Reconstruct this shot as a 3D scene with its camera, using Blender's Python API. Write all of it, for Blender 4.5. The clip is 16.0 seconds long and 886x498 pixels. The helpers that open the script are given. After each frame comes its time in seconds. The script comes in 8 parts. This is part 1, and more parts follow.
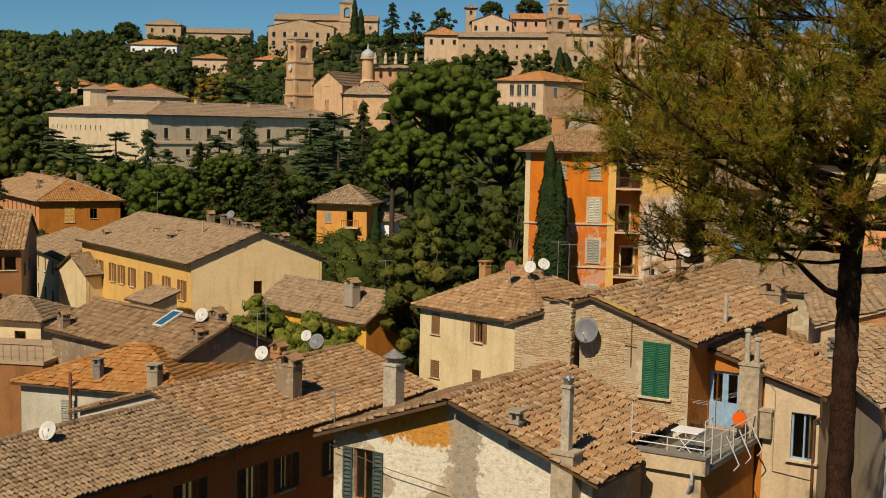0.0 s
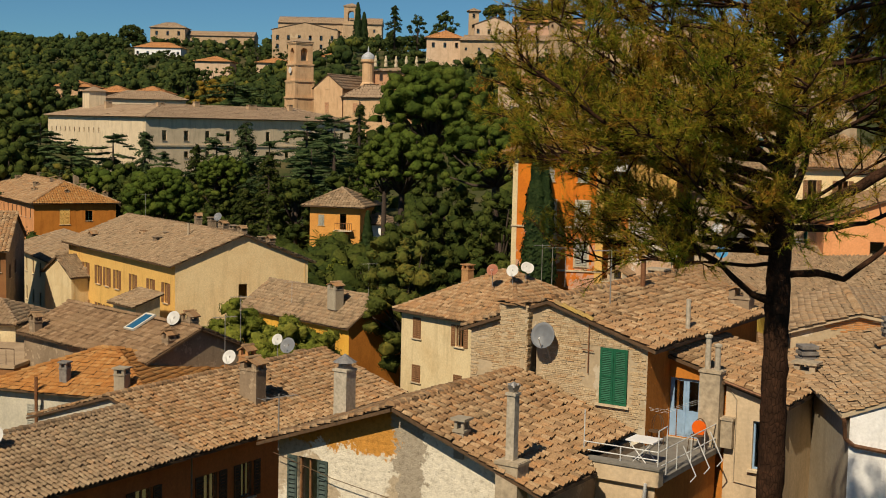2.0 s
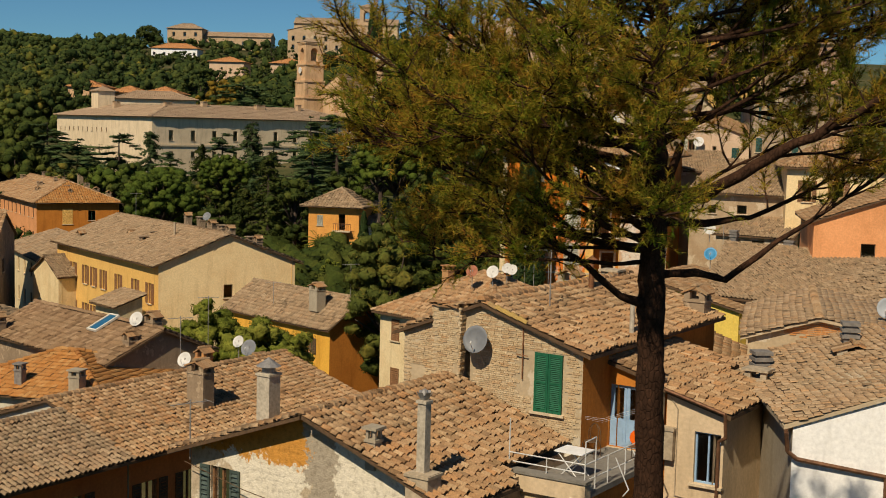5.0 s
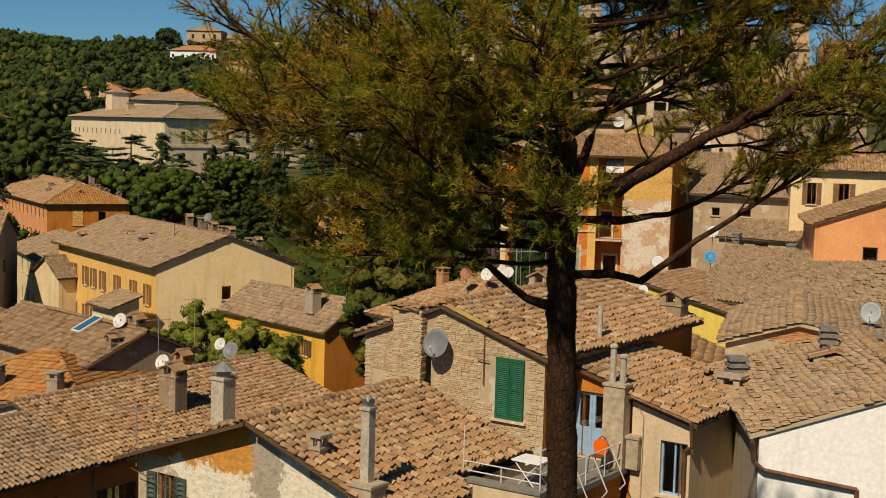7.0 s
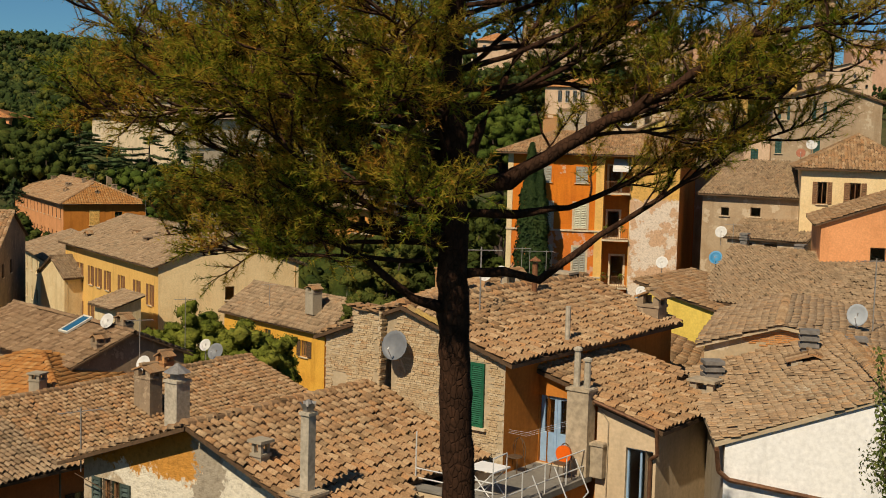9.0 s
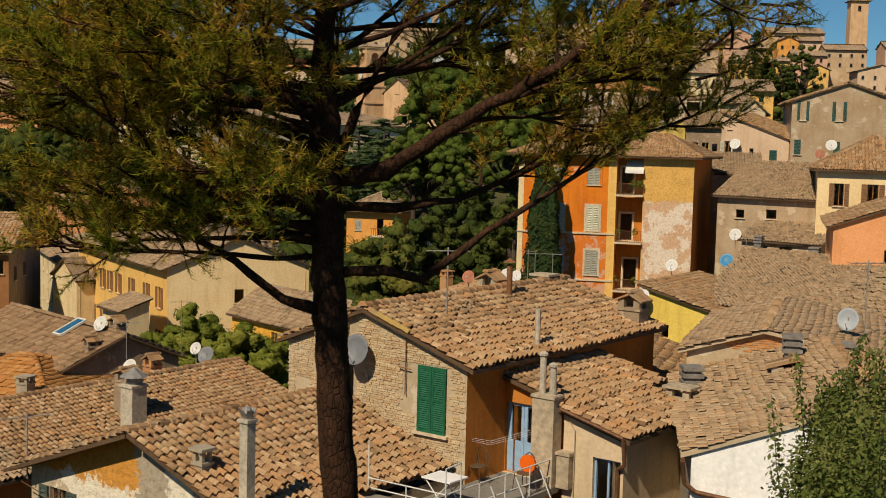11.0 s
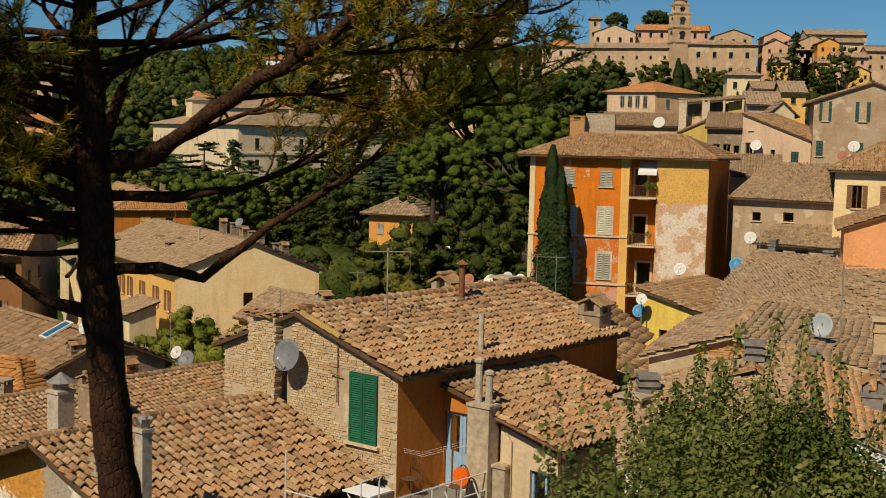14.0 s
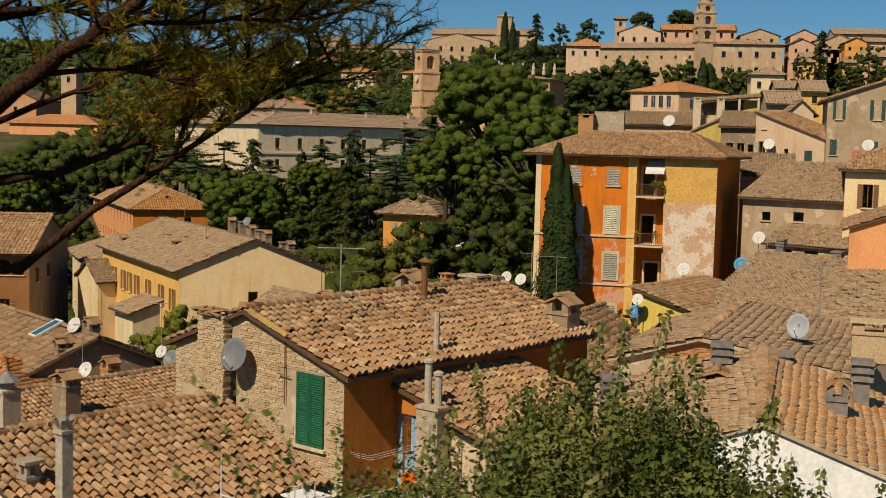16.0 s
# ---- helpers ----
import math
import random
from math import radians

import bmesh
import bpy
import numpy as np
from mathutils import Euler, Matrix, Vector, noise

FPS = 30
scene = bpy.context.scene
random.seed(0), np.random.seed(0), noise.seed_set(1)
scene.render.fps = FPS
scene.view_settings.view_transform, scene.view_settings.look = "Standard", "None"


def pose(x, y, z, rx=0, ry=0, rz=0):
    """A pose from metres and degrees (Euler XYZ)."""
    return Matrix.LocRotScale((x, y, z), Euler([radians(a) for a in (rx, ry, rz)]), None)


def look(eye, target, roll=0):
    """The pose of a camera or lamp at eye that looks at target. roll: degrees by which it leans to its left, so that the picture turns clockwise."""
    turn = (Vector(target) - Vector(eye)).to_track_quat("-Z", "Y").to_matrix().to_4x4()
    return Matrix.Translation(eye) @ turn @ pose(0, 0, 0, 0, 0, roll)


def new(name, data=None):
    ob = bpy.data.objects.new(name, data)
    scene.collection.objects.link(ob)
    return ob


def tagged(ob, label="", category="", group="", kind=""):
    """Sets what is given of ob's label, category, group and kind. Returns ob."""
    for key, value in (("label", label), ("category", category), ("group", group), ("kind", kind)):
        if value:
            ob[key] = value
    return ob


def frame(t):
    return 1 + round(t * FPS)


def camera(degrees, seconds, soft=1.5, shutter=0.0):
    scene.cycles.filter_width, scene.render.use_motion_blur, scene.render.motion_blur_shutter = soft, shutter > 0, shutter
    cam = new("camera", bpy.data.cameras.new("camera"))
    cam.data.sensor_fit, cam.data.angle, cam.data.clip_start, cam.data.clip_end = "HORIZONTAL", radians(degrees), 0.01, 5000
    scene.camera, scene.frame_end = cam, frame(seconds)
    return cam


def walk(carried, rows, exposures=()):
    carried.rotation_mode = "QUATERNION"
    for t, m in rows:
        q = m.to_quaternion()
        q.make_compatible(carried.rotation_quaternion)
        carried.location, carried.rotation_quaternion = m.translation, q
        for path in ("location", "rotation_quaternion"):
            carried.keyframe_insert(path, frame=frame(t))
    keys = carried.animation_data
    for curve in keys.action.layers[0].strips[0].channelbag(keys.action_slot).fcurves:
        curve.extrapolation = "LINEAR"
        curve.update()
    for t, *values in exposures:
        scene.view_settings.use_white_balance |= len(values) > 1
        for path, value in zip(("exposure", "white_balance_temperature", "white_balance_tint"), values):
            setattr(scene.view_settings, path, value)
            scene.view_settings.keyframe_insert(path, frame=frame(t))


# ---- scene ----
cam = camera(38.4, 16.0, soft=0.95, shutter=0.5)
METRES, EYE, TILT, LEAN, TURN = 18.0, 18.0, 0.0, 0.0, 0.0
ROWS = [
    (0.0, 0.0, 0.0, 0.0, 0.11, -5.69, -1.14),
    (0.5, 0.0241, 0.0166, -0.0018, 0.18, -5.64, -1.16),
    (1.0, 0.0477, 0.0338, -0.0034, 0.25, -5.59, -1.21),
    (1.5, 0.0716, 0.0508, -0.0053, 0.34, -5.55, -1.26),
    (2.0, 0.096, 0.071, -0.0082, 0.44, -5.52, -1.31),
    (2.5, 0.121, 0.0882, -0.0102, 0.56, -5.5, -1.35),
    (3.0, 0.1484, 0.1104, -0.0125, 0.7, -5.5, -1.38),
    (3.5, 0.1745, 0.129, -0.0148, 0.85, -5.49, -1.4),
    (4.0, 0.1984, 0.1476, -0.0166, 0.99, -5.49, -1.41),
    (6.5, 0.3252, 0.2445, -0.0268, 2.15, -5.37, -1.54),
    (7.0, 0.3473, 0.2614, -0.0285, 2.38, -5.35, -1.56),
    (7.5, 0.3753, 0.2804, -0.0313, 2.71, -5.32, -1.57),
    (8.0, 0.3999, 0.2997, -0.0328, 3.0, -5.32, -1.57),
    (8.5, 0.425, 0.3197, -0.035, 3.32, -5.32, -1.55),
    (9.0, 0.4494, 0.3413, -0.0363, 3.64, -5.34, -1.53),
    (11.5, 0.5734, 0.443, -0.0469, 5.53, -5.18, -1.45),
    (12.0, 0.5966, 0.462, -0.0482, 5.87, -5.16, -1.45),
    (12.5, 0.6204, 0.4796, -0.0506, 6.21, -5.12, -1.41),
    (13.0, 0.6425, 0.4979, -0.052, 6.51, -5.1, -1.39),
    (13.5, 0.6699, 0.5142, -0.054, 6.86, -5.07, -1.35),
    (14.0, 0.6938, 0.5339, -0.0556, 7.18, -5.06, -1.37),
    (14.5, 0.7186, 0.5508, -0.0584, 7.5, -5.03, -1.37),
    (15.0, 0.7419, 0.5693, -0.0602, 7.82, -5.04, -1.43),
    (15.5, 0.7668, 0.5869, -0.0625, 8.17, -5.04, -1.39),
    (16.0, 0.7901, 0.6077, -0.064, 8.51, -5.06, -1.42),
]
walk(cam, [(t, pose(0, 0, EYE, TILT, LEAN, TURN) @ pose(METRES * x, METRES * y, METRES * z, 90 + pitch, roll, yaw)) for t, x, y, z, yaw, pitch, roll in ROWS], exposures=[(0, 0.0, 7100, 10), (16, 0.0, 7100, 10)])

# ---- light ----
SUN_EL, SUN_AZ = 45.0, 204.0          # degrees; azimuth clockwise from +y
world = bpy.data.worlds.new("sky")
scene.world = world
world.use_nodes = True
wn = world.node_tree.nodes
sky = wn.new("ShaderNodeTexSky")
sky.sky_type, sky.sun_disc = "NISHITA", False
sky.sun_elevation, sky.sun_rotation = radians(SUN_EL), radians(SUN_AZ)
sky.air_density, sky.dust_density, sky.ozone_density = 0.7, 0.0, 4.0
wn["Background"].inputs["Strength"].default_value = 0.052
tint = wn.new("ShaderNodeMix")
tint.data_type, tint.blend_type = "RGBA", "MULTIPLY"
tint.inputs[0].default_value, tint.inputs[7].default_value = 1.0, (0.58, 1.0, 1.17, 1)
world.node_tree.links.new(sky.outputs[0], tint.inputs[6])
world.node_tree.links.new(tint.outputs[2], wn["Background"].inputs["Color"])
sun_data = bpy.data.lights.new("sun", "SUN")
sun_data.energy, sun_data.angle, sun_data.color = 4.3, radians(0.6), (1.0, 0.89, 0.71)
sun = new("sun", sun_data)
SUN_DIR = Vector((math.sin(radians(SUN_AZ)) * math.cos(radians(SUN_EL)), math.cos(radians(SUN_AZ)) * math.cos(radians(SUN_EL)), math.sin(radians(SUN_EL))))
sun.matrix_world = look(tuple(SUN_DIR * 200), (0, 0, 0))

# ---- materials ----
MATS = {}


def ramp(nt, stops, fac):
    node = nt.nodes.new("ShaderNodeValToRGB")
    el = node.color_ramp.elements
    while len(el) < len(stops):
        el.new(0.5)
    for e, (p, c) in zip(el, stops):
        e.position, e.color = p, (*c, 1)
    nt.links.new(fac, node.inputs[0])
    return node.outputs[0]


def noise_tex(nt, scale, detail=3.0, rough=0.55, squash=None):
    geo = nt.nodes.new("ShaderNodeNewGeometry")
    out = geo.outputs["Position"]
    if squash:
        mp = nt.nodes.new("ShaderNodeMapping")
        mp.inputs["Scale"].default_value = squash
        nt.links.new(out, mp.inputs[0])
        out = mp.outputs[0]
    n = nt.nodes.new("ShaderNodeTexNoise")
    n.inputs["Scale"].default_value, n.inputs["Detail"].default_value, n.inputs["Roughness"].default_value = scale, detail, rough
    nt.links.new(out, n.inputs["Vector"])
    return n.outputs["Fac"]


def mix(nt, fac, a, b, mode="MIX"):
    m = nt.nodes.new("ShaderNodeMix")
    m.data_type, m.blend_type = "RGBA", mode
    for sock, val in ((m.inputs[0], fac), (m.inputs[6], a), (m.inputs[7], b)):
        if isinstance(val, (int, float)):
            sock.default_value = val
        elif isinstance(val, tuple):
            sock.default_value = (*val, 1)
        else:
            nt.links.new(val, sock)
    return m.outputs[2]


def base_mat(name, rough=0.85, spec=0.25):
    m = bpy.data.materials.new(name)
    m.use_nodes = True
    b = m.node_tree.nodes["Principled BSDF"]
    b.inputs["Roughness"].default_value = rough
    b.inputs["Specular IOR Level"].default_value = spec
    MATS[name] = m
    return m, m.node_tree, b


def bump(nt, b, height, strength, dist=0.02):
    n = nt.nodes.new("ShaderNodeBump")
    n.inputs["Strength"].default_value, n.inputs["Distance"].default_value = strength, dist
    nt.links.new(height, n.inputs["Height"])
    nt.links.new(n.outputs[0], b.inputs["Normal"])


def plaster(name, base, stain, patch=None, patch_at=0.62, patch_scale=0.5, rough=0.9):
    """Lime plaster: fine mottling, rain streaks, and patches where the coat has come off."""
    m, nt, b = base_mat(name, rough, 0.2)
    fine = noise_tex(nt, 9.0, 5)
    big = noise_tex(nt, 0.55, 5, 0.65)
    streak = noise_tex(nt, 1.0, 4, 0.6, (1.6, 1.6, 0.22))
    c = mix(nt, ramp(nt, [(0.42, (0, 0, 0)), (0.72, (1, 1, 1))], big), base, stain)
    c = mix(nt, ramp(nt, [(0.52, (0, 0, 0)), (0.78, (0.7, 0.7, 0.7))], streak), c, tuple(v * 0.72 for v in stain))
    if patch:
        pn = noise_tex(nt, patch_scale, 6, 0.62)
        c = mix(nt, ramp(nt, [(patch_at, (0, 0, 0)), (patch_at + 0.02, (1, 1, 1))], pn), c, patch)
    c = mix(nt, 0.35, c, ramp(nt, [(0.3, (0.6, 0.6, 0.6)), (0.75, (1.25, 1.25, 1.25))], fine), "MULTIPLY")
    nt.links.new(c, b.inputs["Base Color"])
    bump(nt, b, fine, 0.35, 0.02)
    return m


def tile_mat(name, cols, lichen, amount=0.5):
    """Fired clay tiles: each tile its own shade, weathered in blotches and with lichen."""
    m, nt, b = base_mat(name, 0.88, 0.2)
    geo = nt.nodes.new("ShaderNodeNewGeometry")
    oi = nt.nodes.new("ShaderNodeObjectInfo")
    add = nt.nodes.new("ShaderNodeMath")
    add.operation = "ADD"
    nt.links.new(geo.outputs["Random Per Island"], add.inputs[0])
    nt.links.new(oi.outputs["Random"], add.inputs[1])
    fr = nt.nodes.new("ShaderNodeMath")
    fr.operation = "FRACT"
    nt.links.new(add.outputs[0], fr.inputs[0])
    k = len(cols) - 1
    c = ramp(nt, [(i / k, col) for i, col in enumerate(cols)], fr.outputs[0])
    blotch = noise_tex(nt, 0.9, 5, 0.6)
    c = mix(nt, ramp(nt, [(0.40, (0, 0, 0)), (0.75, (amount, amount, amount))], blotch), c, lichen)
    fine = noise_tex(nt, 22.0, 4, 0.7)
    c = mix(nt, 0.75, c, ramp(nt, [(0.28, (0.42, 0.40, 0.38)), (0.72, (1.3, 1.28, 1.25))], fine), "MULTIPLY")
    nt.links.new(c, b.inputs["Base Color"])
    bump(nt, b, fine, 0.4, 0.015)
    return m


def plain(name, col, rough=0.7, var=0.25, scale=6.0, metal=0.0, spec=0.3):
    m, nt, b = base_mat(name, rough, spec)
    n = noise_tex(nt, scale, 4)
    n2 = noise_tex(nt, scale * 0.13, 4)
    c = ramp(nt, [(0.3, tuple(v * (1 - var) for v in col)), (0.7, tuple(min(1, v * (1 + var)) for v in col))], n)
    c = mix(nt, 0.5, c, ramp(nt, [(0.35, (0.75, 0.75, 0.75)), (0.7, (1.15, 1.15, 1.15))], n2), "MULTIPLY")
    nt.links.new(c, b.inputs["Base Color"])
    b.inputs["Metallic"].default_value = metal
    bump(nt, b, n, 0.15, 0.01)
    return m


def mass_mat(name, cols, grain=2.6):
    """Foliage too fine to tell leaf from leaf, in relief; noise colours in lit tips and shaded gaps."""
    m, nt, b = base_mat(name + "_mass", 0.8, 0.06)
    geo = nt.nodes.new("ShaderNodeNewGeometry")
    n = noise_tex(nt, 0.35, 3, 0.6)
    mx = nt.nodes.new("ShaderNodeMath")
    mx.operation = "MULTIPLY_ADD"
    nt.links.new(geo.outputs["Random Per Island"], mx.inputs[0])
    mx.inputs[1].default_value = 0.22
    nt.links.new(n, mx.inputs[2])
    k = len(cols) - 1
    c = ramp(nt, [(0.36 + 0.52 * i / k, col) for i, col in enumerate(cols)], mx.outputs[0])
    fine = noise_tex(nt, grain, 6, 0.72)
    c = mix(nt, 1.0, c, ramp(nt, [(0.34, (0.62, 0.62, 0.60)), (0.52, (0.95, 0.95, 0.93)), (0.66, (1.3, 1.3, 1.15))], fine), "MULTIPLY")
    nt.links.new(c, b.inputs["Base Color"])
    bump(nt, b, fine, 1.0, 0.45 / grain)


def leaf_mat(name, cols, scale=0.5, trans=0.35):
    """Foliage: per-leaf shade over drifts of colour, with light passing through."""
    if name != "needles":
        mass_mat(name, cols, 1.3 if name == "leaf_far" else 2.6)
    m, nt, b = base_mat(name, 0.7, 0.10)
    geo = nt.nodes.new("ShaderNodeNewGeometry")
    n = noise_tex(nt, scale, 4, 0.6)
    mx = nt.nodes.new("ShaderNodeMath")
    mx.operation = "MULTIPLY_ADD"
    nt.links.new(geo.outputs["Random Per Island"], mx.inputs[0])
    mx.inputs[1].default_value = 0.26
    nt.links.new(n, mx.inputs[2])
    k = len(cols) - 1
    lo, wide = (0.35, 0.49) if name == "needles" else (0.36, 0.52)
    c = ramp(nt, [(lo + wide * i / k, col) for i, col in enumerate(cols)], mx.outputs[0])
    nt.links.new(c, b.inputs["Base Color"])
    tr = nt.nodes.new("ShaderNodeBsdfTranslucent")
    nt.links.new(c, tr.inputs[0])
    sh = nt.nodes.new("ShaderNodeMixShader")
    sh.inputs[0].default_value = trans
    nt.links.new(b.outputs[0], sh.inputs[1])
    nt.links.new(tr.outputs[0], sh.inputs[2])
    nt.links.new(sh.outputs[0], nt.nodes["Material Output"].inputs[0])
    return m


tile_mat("tile_old", [(0.17, 0.115, 0.07), (0.36, 0.25, 0.155), (0.26, 0.175, 0.105), (0.44, 0.315, 0.20), (0.31, 0.215, 0.135), (0.40, 0.255, 0.145)], (0.31, 0.25, 0.165), 0.5)
tile_mat("tile_red", [(0.19, 0.11, 0.055), (0.45, 0.275, 0.15), (0.32, 0.18, 0.09), (0.54, 0.365, 0.215), (0.37, 0.24, 0.135), (0.47, 0.25, 0.115), (0.26, 0.165, 0.095)], (0.37, 0.275, 0.155), 0.4)
tile_mat("tile_bleached", [(0.22, 0.14, 0.08), (0.47, 0.325, 0.20), (0.36, 0.23, 0.13), (0.54, 0.39, 0.25), (0.42, 0.28, 0.165), (0.52, 0.31, 0.16)], (0.42, 0.32, 0.20), 0.5)
tile_mat("tile_orange", [(0.36, 0.15, 0.042), (0.50, 0.23, 0.070), (0.43, 0.18, 0.052), (0.53, 0.29, 0.11)], (0.38, 0.23, 0.10), 0.5)
tile_mat("tile_lichen", [(0.36, 0.24, 0.12), (0.46, 0.31, 0.09), (0.40, 0.26, 0.13), (0.48, 0.34, 0.08)], (0.46, 0.32, 0.09), 0.4)
tile_mat("tile_pale_orange", [(0.66, 0.29, 0.10), (0.80, 0.42, 0.17), (0.72, 0.35, 0.13), (0.80, 0.50, 0.25), (0.62, 0.41, 0.23)], (0.60, 0.45, 0.29), 0.75)
tile_mat("tile_dark", [(0.15, 0.09, 0.05), (0.33, 0.21, 0.12), (0.23, 0.14, 0.08), (0.40, 0.27, 0.165)], (0.26, 0.19, 0.115), 0.4)
tile_mat("tile_far", [(0.34, 0.235, 0.155), (0.42, 0.30, 0.20)], (0.38, 0.29, 0.20), 0.5)
tile_mat("tile_far_orange", [(0.50, 0.22, 0.08), (0.58, 0.27, 0.11)], (0.48, 0.26, 0.13), 0.5)
tile_mat("brick", [(0.42, 0.29, 0.165), (0.60, 0.455, 0.28), (0.53, 0.37, 0.215), (0.66, 0.535, 0.355), (0.50, 0.31, 0.16), (0.62, 0.475, 0.29), (0.47, 0.345, 0.205)], (0.62, 0.52, 0.36), 0.7)
tile_mat("brick_red", [(0.50, 0.21, 0.075), (0.62, 0.29, 0.10), (0.44, 0.19, 0.08), (0.58, 0.34, 0.15)], (0.50, 0.34, 0.18), 0.4)
plaster("mortar", (0.52, 0.41, 0.27), (0.40, 0.31, 0.20), (0.58, 0.49, 0.36), 0.6, 0.9)
plaster("old_render", (0.34, 0.25, 0.165), (0.22, 0.155, 0.10), (0.44, 0.33, 0.22), 0.58, 2.2)
plaster("straw", (0.86, 0.66, 0.37), (0.78, 0.56, 0.29))
plaster("cream", (0.78, 0.63, 0.38), (0.68, 0.51, 0.28))
plaster("rose", (0.66, 0.40, 0.27), (0.56, 0.33, 0.21))
plaster("apricot", (0.76, 0.36, 0.09), (0.64, 0.28, 0.07))
plaster("yellow", (0.80, 0.49, 0.15), (0.70, 0.40, 0.12))
plaster("lemon", (0.80, 0.59, 0.13), (0.68, 0.48, 0.10))
plaster("yellow_strong", (0.82, 0.44, 0.07), (0.70, 0.34, 0.05))
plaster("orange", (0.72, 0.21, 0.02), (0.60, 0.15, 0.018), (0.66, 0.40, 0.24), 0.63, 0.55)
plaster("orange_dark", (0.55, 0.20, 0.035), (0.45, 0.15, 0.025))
plaster("salmon", (0.78, 0.36, 0.16), (0.66, 0.29, 0.12))
plaster("white_wall", (0.93, 0.925, 0.91), (0.90, 0.89, 0.865))
plaster("beige", (0.66, 0.51, 0.34), (0.55, 0.42, 0.27))
plaster("pinkish", (0.70, 0.50, 0.34), (0.58, 0.40, 0.26))
plaster("grey_wall", (0.46, 0.345, 0.225), (0.37, 0.245, 0.14), (0.55, 0.44, 0.31), 0.58, 0.9)
plaster("convent", (0.78, 0.63, 0.43), (0.66, 0.52, 0.34))
plaster("stone_far", (0.55, 0.385, 0.24), (0.44, 0.30, 0.18), (0.60, 0.45, 0.29), 0.6, 0.12)
plaster("church", (0.68, 0.44, 0.25), (0.56, 0.34, 0.18))
plaster("church_red", (0.58, 0.32, 0.18), (0.48, 0.25, 0.13))
plaster("orange_worn", (0.70, 0.20, 0.03), (0.58, 0.15, 0.03), (0.62, 0.34, 0.22), 0.53, 0.8)


def layered(name, upper, lower, level, ragged, blotch, at=0.6, band=None):
    """An old coat of plaster that has fallen below a ragged line, with blotches of a third coat."""
    m, nt, b = base_mat(name, 0.92, 0.15)
    geo = nt.nodes.new("ShaderNodeNewGeometry")
    sep = nt.nodes.new("ShaderNodeSeparateXYZ")
    nt.links.new(geo.outputs["Position"], sep.inputs[0])
    n = noise_tex(nt, 2.3, 10, 0.76)
    ad = nt.nodes.new("ShaderNodeMath")
    ad.operation = "MULTIPLY_ADD"
    nt.links.new(n, ad.inputs[0])
    ad.inputs[1].default_value = ragged
    nt.links.new(sep.outputs[2], ad.inputs[2])
    st = nt.nodes.new("ShaderNodeMapRange")
    nt.links.new(ad.outputs[0], st.inputs[0])
    st.inputs[1].default_value, st.inputs[2].default_value = level + ragged * 0.5 - 0.03, level + ragged * 0.5 + 0.03
    fine = noise_tex(nt, 7.0, 6, 0.7)
    big = noise_tex(nt, 0.7, 6, 0.6)
    lo = mix(nt, ramp(nt, [(at, (0, 0, 0)), (at + 0.03, (1, 1, 1))], big), lower, blotch)
    up2 = mix(nt, ramp(nt, [(0.45, (0, 0, 0)), (0.7, (1, 1, 1))], big), upper, tuple(v * 0.82 for v in upper))
    top = st.outputs[0]
    if band:
        # across the front: the coloured coat ends at u0, a cement repair runs to u1
        u0, u1, cement = band
        dot = nt.nodes.new("ShaderNodeVectorMath")
        dot.operation = "DOT_PRODUCT"
        nt.links.new(geo.outputs["Position"], dot.inputs[0])
        dot.inputs[1].default_value = (0.845, -0.535, 0)
        wob = nt.nodes.new("ShaderNodeMath")
        wob.operation = "MULTIPLY_ADD"
        nt.links.new(n, wob.inputs[0])
        wob.inputs[1].default_value = 1.9
        nt.links.new(dot.outputs["Value"], wob.inputs[2])
        marks = []
        for u in (u0, u1):
            mr = nt.nodes.new("ShaderNodeMapRange")
            nt.links.new(wob.outputs[0], mr.inputs[0])
            mr.inputs[1].default_value, mr.inputs[2].default_value = u + 0.92, u + 0.97
            marks.append(mr.outputs[0])
        top = mix(nt, marks[0], top, (0, 0, 0))
        lo = mix(nt, marks[0], lo, mix(nt, marks[1], cement, lower))
    c = mix(nt, top, lo, up2)
    c = mix(nt, 0.75, c, ramp(nt, [(0.3, (0.5, 0.47, 0.43)), (0.48, (0.95, 0.95, 0.95)), (0.75, (1.2, 1.2, 1.2))], fine), "MULTIPLY")
    nt.links.new(c, b.inputs["Base Color"])
    bump(nt, b, fine, 0.8, 0.05)


layered("flaky", (0.60, 0.28, 0.06), (0.76, 0.69, 0.56), 8.6, 2.0, (0.50, 0.40, 0.28), 0.52, (-19.05, -18.1, (0.40, 0.34, 0.26)))
layered("faded", (0.72, 0.42, 0.12), (0.74, 0.62, 0.50), 12.3, 1.6, (0.62, 0.40, 0.25), 0.5)
plaster("grey_white", (0.60, 0.55, 0.44), (0.46, 0.42, 0.33))
plaster("red_ochre", (0.60, 0.20, 0.06), (0.48, 0.15, 0.05))
plaster("umber", (0.34, 0.155, 0.06), (0.26, 0.11, 0.045))
plaster("olive", (0.62, 0.46, 0.13), (0.50, 0.36, 0.10))
plaster("cement", (0.42, 0.36, 0.27), (0.32, 0.27, 0.20))
plaster("terrace_tiles", (0.50, 0.36, 0.23), (0.40, 0.28, 0.17))
plaster("terrace_floor", (0.24, 0.22, 0.19), (0.17, 0.155, 0.13))
plain("wood_dark", (0.11, 0.065, 0.035), 0.8, 0.35, 12)
plain("wood_brown", (0.24, 0.12, 0.055), 0.7, 0.3, 14)
plain("shutter_green", (0.012, 0.11, 0.055), 0.5, 0.25, 8)
plain("shutter_teal", (0.028, 0.085, 0.070), 0.6, 0.25, 8)
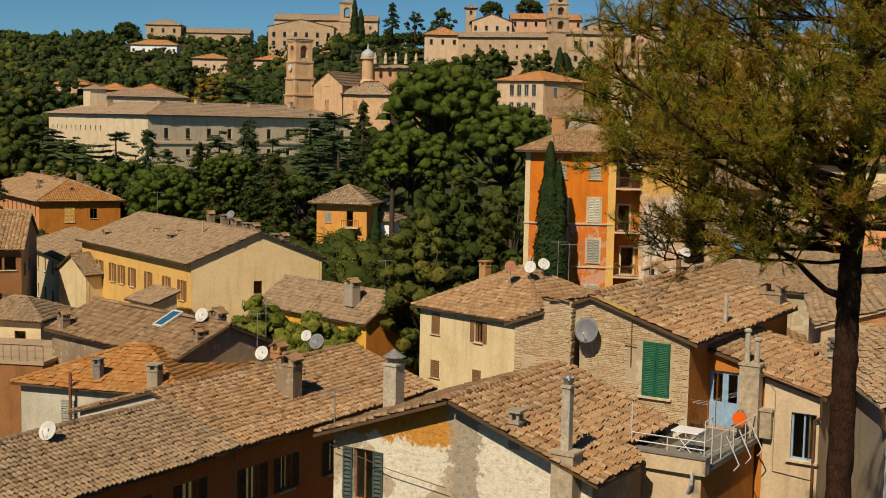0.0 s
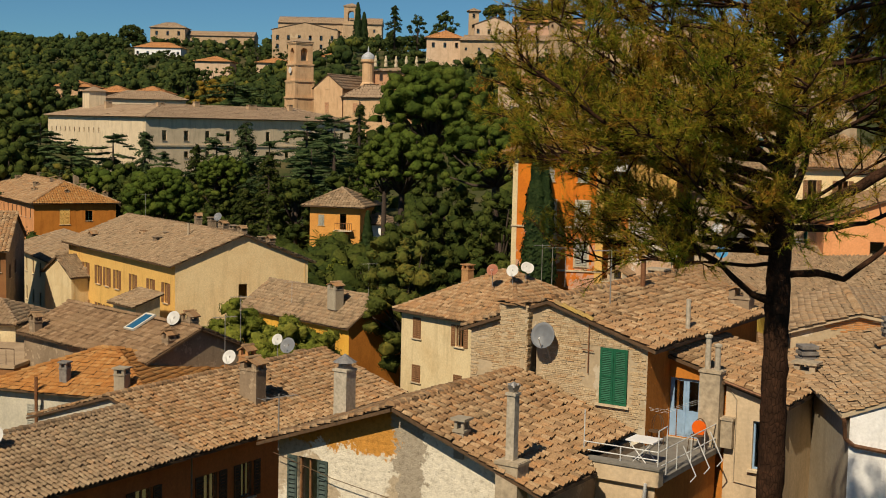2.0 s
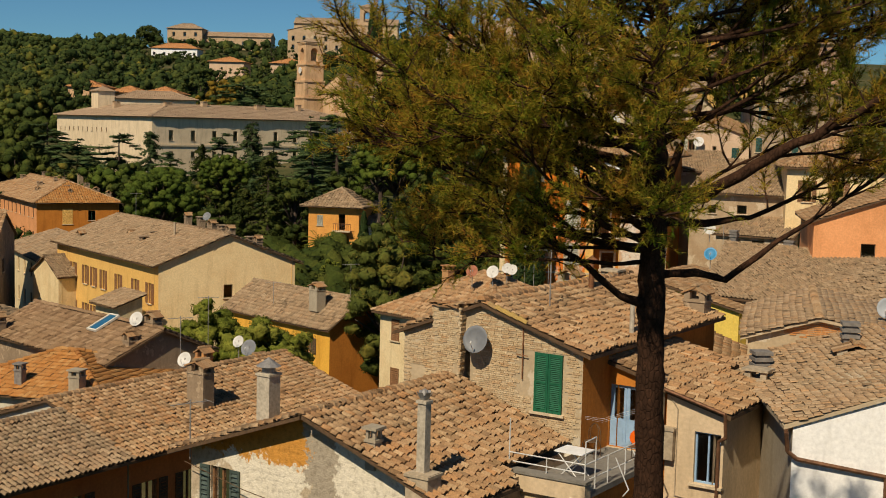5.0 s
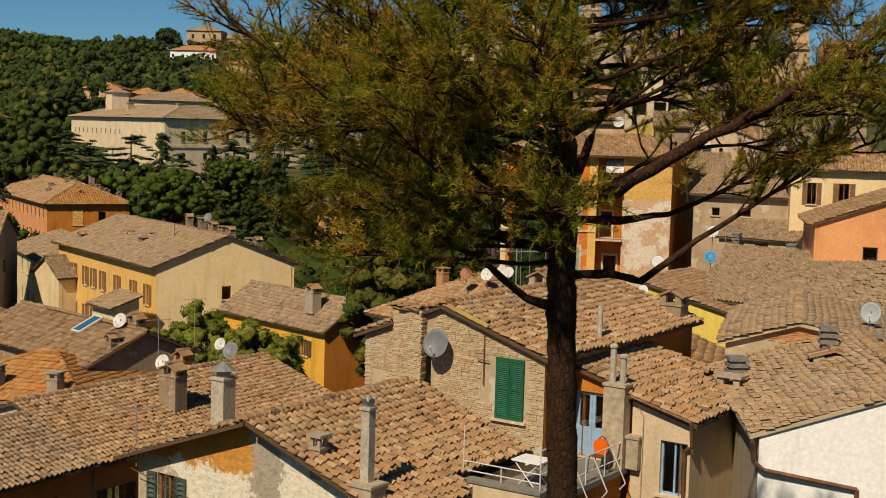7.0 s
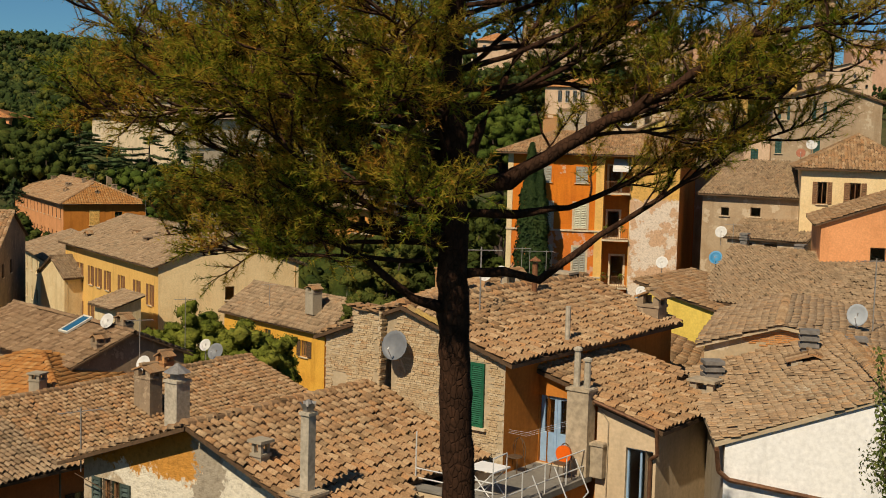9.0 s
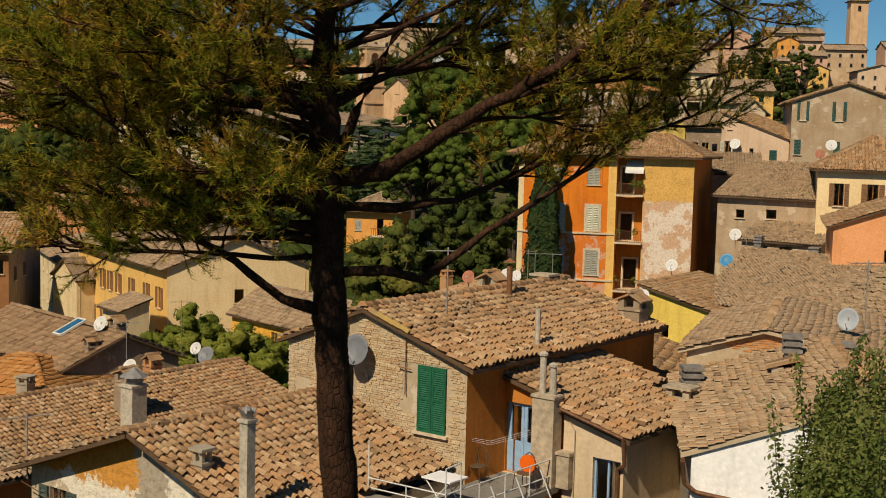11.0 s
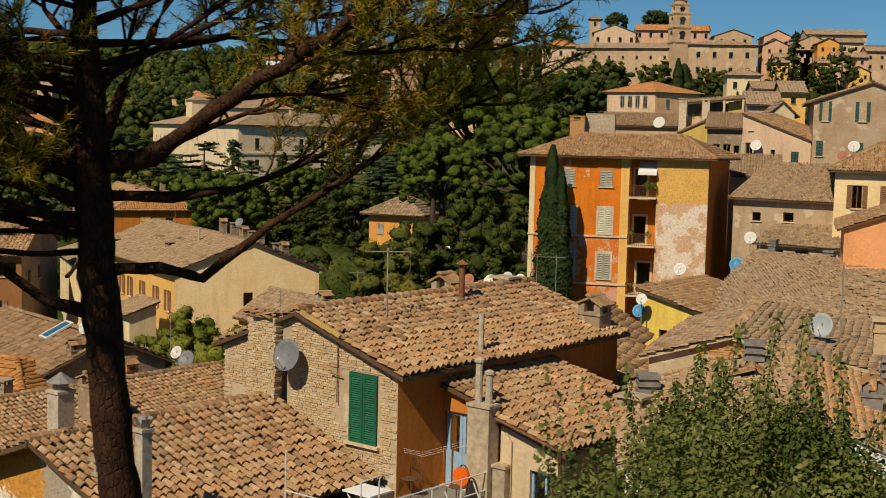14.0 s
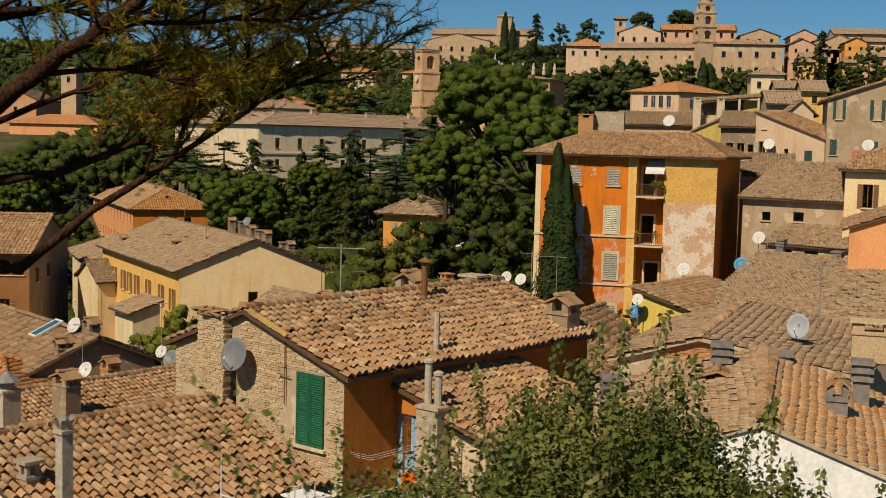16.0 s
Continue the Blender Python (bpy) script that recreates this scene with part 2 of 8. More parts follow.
plain("shutter_slate", (0.060, 0.085, 0.075), 0.7, 0.3, 8)
plain("pane_blue", (0.025, 0.13, 0.25), 0.2, 0.1, 3)
plain("shutter_grey", (0.36, 0.35, 0.29), 0.7, 0.2, 8)
plain("shutter_pale", (0.58, 0.56, 0.42), 0.7, 0.2, 8)
plain("door_blue", (0.30, 0.46, 0.66), 0.55, 0.12, 5)
plain("frame_white", (0.72, 0.68, 0.58), 0.6, 0.12, 6)
plain("metal_grey", (0.34, 0.32, 0.30), 0.5, 0.25, 9, 0.4)
plain("metal_white", (0.66, 0.66, 0.64), 0.45, 0.15, 9, 0.1)
plain("metal_rust", (0.25, 0.11, 0.05), 0.7, 0.4, 12, 0.2)
plain("copper_pipe", (0.20, 0.10, 0.055), 0.55, 0.3, 9, 0.5)
plain("dish_pale", (0.34, 0.37, 0.40), 0.5, 0.08, 5)
plain("dish_white", (0.60, 0.585, 0.55), 0.45, 0.08, 5)
plain("dish_grey", (0.17, 0.18, 0.195), 0.5, 0.12, 5)
plain("dish_blue", (0.03, 0.22, 0.42), 0.45, 0.12, 5)
plain("dish_rust", (0.36, 0.13, 0.07), 0.6, 0.2, 5)
plain("concrete", (0.44, 0.355, 0.25), 0.9, 0.25, 7)
plain("concrete_grey", (0.22, 0.20, 0.18), 0.9, 0.25, 7)
plain("asbestos", (0.47, 0.41, 0.32), 0.85, 0.25, 10)
plain("stone_trim", (0.62, 0.50, 0.34), 0.9, 0.2, 6)
plain("orange_plastic", (0.80, 0.13, 0.01), 0.45, 0.1, 5)
plain("table_white", (0.92, 0.92, 0.92), 0.4, 0.05, 5)
plain("dome_lead", (0.46, 0.48, 0.50), 0.5, 0.2, 3)
bm_, bnt, bb = base_mat("bark_pine", 0.97, 0.06)
plates = bnt.nodes.new("ShaderNodeTexVoronoi")
plates.feature = "DISTANCE_TO_EDGE"
plates.inputs["Scale"].default_value = 17.0
bmap = bnt.nodes.new("ShaderNodeMapping")
bmap.inputs["Scale"].default_value = (1.0, 1.0, 0.42)
bgeo = bnt.nodes.new("ShaderNodeNewGeometry")
bnt.links.new(bgeo.outputs["Position"], bmap.inputs[0])
bnt.links.new(bmap.outputs[0], plates.inputs["Vector"])
bcol = ramp(bnt, [(0.3, (0.030, 0.016, 0.010)), (0.55, (0.060, 0.030, 0.018)), (0.75, (0.105, 0.048, 0.026))], noise_tex(bnt, 6.0, 5, 0.65))
crack = ramp(bnt, [(0.0, (0.68, 0.68, 0.68)), (0.12, (1, 1, 1))], plates.outputs["Distance"])
bnt.links.new(mix(bnt, 1.0, bcol, crack, "MULTIPLY"), bb.inputs["Base Color"])
bump(bnt, bb, crack, 0.9, 0.03)
plain("bark", (0.070, 0.050, 0.038), 0.95, 0.4, 9)
plain("cloth_white", (0.75, 0.72, 0.66), 0.8, 0.08, 5)
leaf_mat("needles", [(0.056, 0.132, 0.010), (0.132, 0.190, 0.013), (0.290, 0.265, 0.027), (0.450, 0.310, 0.038), (0.450, 0.195, 0.032)], 1.3, 0.42)
leaf_mat("leaf_bush", [(0.050, 0.078, 0.018), (0.105, 0.140, 0.030), (0.185, 0.205, 0.055), (0.30, 0.275, 0.105)], 1.2, 0.35)
leaf_mat("leaf_garden", [(0.070, 0.092, 0.014), (0.150, 0.172, 0.027), (0.275, 0.265, 0.050)], 0.8, 0.35)
leaf_mat("leaf_stone_pine", [(0.040, 0.066, 0.013), (0.070, 0.102, 0.017), (0.116, 0.138, 0.024)], 0.25, 0.4)
leaf_mat("leaf_cedar", [(0.028, 0.052, 0.021), (0.062, 0.096, 0.037), (0.125, 0.158, 0.060)], 0.3, 0.35)
leaf_mat("leaf_dark", [(0.026, 0.042, 0.011), (0.052, 0.070, 0.015), (0.098, 0.106, 0.023)], 0.4, 0.35)
leaf_mat("leaf_cypress", [(0.014, 0.031, 0.010), (0.030, 0.055, 0.016), (0.055, 0.078, 0.021)], 0.6, 0.15)
leaf_mat("leaf_olive", [(0.048, 0.060, 0.014), (0.095, 0.112, 0.024), (0.191, 0.150, 0.030)], 0.25, 0.25)
leaf_mat("leaf_autumn", [(0.096, 0.078, 0.012), (0.207, 0.130, 0.019), (0.276, 0.156, 0.021)], 0.3, 0.3)
leaf_mat("leaf_far", [(0.020, 0.036, 0.012), (0.044, 0.064, 0.018), (0.100, 0.115, 0.028)], 0.05, 0.18)
gm, gnt, gb = base_mat("glass", 0.06, 0.5)
gb.inputs["Base Color"].default_value = (0.75, 0.8, 0.8, 1)
gb.inputs["Transmission Weight"].default_value = 1.0
gb.inputs["IOR"].default_value = 1.45
em, ent, eb = base_mat("earth", 0.95, 0.1)
ec = ramp(ent, [(0.35, (0.045, 0.06, 0.02)), (0.55, (0.09, 0.085, 0.035)), (0.75, (0.17, 0.13, 0.07))], noise_tex(ent, 0.12, 6, 0.6))
ec = mix(ent, 0.6, ec, ramp(ent, [(0.3, (0.6, 0.6, 0.6)), (0.7, (1.2, 1.2, 1.2))], noise_tex(ent, 3.0, 4)), "MULTIPLY")
ent.links.new(ec, eb.inputs["Base Color"])
bump(ent, eb, noise_tex(ent, 2.0, 5), 0.6, 0.2)


# ---- building blocks ----
class Geo:
    """Collects faces for one mesh."""

    def __init__(self):
        self.v, self.f = [], []

    def face(self, *pts):
        n = len(self.v)
        self.v.extend(tuple(p) for p in pts)
        self.f.append(tuple(range(n, n + len(pts))))

    def box(self, c, ex, ey, ez):
        """A box round c with half-axes ex, ey, ez."""
        c, ex, ey, ez = Vector(c), Vector(ex), Vector(ey), Vector(ez)
        n = len(self.v)
        for sz in (-1, 1):
            for sx, sy in ((-1, -1), (1, -1), (1, 1), (-1, 1)):
                self.v.append(tuple(c + ex * sx + ey * sy + ez * sz))
        for q in ((3, 2, 1, 0), (4, 5, 6, 7), (0, 1, 5, 4), (1, 2, 6, 5), (2, 3, 7, 6), (3, 0, 4, 7)):
            self.f.append(tuple(n + i for i in q))

    def slab(self, pts, thick):
        """A plate under the polygon pts."""
        n, k = len(self.v), len(pts)
        self.v.extend(tuple(p) for p in pts)
        self.v.extend((p[0], p[1], p[2] - thick) for p in pts)
        self.f.append(tuple(range(n, n + k)))
        self.f.append(tuple(range(n + 2 * k - 1, n + k - 1, -1)))
        for i in range(k):
            j = (i + 1) % k
            self.f.append((n + j, n + i, n + k + i, n + k + j))

    def tube(self, pts, radii, seg=6, cap=True):
        pts = [Vector(p) for p in pts]
        if isinstance(radii, (int, float)):
            radii = [radii] * len(pts)
        n = len(self.v)
        for i, p in enumerate(pts):
            d = (pts[min(i + 1, len(pts) - 1)] - pts[max(i - 1, 0)]).normalized()
            a = d.cross(Vector((0, 0, 1)) if abs(d.z) < 0.9 else Vector((1, 0, 0))).normalized()
            b = d.cross(a)
            for k in range(seg):
                t = 2 * math.pi * k / seg
                self.v.append(tuple(p + (a * math.cos(t) + b * math.sin(t)) * radii[i]))
        for i in range(len(pts) - 1):
            for k in range(seg):
                a0, a1 = n + i * seg + k, n + i * seg + (k + 1) % seg
                self.f.append((a0, a1, a1 + seg, a0 + seg))
        if cap:
            self.f.append(tuple(n + k for k in range(seg))[::-1])
            self.f.append(tuple(n + (len(pts) - 1) * seg + k for k in range(seg)))

    def lathe(self, c, prof, seg=12):
        """prof: radius, height pairs turned round the vertical through c."""
        n = len(self.v)
        for r, h in prof:
            for k in range(seg):
                t = 2 * math.pi * k / seg
                self.v.append((c[0] + r * math.cos(t), c[1] + r * math.sin(t), c[2] + h))
        for i in range(len(prof) - 1):
            for k in range(seg):
                a0, a1 = n + i * seg + k, n + i * seg + (k + 1) % seg
                self.f.append((a0, a1, a1 + seg, a0 + seg))
        self.f.append(tuple(n + k for k in range(seg))[::-1])
        self.f.append(tuple(n + (len(prof) - 1) * seg + k for k in range(seg)))


def thing(name, at, label, category, group="", kind=""):
    ob = new(name)
    ob.location = at
    ob.empty_display_size = 0.2
    return tagged(ob, label, category, group, kind)


def root_of(ob):
    while ob.parent:
        ob = ob.parent
    return ob


def make_mesh(name, verts, faces, material, smooth=False):
    me = bpy.data.meshes.new(name)
    me.from_pydata(verts, [], faces)
    if material:
        me.materials.append(MATS[material])
    if smooth:
        me.polygons.foreach_set("use_smooth", [True] * len(me.polygons))
    return me


def part(name, geo, material, parent=None, label="", smooth=False, kind=""):
    """One mesh under a thing or a part; vertices come in world metres."""
    verts, faces, *shade = (geo.v, geo.f) if isinstance(geo, Geo) else geo
    if len(verts) == 0:
        return None
    off = root_of(parent).location if parent else Vector((0, 0, 0))
    if isinstance(verts, np.ndarray):
        verts = verts - np.array(off)
        me = np_mesh(name, verts, faces, material, *shade)
    else:
        ox, oy, oz = off
        me = make_mesh(name, [(x - ox, y - oy, z - oz) for x, y, z in verts], faces, material, smooth)
    ob = new(name, me)
    ob.parent = parent
    return tagged(ob, label, kind=kind)


def solo(name, geo, material, label, category, at=None, group="", kind="", smooth=False):
    """A thing that is one mesh, its origin at its foot."""
    verts = geo.v
    if at is None:
        a = np.array(verts)
        at = (float(a[:, 0].mean()), float(a[:, 1].mean()), float(a[:, 2].min()))
    me = make_mesh(name, [(x - at[0], y - at[1], z - at[2]) for x, y, z in verts], geo.f, material, smooth)
    ob = new(name, me)
    ob.location = at
    return tagged(ob, label, category, group, kind)


def np_mesh(name, verts, faces, material, shade=None):
    """A mesh from arrays: verts n x 3, faces m x k; shade: a normal for each vertex, so that leaves follow their clump."""
    me = bpy.data.meshes.new(name)
    m, k = faces.shape
    me.vertices.add(len(verts))
    me.vertices.foreach_set("co", np.ascontiguousarray(verts, dtype=np.float32).ravel())
    me.loops.add(m * k)
    me.loops.foreach_set("vertex_index", np.ascontiguousarray(faces, dtype=np.int32).ravel())
    me.polygons.add(m)
    me.polygons.foreach_set("loop_start", np.arange(0, m * k, k, dtype=np.int32))
    me.update(calc_edges=True)
    me.materials.append(MATS[material])
    if shade is not None:
        free = me.attributes.new("custom_normal", "FLOAT_VECTOR", "POINT")
        free.data.foreach_set("vector", np.ascontiguousarray(shade, dtype=np.float32).ravel())
    return me


rng = np.random.default_rng(7)

# cross-sections of one clay tile: across (share of the width) and height (metres)
PROF_FINE = (np.array([-0.5, -0.34, -0.22, 0.0, 0.22, 0.34, 0.5]), np.array([0.0, 0.006, 0.062, 0.09, 0.062, 0.006, 0.0]))
PROF_MID = (np.array([-0.5, -0.27, 0.0, 0.27, 0.5]), np.array([0.0, 0.03, 0.105, 0.03, 0.0]))
PROF_WORN = (np.array([-0.5, -0.3, 0.0, 0.3, 0.5]), np.array([0.0, 0.02, 0.072, 0.02, 0.0]))
PROF_FLAT = (np.array([-0.5, -0.42, -0.3, 0.3, 0.42, 0.5]), np.array([0.0, 0.018, 0.006, 0.006, 0.018, 0.0]))
PROF_LOW = (np.array([-0.5, -0.22, 0.22, 0.5]), np.array([0.0, 0.03, 0.03, 0.0]))
PROF_FAR = (np.array([-0.5, -0.25, 0.25, 0.5]), np.array([0.0, 0.07, 0.07, 0.0]))


def inside(px, py, poly):
    ok = np.zeros(len(px), bool)
    j = len(poly) - 1
    for i in range(len(poly)):
        (xi, yi), (xj, yj) = poly[i], poly[j]
        c = ((yi > py) != (yj > py)) & (px < (xj - xi) * (py - yi) / (yj - yi + 1e-12) + xi)
        ok ^= c
        j = i
    return ok


def tile_shape(prof, cw, rl):
    """One tile in its own axes: x across, y up the slope, z off the roof."""
    xs, hs = prof
    k = len(xs)
    low = np.stack([xs * cw, np.full(k, -0.56 * rl), hs + 0.046], 1)
    lip = np.stack([xs * cw * 0.96, np.full(k, -0.55 * rl), hs + 0.012], 1)
    top = np.stack([xs * cw * 0.9, np.full(k, 0.56 * rl), hs * 0.9 + 0.004], 1)
    v = np.concatenate([lip, low, top])
    f = []
    for r in (0, 1):
        for i in range(k - 1):
            f.append((r * k + i, r * k + i + 1, (r + 1) * k + i + 1, (r + 1) * k + i))
    return v, np.array(f)


def lay_tiles(parent, poly, material, cw=0.24, rl=0.36, prof=PROF_FINE, rough=1.0, singles=0):
    """Cover a roof plane with clay tiles. poly's first edge is the eave, counter-clockwise from above."""
    P = np.array([tuple(p) for p in poly], float)
    e = P[1] - P[0]
    e /= np.linalg.norm(e)
    nrm = np.zeros(3)
    for i in range(len(P)):
        nrm += np.cross(P[i], P[(i + 1) % len(P)])
    nrm /= np.linalg.norm(nrm)
    s = np.cross(nrm, e)
    q = np.stack([(P - P[0]) @ e, (P - P[0]) @ s], 1)
    us = np.arange(q[:, 0].min() + cw / 2, q[:, 0].max(), cw)
    vs = np.arange(q[:, 1].min() + rl * 0.45, q[:, 1].max(), rl)
    U, V = np.meshgrid(us, vs)
    U, V = U.ravel(), V.ravel()
    ok = inside(U, V, q)
    U, V = U[ok], V[ok]
    n = len(U)
    if n == 0:
        return
    # courses wander and single tiles slip
    wave = 0.05 * np.sin(U * 0.9 + V * 0.4) + 0.04 * np.sin(U * 0.37 + 1.7)
    V = V + rough * (wave * 0.7 + rng.normal(0, 0.026, n))
    U = U + rough * rng.normal(0, 0.012, n)
    H = rough * (np.abs(rng.normal(0, 0.018, n)) + 0.02 * np.sin(U * 0.7) * np.sin(V * 0.8))
    A = rough * rng.normal(0, 0.075, n)
    tv, tf = tile_shape(prof, cw, rl)
    base = P[0] + U[:, None] * e + V[:, None] * s + H[:, None] * nrm
    if singles:
        order = np.argsort(V + 0.001 * U)
        pick, rest = order[:singles], order[singles:]
        me = make_mesh("tile", [tuple(p) for p in tv], [tuple(map(int, r)) for r in tf], material)
        off = np.array(root_of(parent).location)
        for i in pick:
            ca, sa = math.cos(A[i]), math.sin(A[i])
            ax, ay = e * ca + s * sa, s * ca - e * sa
            p = base[i] - off
            ob = new("tile", me)
            ob.parent = parent
            ob.matrix_basis = Matrix(((ax[0], ay[0], nrm[0], p[0]), (ax[1], ay[1], nrm[1], p[1]), (ax[2], ay[2], nrm[2], p[2]), (0, 0, 0, 1)))
        U, V, A, base = U[rest], V[rest], A[rest], base[rest]
        n = len(U)
        if n == 0:
            return
    ca, sa = np.cos(A), np.sin(A)
    X = tv[None, :, 0] * ca[:, None] - tv[None, :, 1] * sa[:, None]
    Y = tv[None, :, 0] * sa[:, None] + tv[None, :, 1] * ca[:, None]
    W = base[:, None, :] + X[..., None] * e + Y[..., None] * s + tv[None, :, 2, None] * nrm
    k = len(tv)
    F = (tf[None] + (np.arange(n) * k)[:, None, None]).reshape(-1, 4)
    part("tiles", (W.reshape(-1, 3), F), material, parent, kind="stuff")


def caps(geo, p, q, r=0.11, step=0.38):
    """Ridge tiles in a row from p to q, each an arch that laps the next."""
    p, q = Vector(p), Vector(q)
    d = q - p
    n = max(1, int(d.length / step))
    d.normalize()
    side = d.cross(Vector((0, 0, 1))).normalized()
    up = side.cross(d)
    for i in range(n):
        a = p + d * (i * (q - p).length / n) + up * random.uniform(-0.01, 0.02)
        b = a + d * ((q - p).length / n * 1.12)
        ra, rb = r * random.uniform(1.05, 1.2), r * random.uniform(0.85, 1.0)
        m = len(geo.v)
        for c, rr, lift in ((a, ra, 0.035), (b, rb, 0.0)):
            for k in range(6):
                t = math.pi * k / 5
                geo.v.append(tuple(c + side * math.cos(t) * rr * 1.15 + up * (math.sin(t) * rr + lift - 0.02)))
        for k in range(5):
            geo.f.append((m + k, m + k + 1, m + 7 + k, m + 6 + k))
        geo.f.append(tuple(m + k for k in range(6))[::-1])


def v3(p, z):
    return Vector((p[0], p[1], z))


def wall_panel(geo, a, b, z0, z1, holes, thick=0.3, gable=None):
    """A wall from a to b (seen from outside left to right) with openings through it."""
    a, b = Vector((*a[:2], 0)), Vector((*b[:2], 0))
    L = (b - a).length
    e = (b - a) / L
    nin = Vector((-e.y, e.x, 0))
    holes = [h for h in holes if h[0] > 0.02 and h[1] < L - 0.02 and h[3] < z1 - 0.01 and h[2] >= z0]
    us = sorted({0.0, L, *[h[0] for h in holes], *[h[1] for h in holes]})
    zs = sorted({z0, z1, *[h[2] for h in holes], *[h[3] for h in holes]})
    P = lambda u, z, d=0.0: a + e * u + nin * d + Vector((0, 0, z))
    for i in range(len(us) - 1):
        for j in range(len(zs) - 1):
            uc, zc = (us[i] + us[i + 1]) / 2, (zs[j] + zs[j + 1]) / 2
            if any(h[0] < uc < h[1] and h[2] < zc < h[3] for h in holes):
                continue
            q = (us[i], zs[j]), (us[i + 1], zs[j]), (us[i + 1], zs[j + 1]), (us[i], zs[j + 1])
            geo.face(*[P(u, z) for u, z in q])
            geo.face(*[P(u, z, thick) for u, z in reversed(q)])
    for u0, u1, h0, h1 in holes:
        c = [(u0, h0), (u1, h0), (u1, h1), (u0, h1)]
        for i in range(4):
            p, q = c[i], c[(i + 1) % 4]
            geo.face(P(*q), P(*p), P(*p, thick), P(*q, thick))
    if gable:
        gu, gz = gable
        geo.face(P(0, z1), P(L, z1), P(gu, gz))
        geo.face(P(L, z1, thick), P(0, z1, thick), P(gu, gz, thick))


def fit_window(parent, a, e, nout, w):
    """One window in its opening. w: centre along, bottom, width, height, style, colour."""
    uc, zb, ww, hh, style, col = w
    c = Vector((*a[:2], zb + hh / 2)) + e * uc
    up = Vector((0, 0, 1))
    name = "door" if style.startswith("door") else "window"
    g = Geo()
    fr = 0.05 if ww > 0.7 else 0.04
    d = c - nout * 0.13
    for sx in (-1, 1):
        g.box(d + e * sx * (ww / 2 - fr / 2), e * fr / 2, nout * 0.03, up * hh / 2)
    for sz in (-1, 1):
        g.box(d + up * sz * (hh / 2 - fr / 2), e * (ww / 2 - fr), nout * 0.03, up * fr / 2)
    if style not in ("dark", "closed"):
        g.box(d, e * fr * 0.5, nout * 0.025, up * (hh / 2 - fr))
    frame_col = {"closed": col, "open": "wood_brown", "glass": col, "dark": "wood_dark"}.get(style, col)
    win = part(name, g, frame_col, parent)
    g = Geo()
    g.box(d - nout * 0.035, e * (ww / 2 - fr), nout * 0.006, up * (hh / 2 - fr))
    part("pane", g, "glass", win)
    g = Geo()
    g.box(c - up * (hh / 2 + 0.04) + nout * 0.03, e * (ww / 2 + 0.1), nout * 0.09, up * 0.035)
    part("sill", g, "stone_trim", win)
    if style == "door_glass":
        for sx in (-1, 1):
            g = Geo()
            lc = d + nout * 0.02 + e * sx * ww * 0.235
            lw = ww * 0.225
            g.box(lc - up * hh * 0.26, e * lw, nout * 0.022, up * hh * 0.21)
            g.box(lc - up * hh * 0.26 + nout * 0.02, e * lw * 0.62, nout * 0.012, up * hh * 0.15)
            g.box(lc + up * hh * 0.47, e * lw, nout * 0.022, up * 0.04)
            for k in (-1, 1):
                g.box(lc + e * k * lw * 0.82 + up * hh * 0.2, e * lw * 0.18, nout * 0.022, up * hh * 0.25)
            part("leaf", g, col, win)
    if style in ("open", "closed", "closed_far"):
        lw = ww / 2
        for sx in (-1, 1):
            g = Geo()
            o = c + nout * 0.035 + (e * sx * lw / 2 if style != "open" else e * sx * (ww / 2 + lw / 2 + 0.01))
            lw2 = lw - 0.012
            for k in (-1, 1):
                g.box(o + e * k * (lw2 / 2 - 0.035), e * 0.035, nout * 0.022, up * hh / 2)
                g.box(o + up * k * (hh / 2 - 0.04), e * (lw2 / 2 - 0.07), nout * 0.022, up * 0.04)
            g.box(o, e * (lw2 / 2 - 0.07), nout * 0.022, up * 0.035)
            ns = max(6, int(hh / 0.06)) if style == "closed" else max(5, int(hh / 0.14))
            sh = part("shutter", g, col, parent) if style == "closed" else None
            for k in range(ns):
                zz = -hh / 2 + 0.08 + (hh - 0.16) * (k + 0.5) / ns
                th = (hh - 0.16) / ns * 0.62
                if sh:
                    g = Geo()
                g.box(o + up * zz, e * (lw2 / 2 - 0.07), nout * 0.012 + up * 0.012, up * th * 0.5 - nout * th * 0.35)
                if sh:
                    part("slat", g, col, sh)
            if not sh:
                part("shutter", g, col, win)


def offset_quad(C, outs):
    """Footprint C grown outwards edge by edge."""
    lines = []
    for i in range(4):
        a, b = Vector(C[i]), Vector(C[(i + 1) % 4])
        d = (b - a).normalized()
        n = Vector((d.y, -d.x))
        lines.append((a + n * outs[i], d))
    res = []
    for i in range(4):
        (p, d), (q, f) = lines[i - 1], lines[i]
        den = d.x * f.y - d.y * f.x
        t = ((q.x - p.x) * f.y - (q.y - p.y) * f.x) / den
        res.append(p + d * t)
    return res


def lerp(a, b, t):
    return a + (b - a) * t


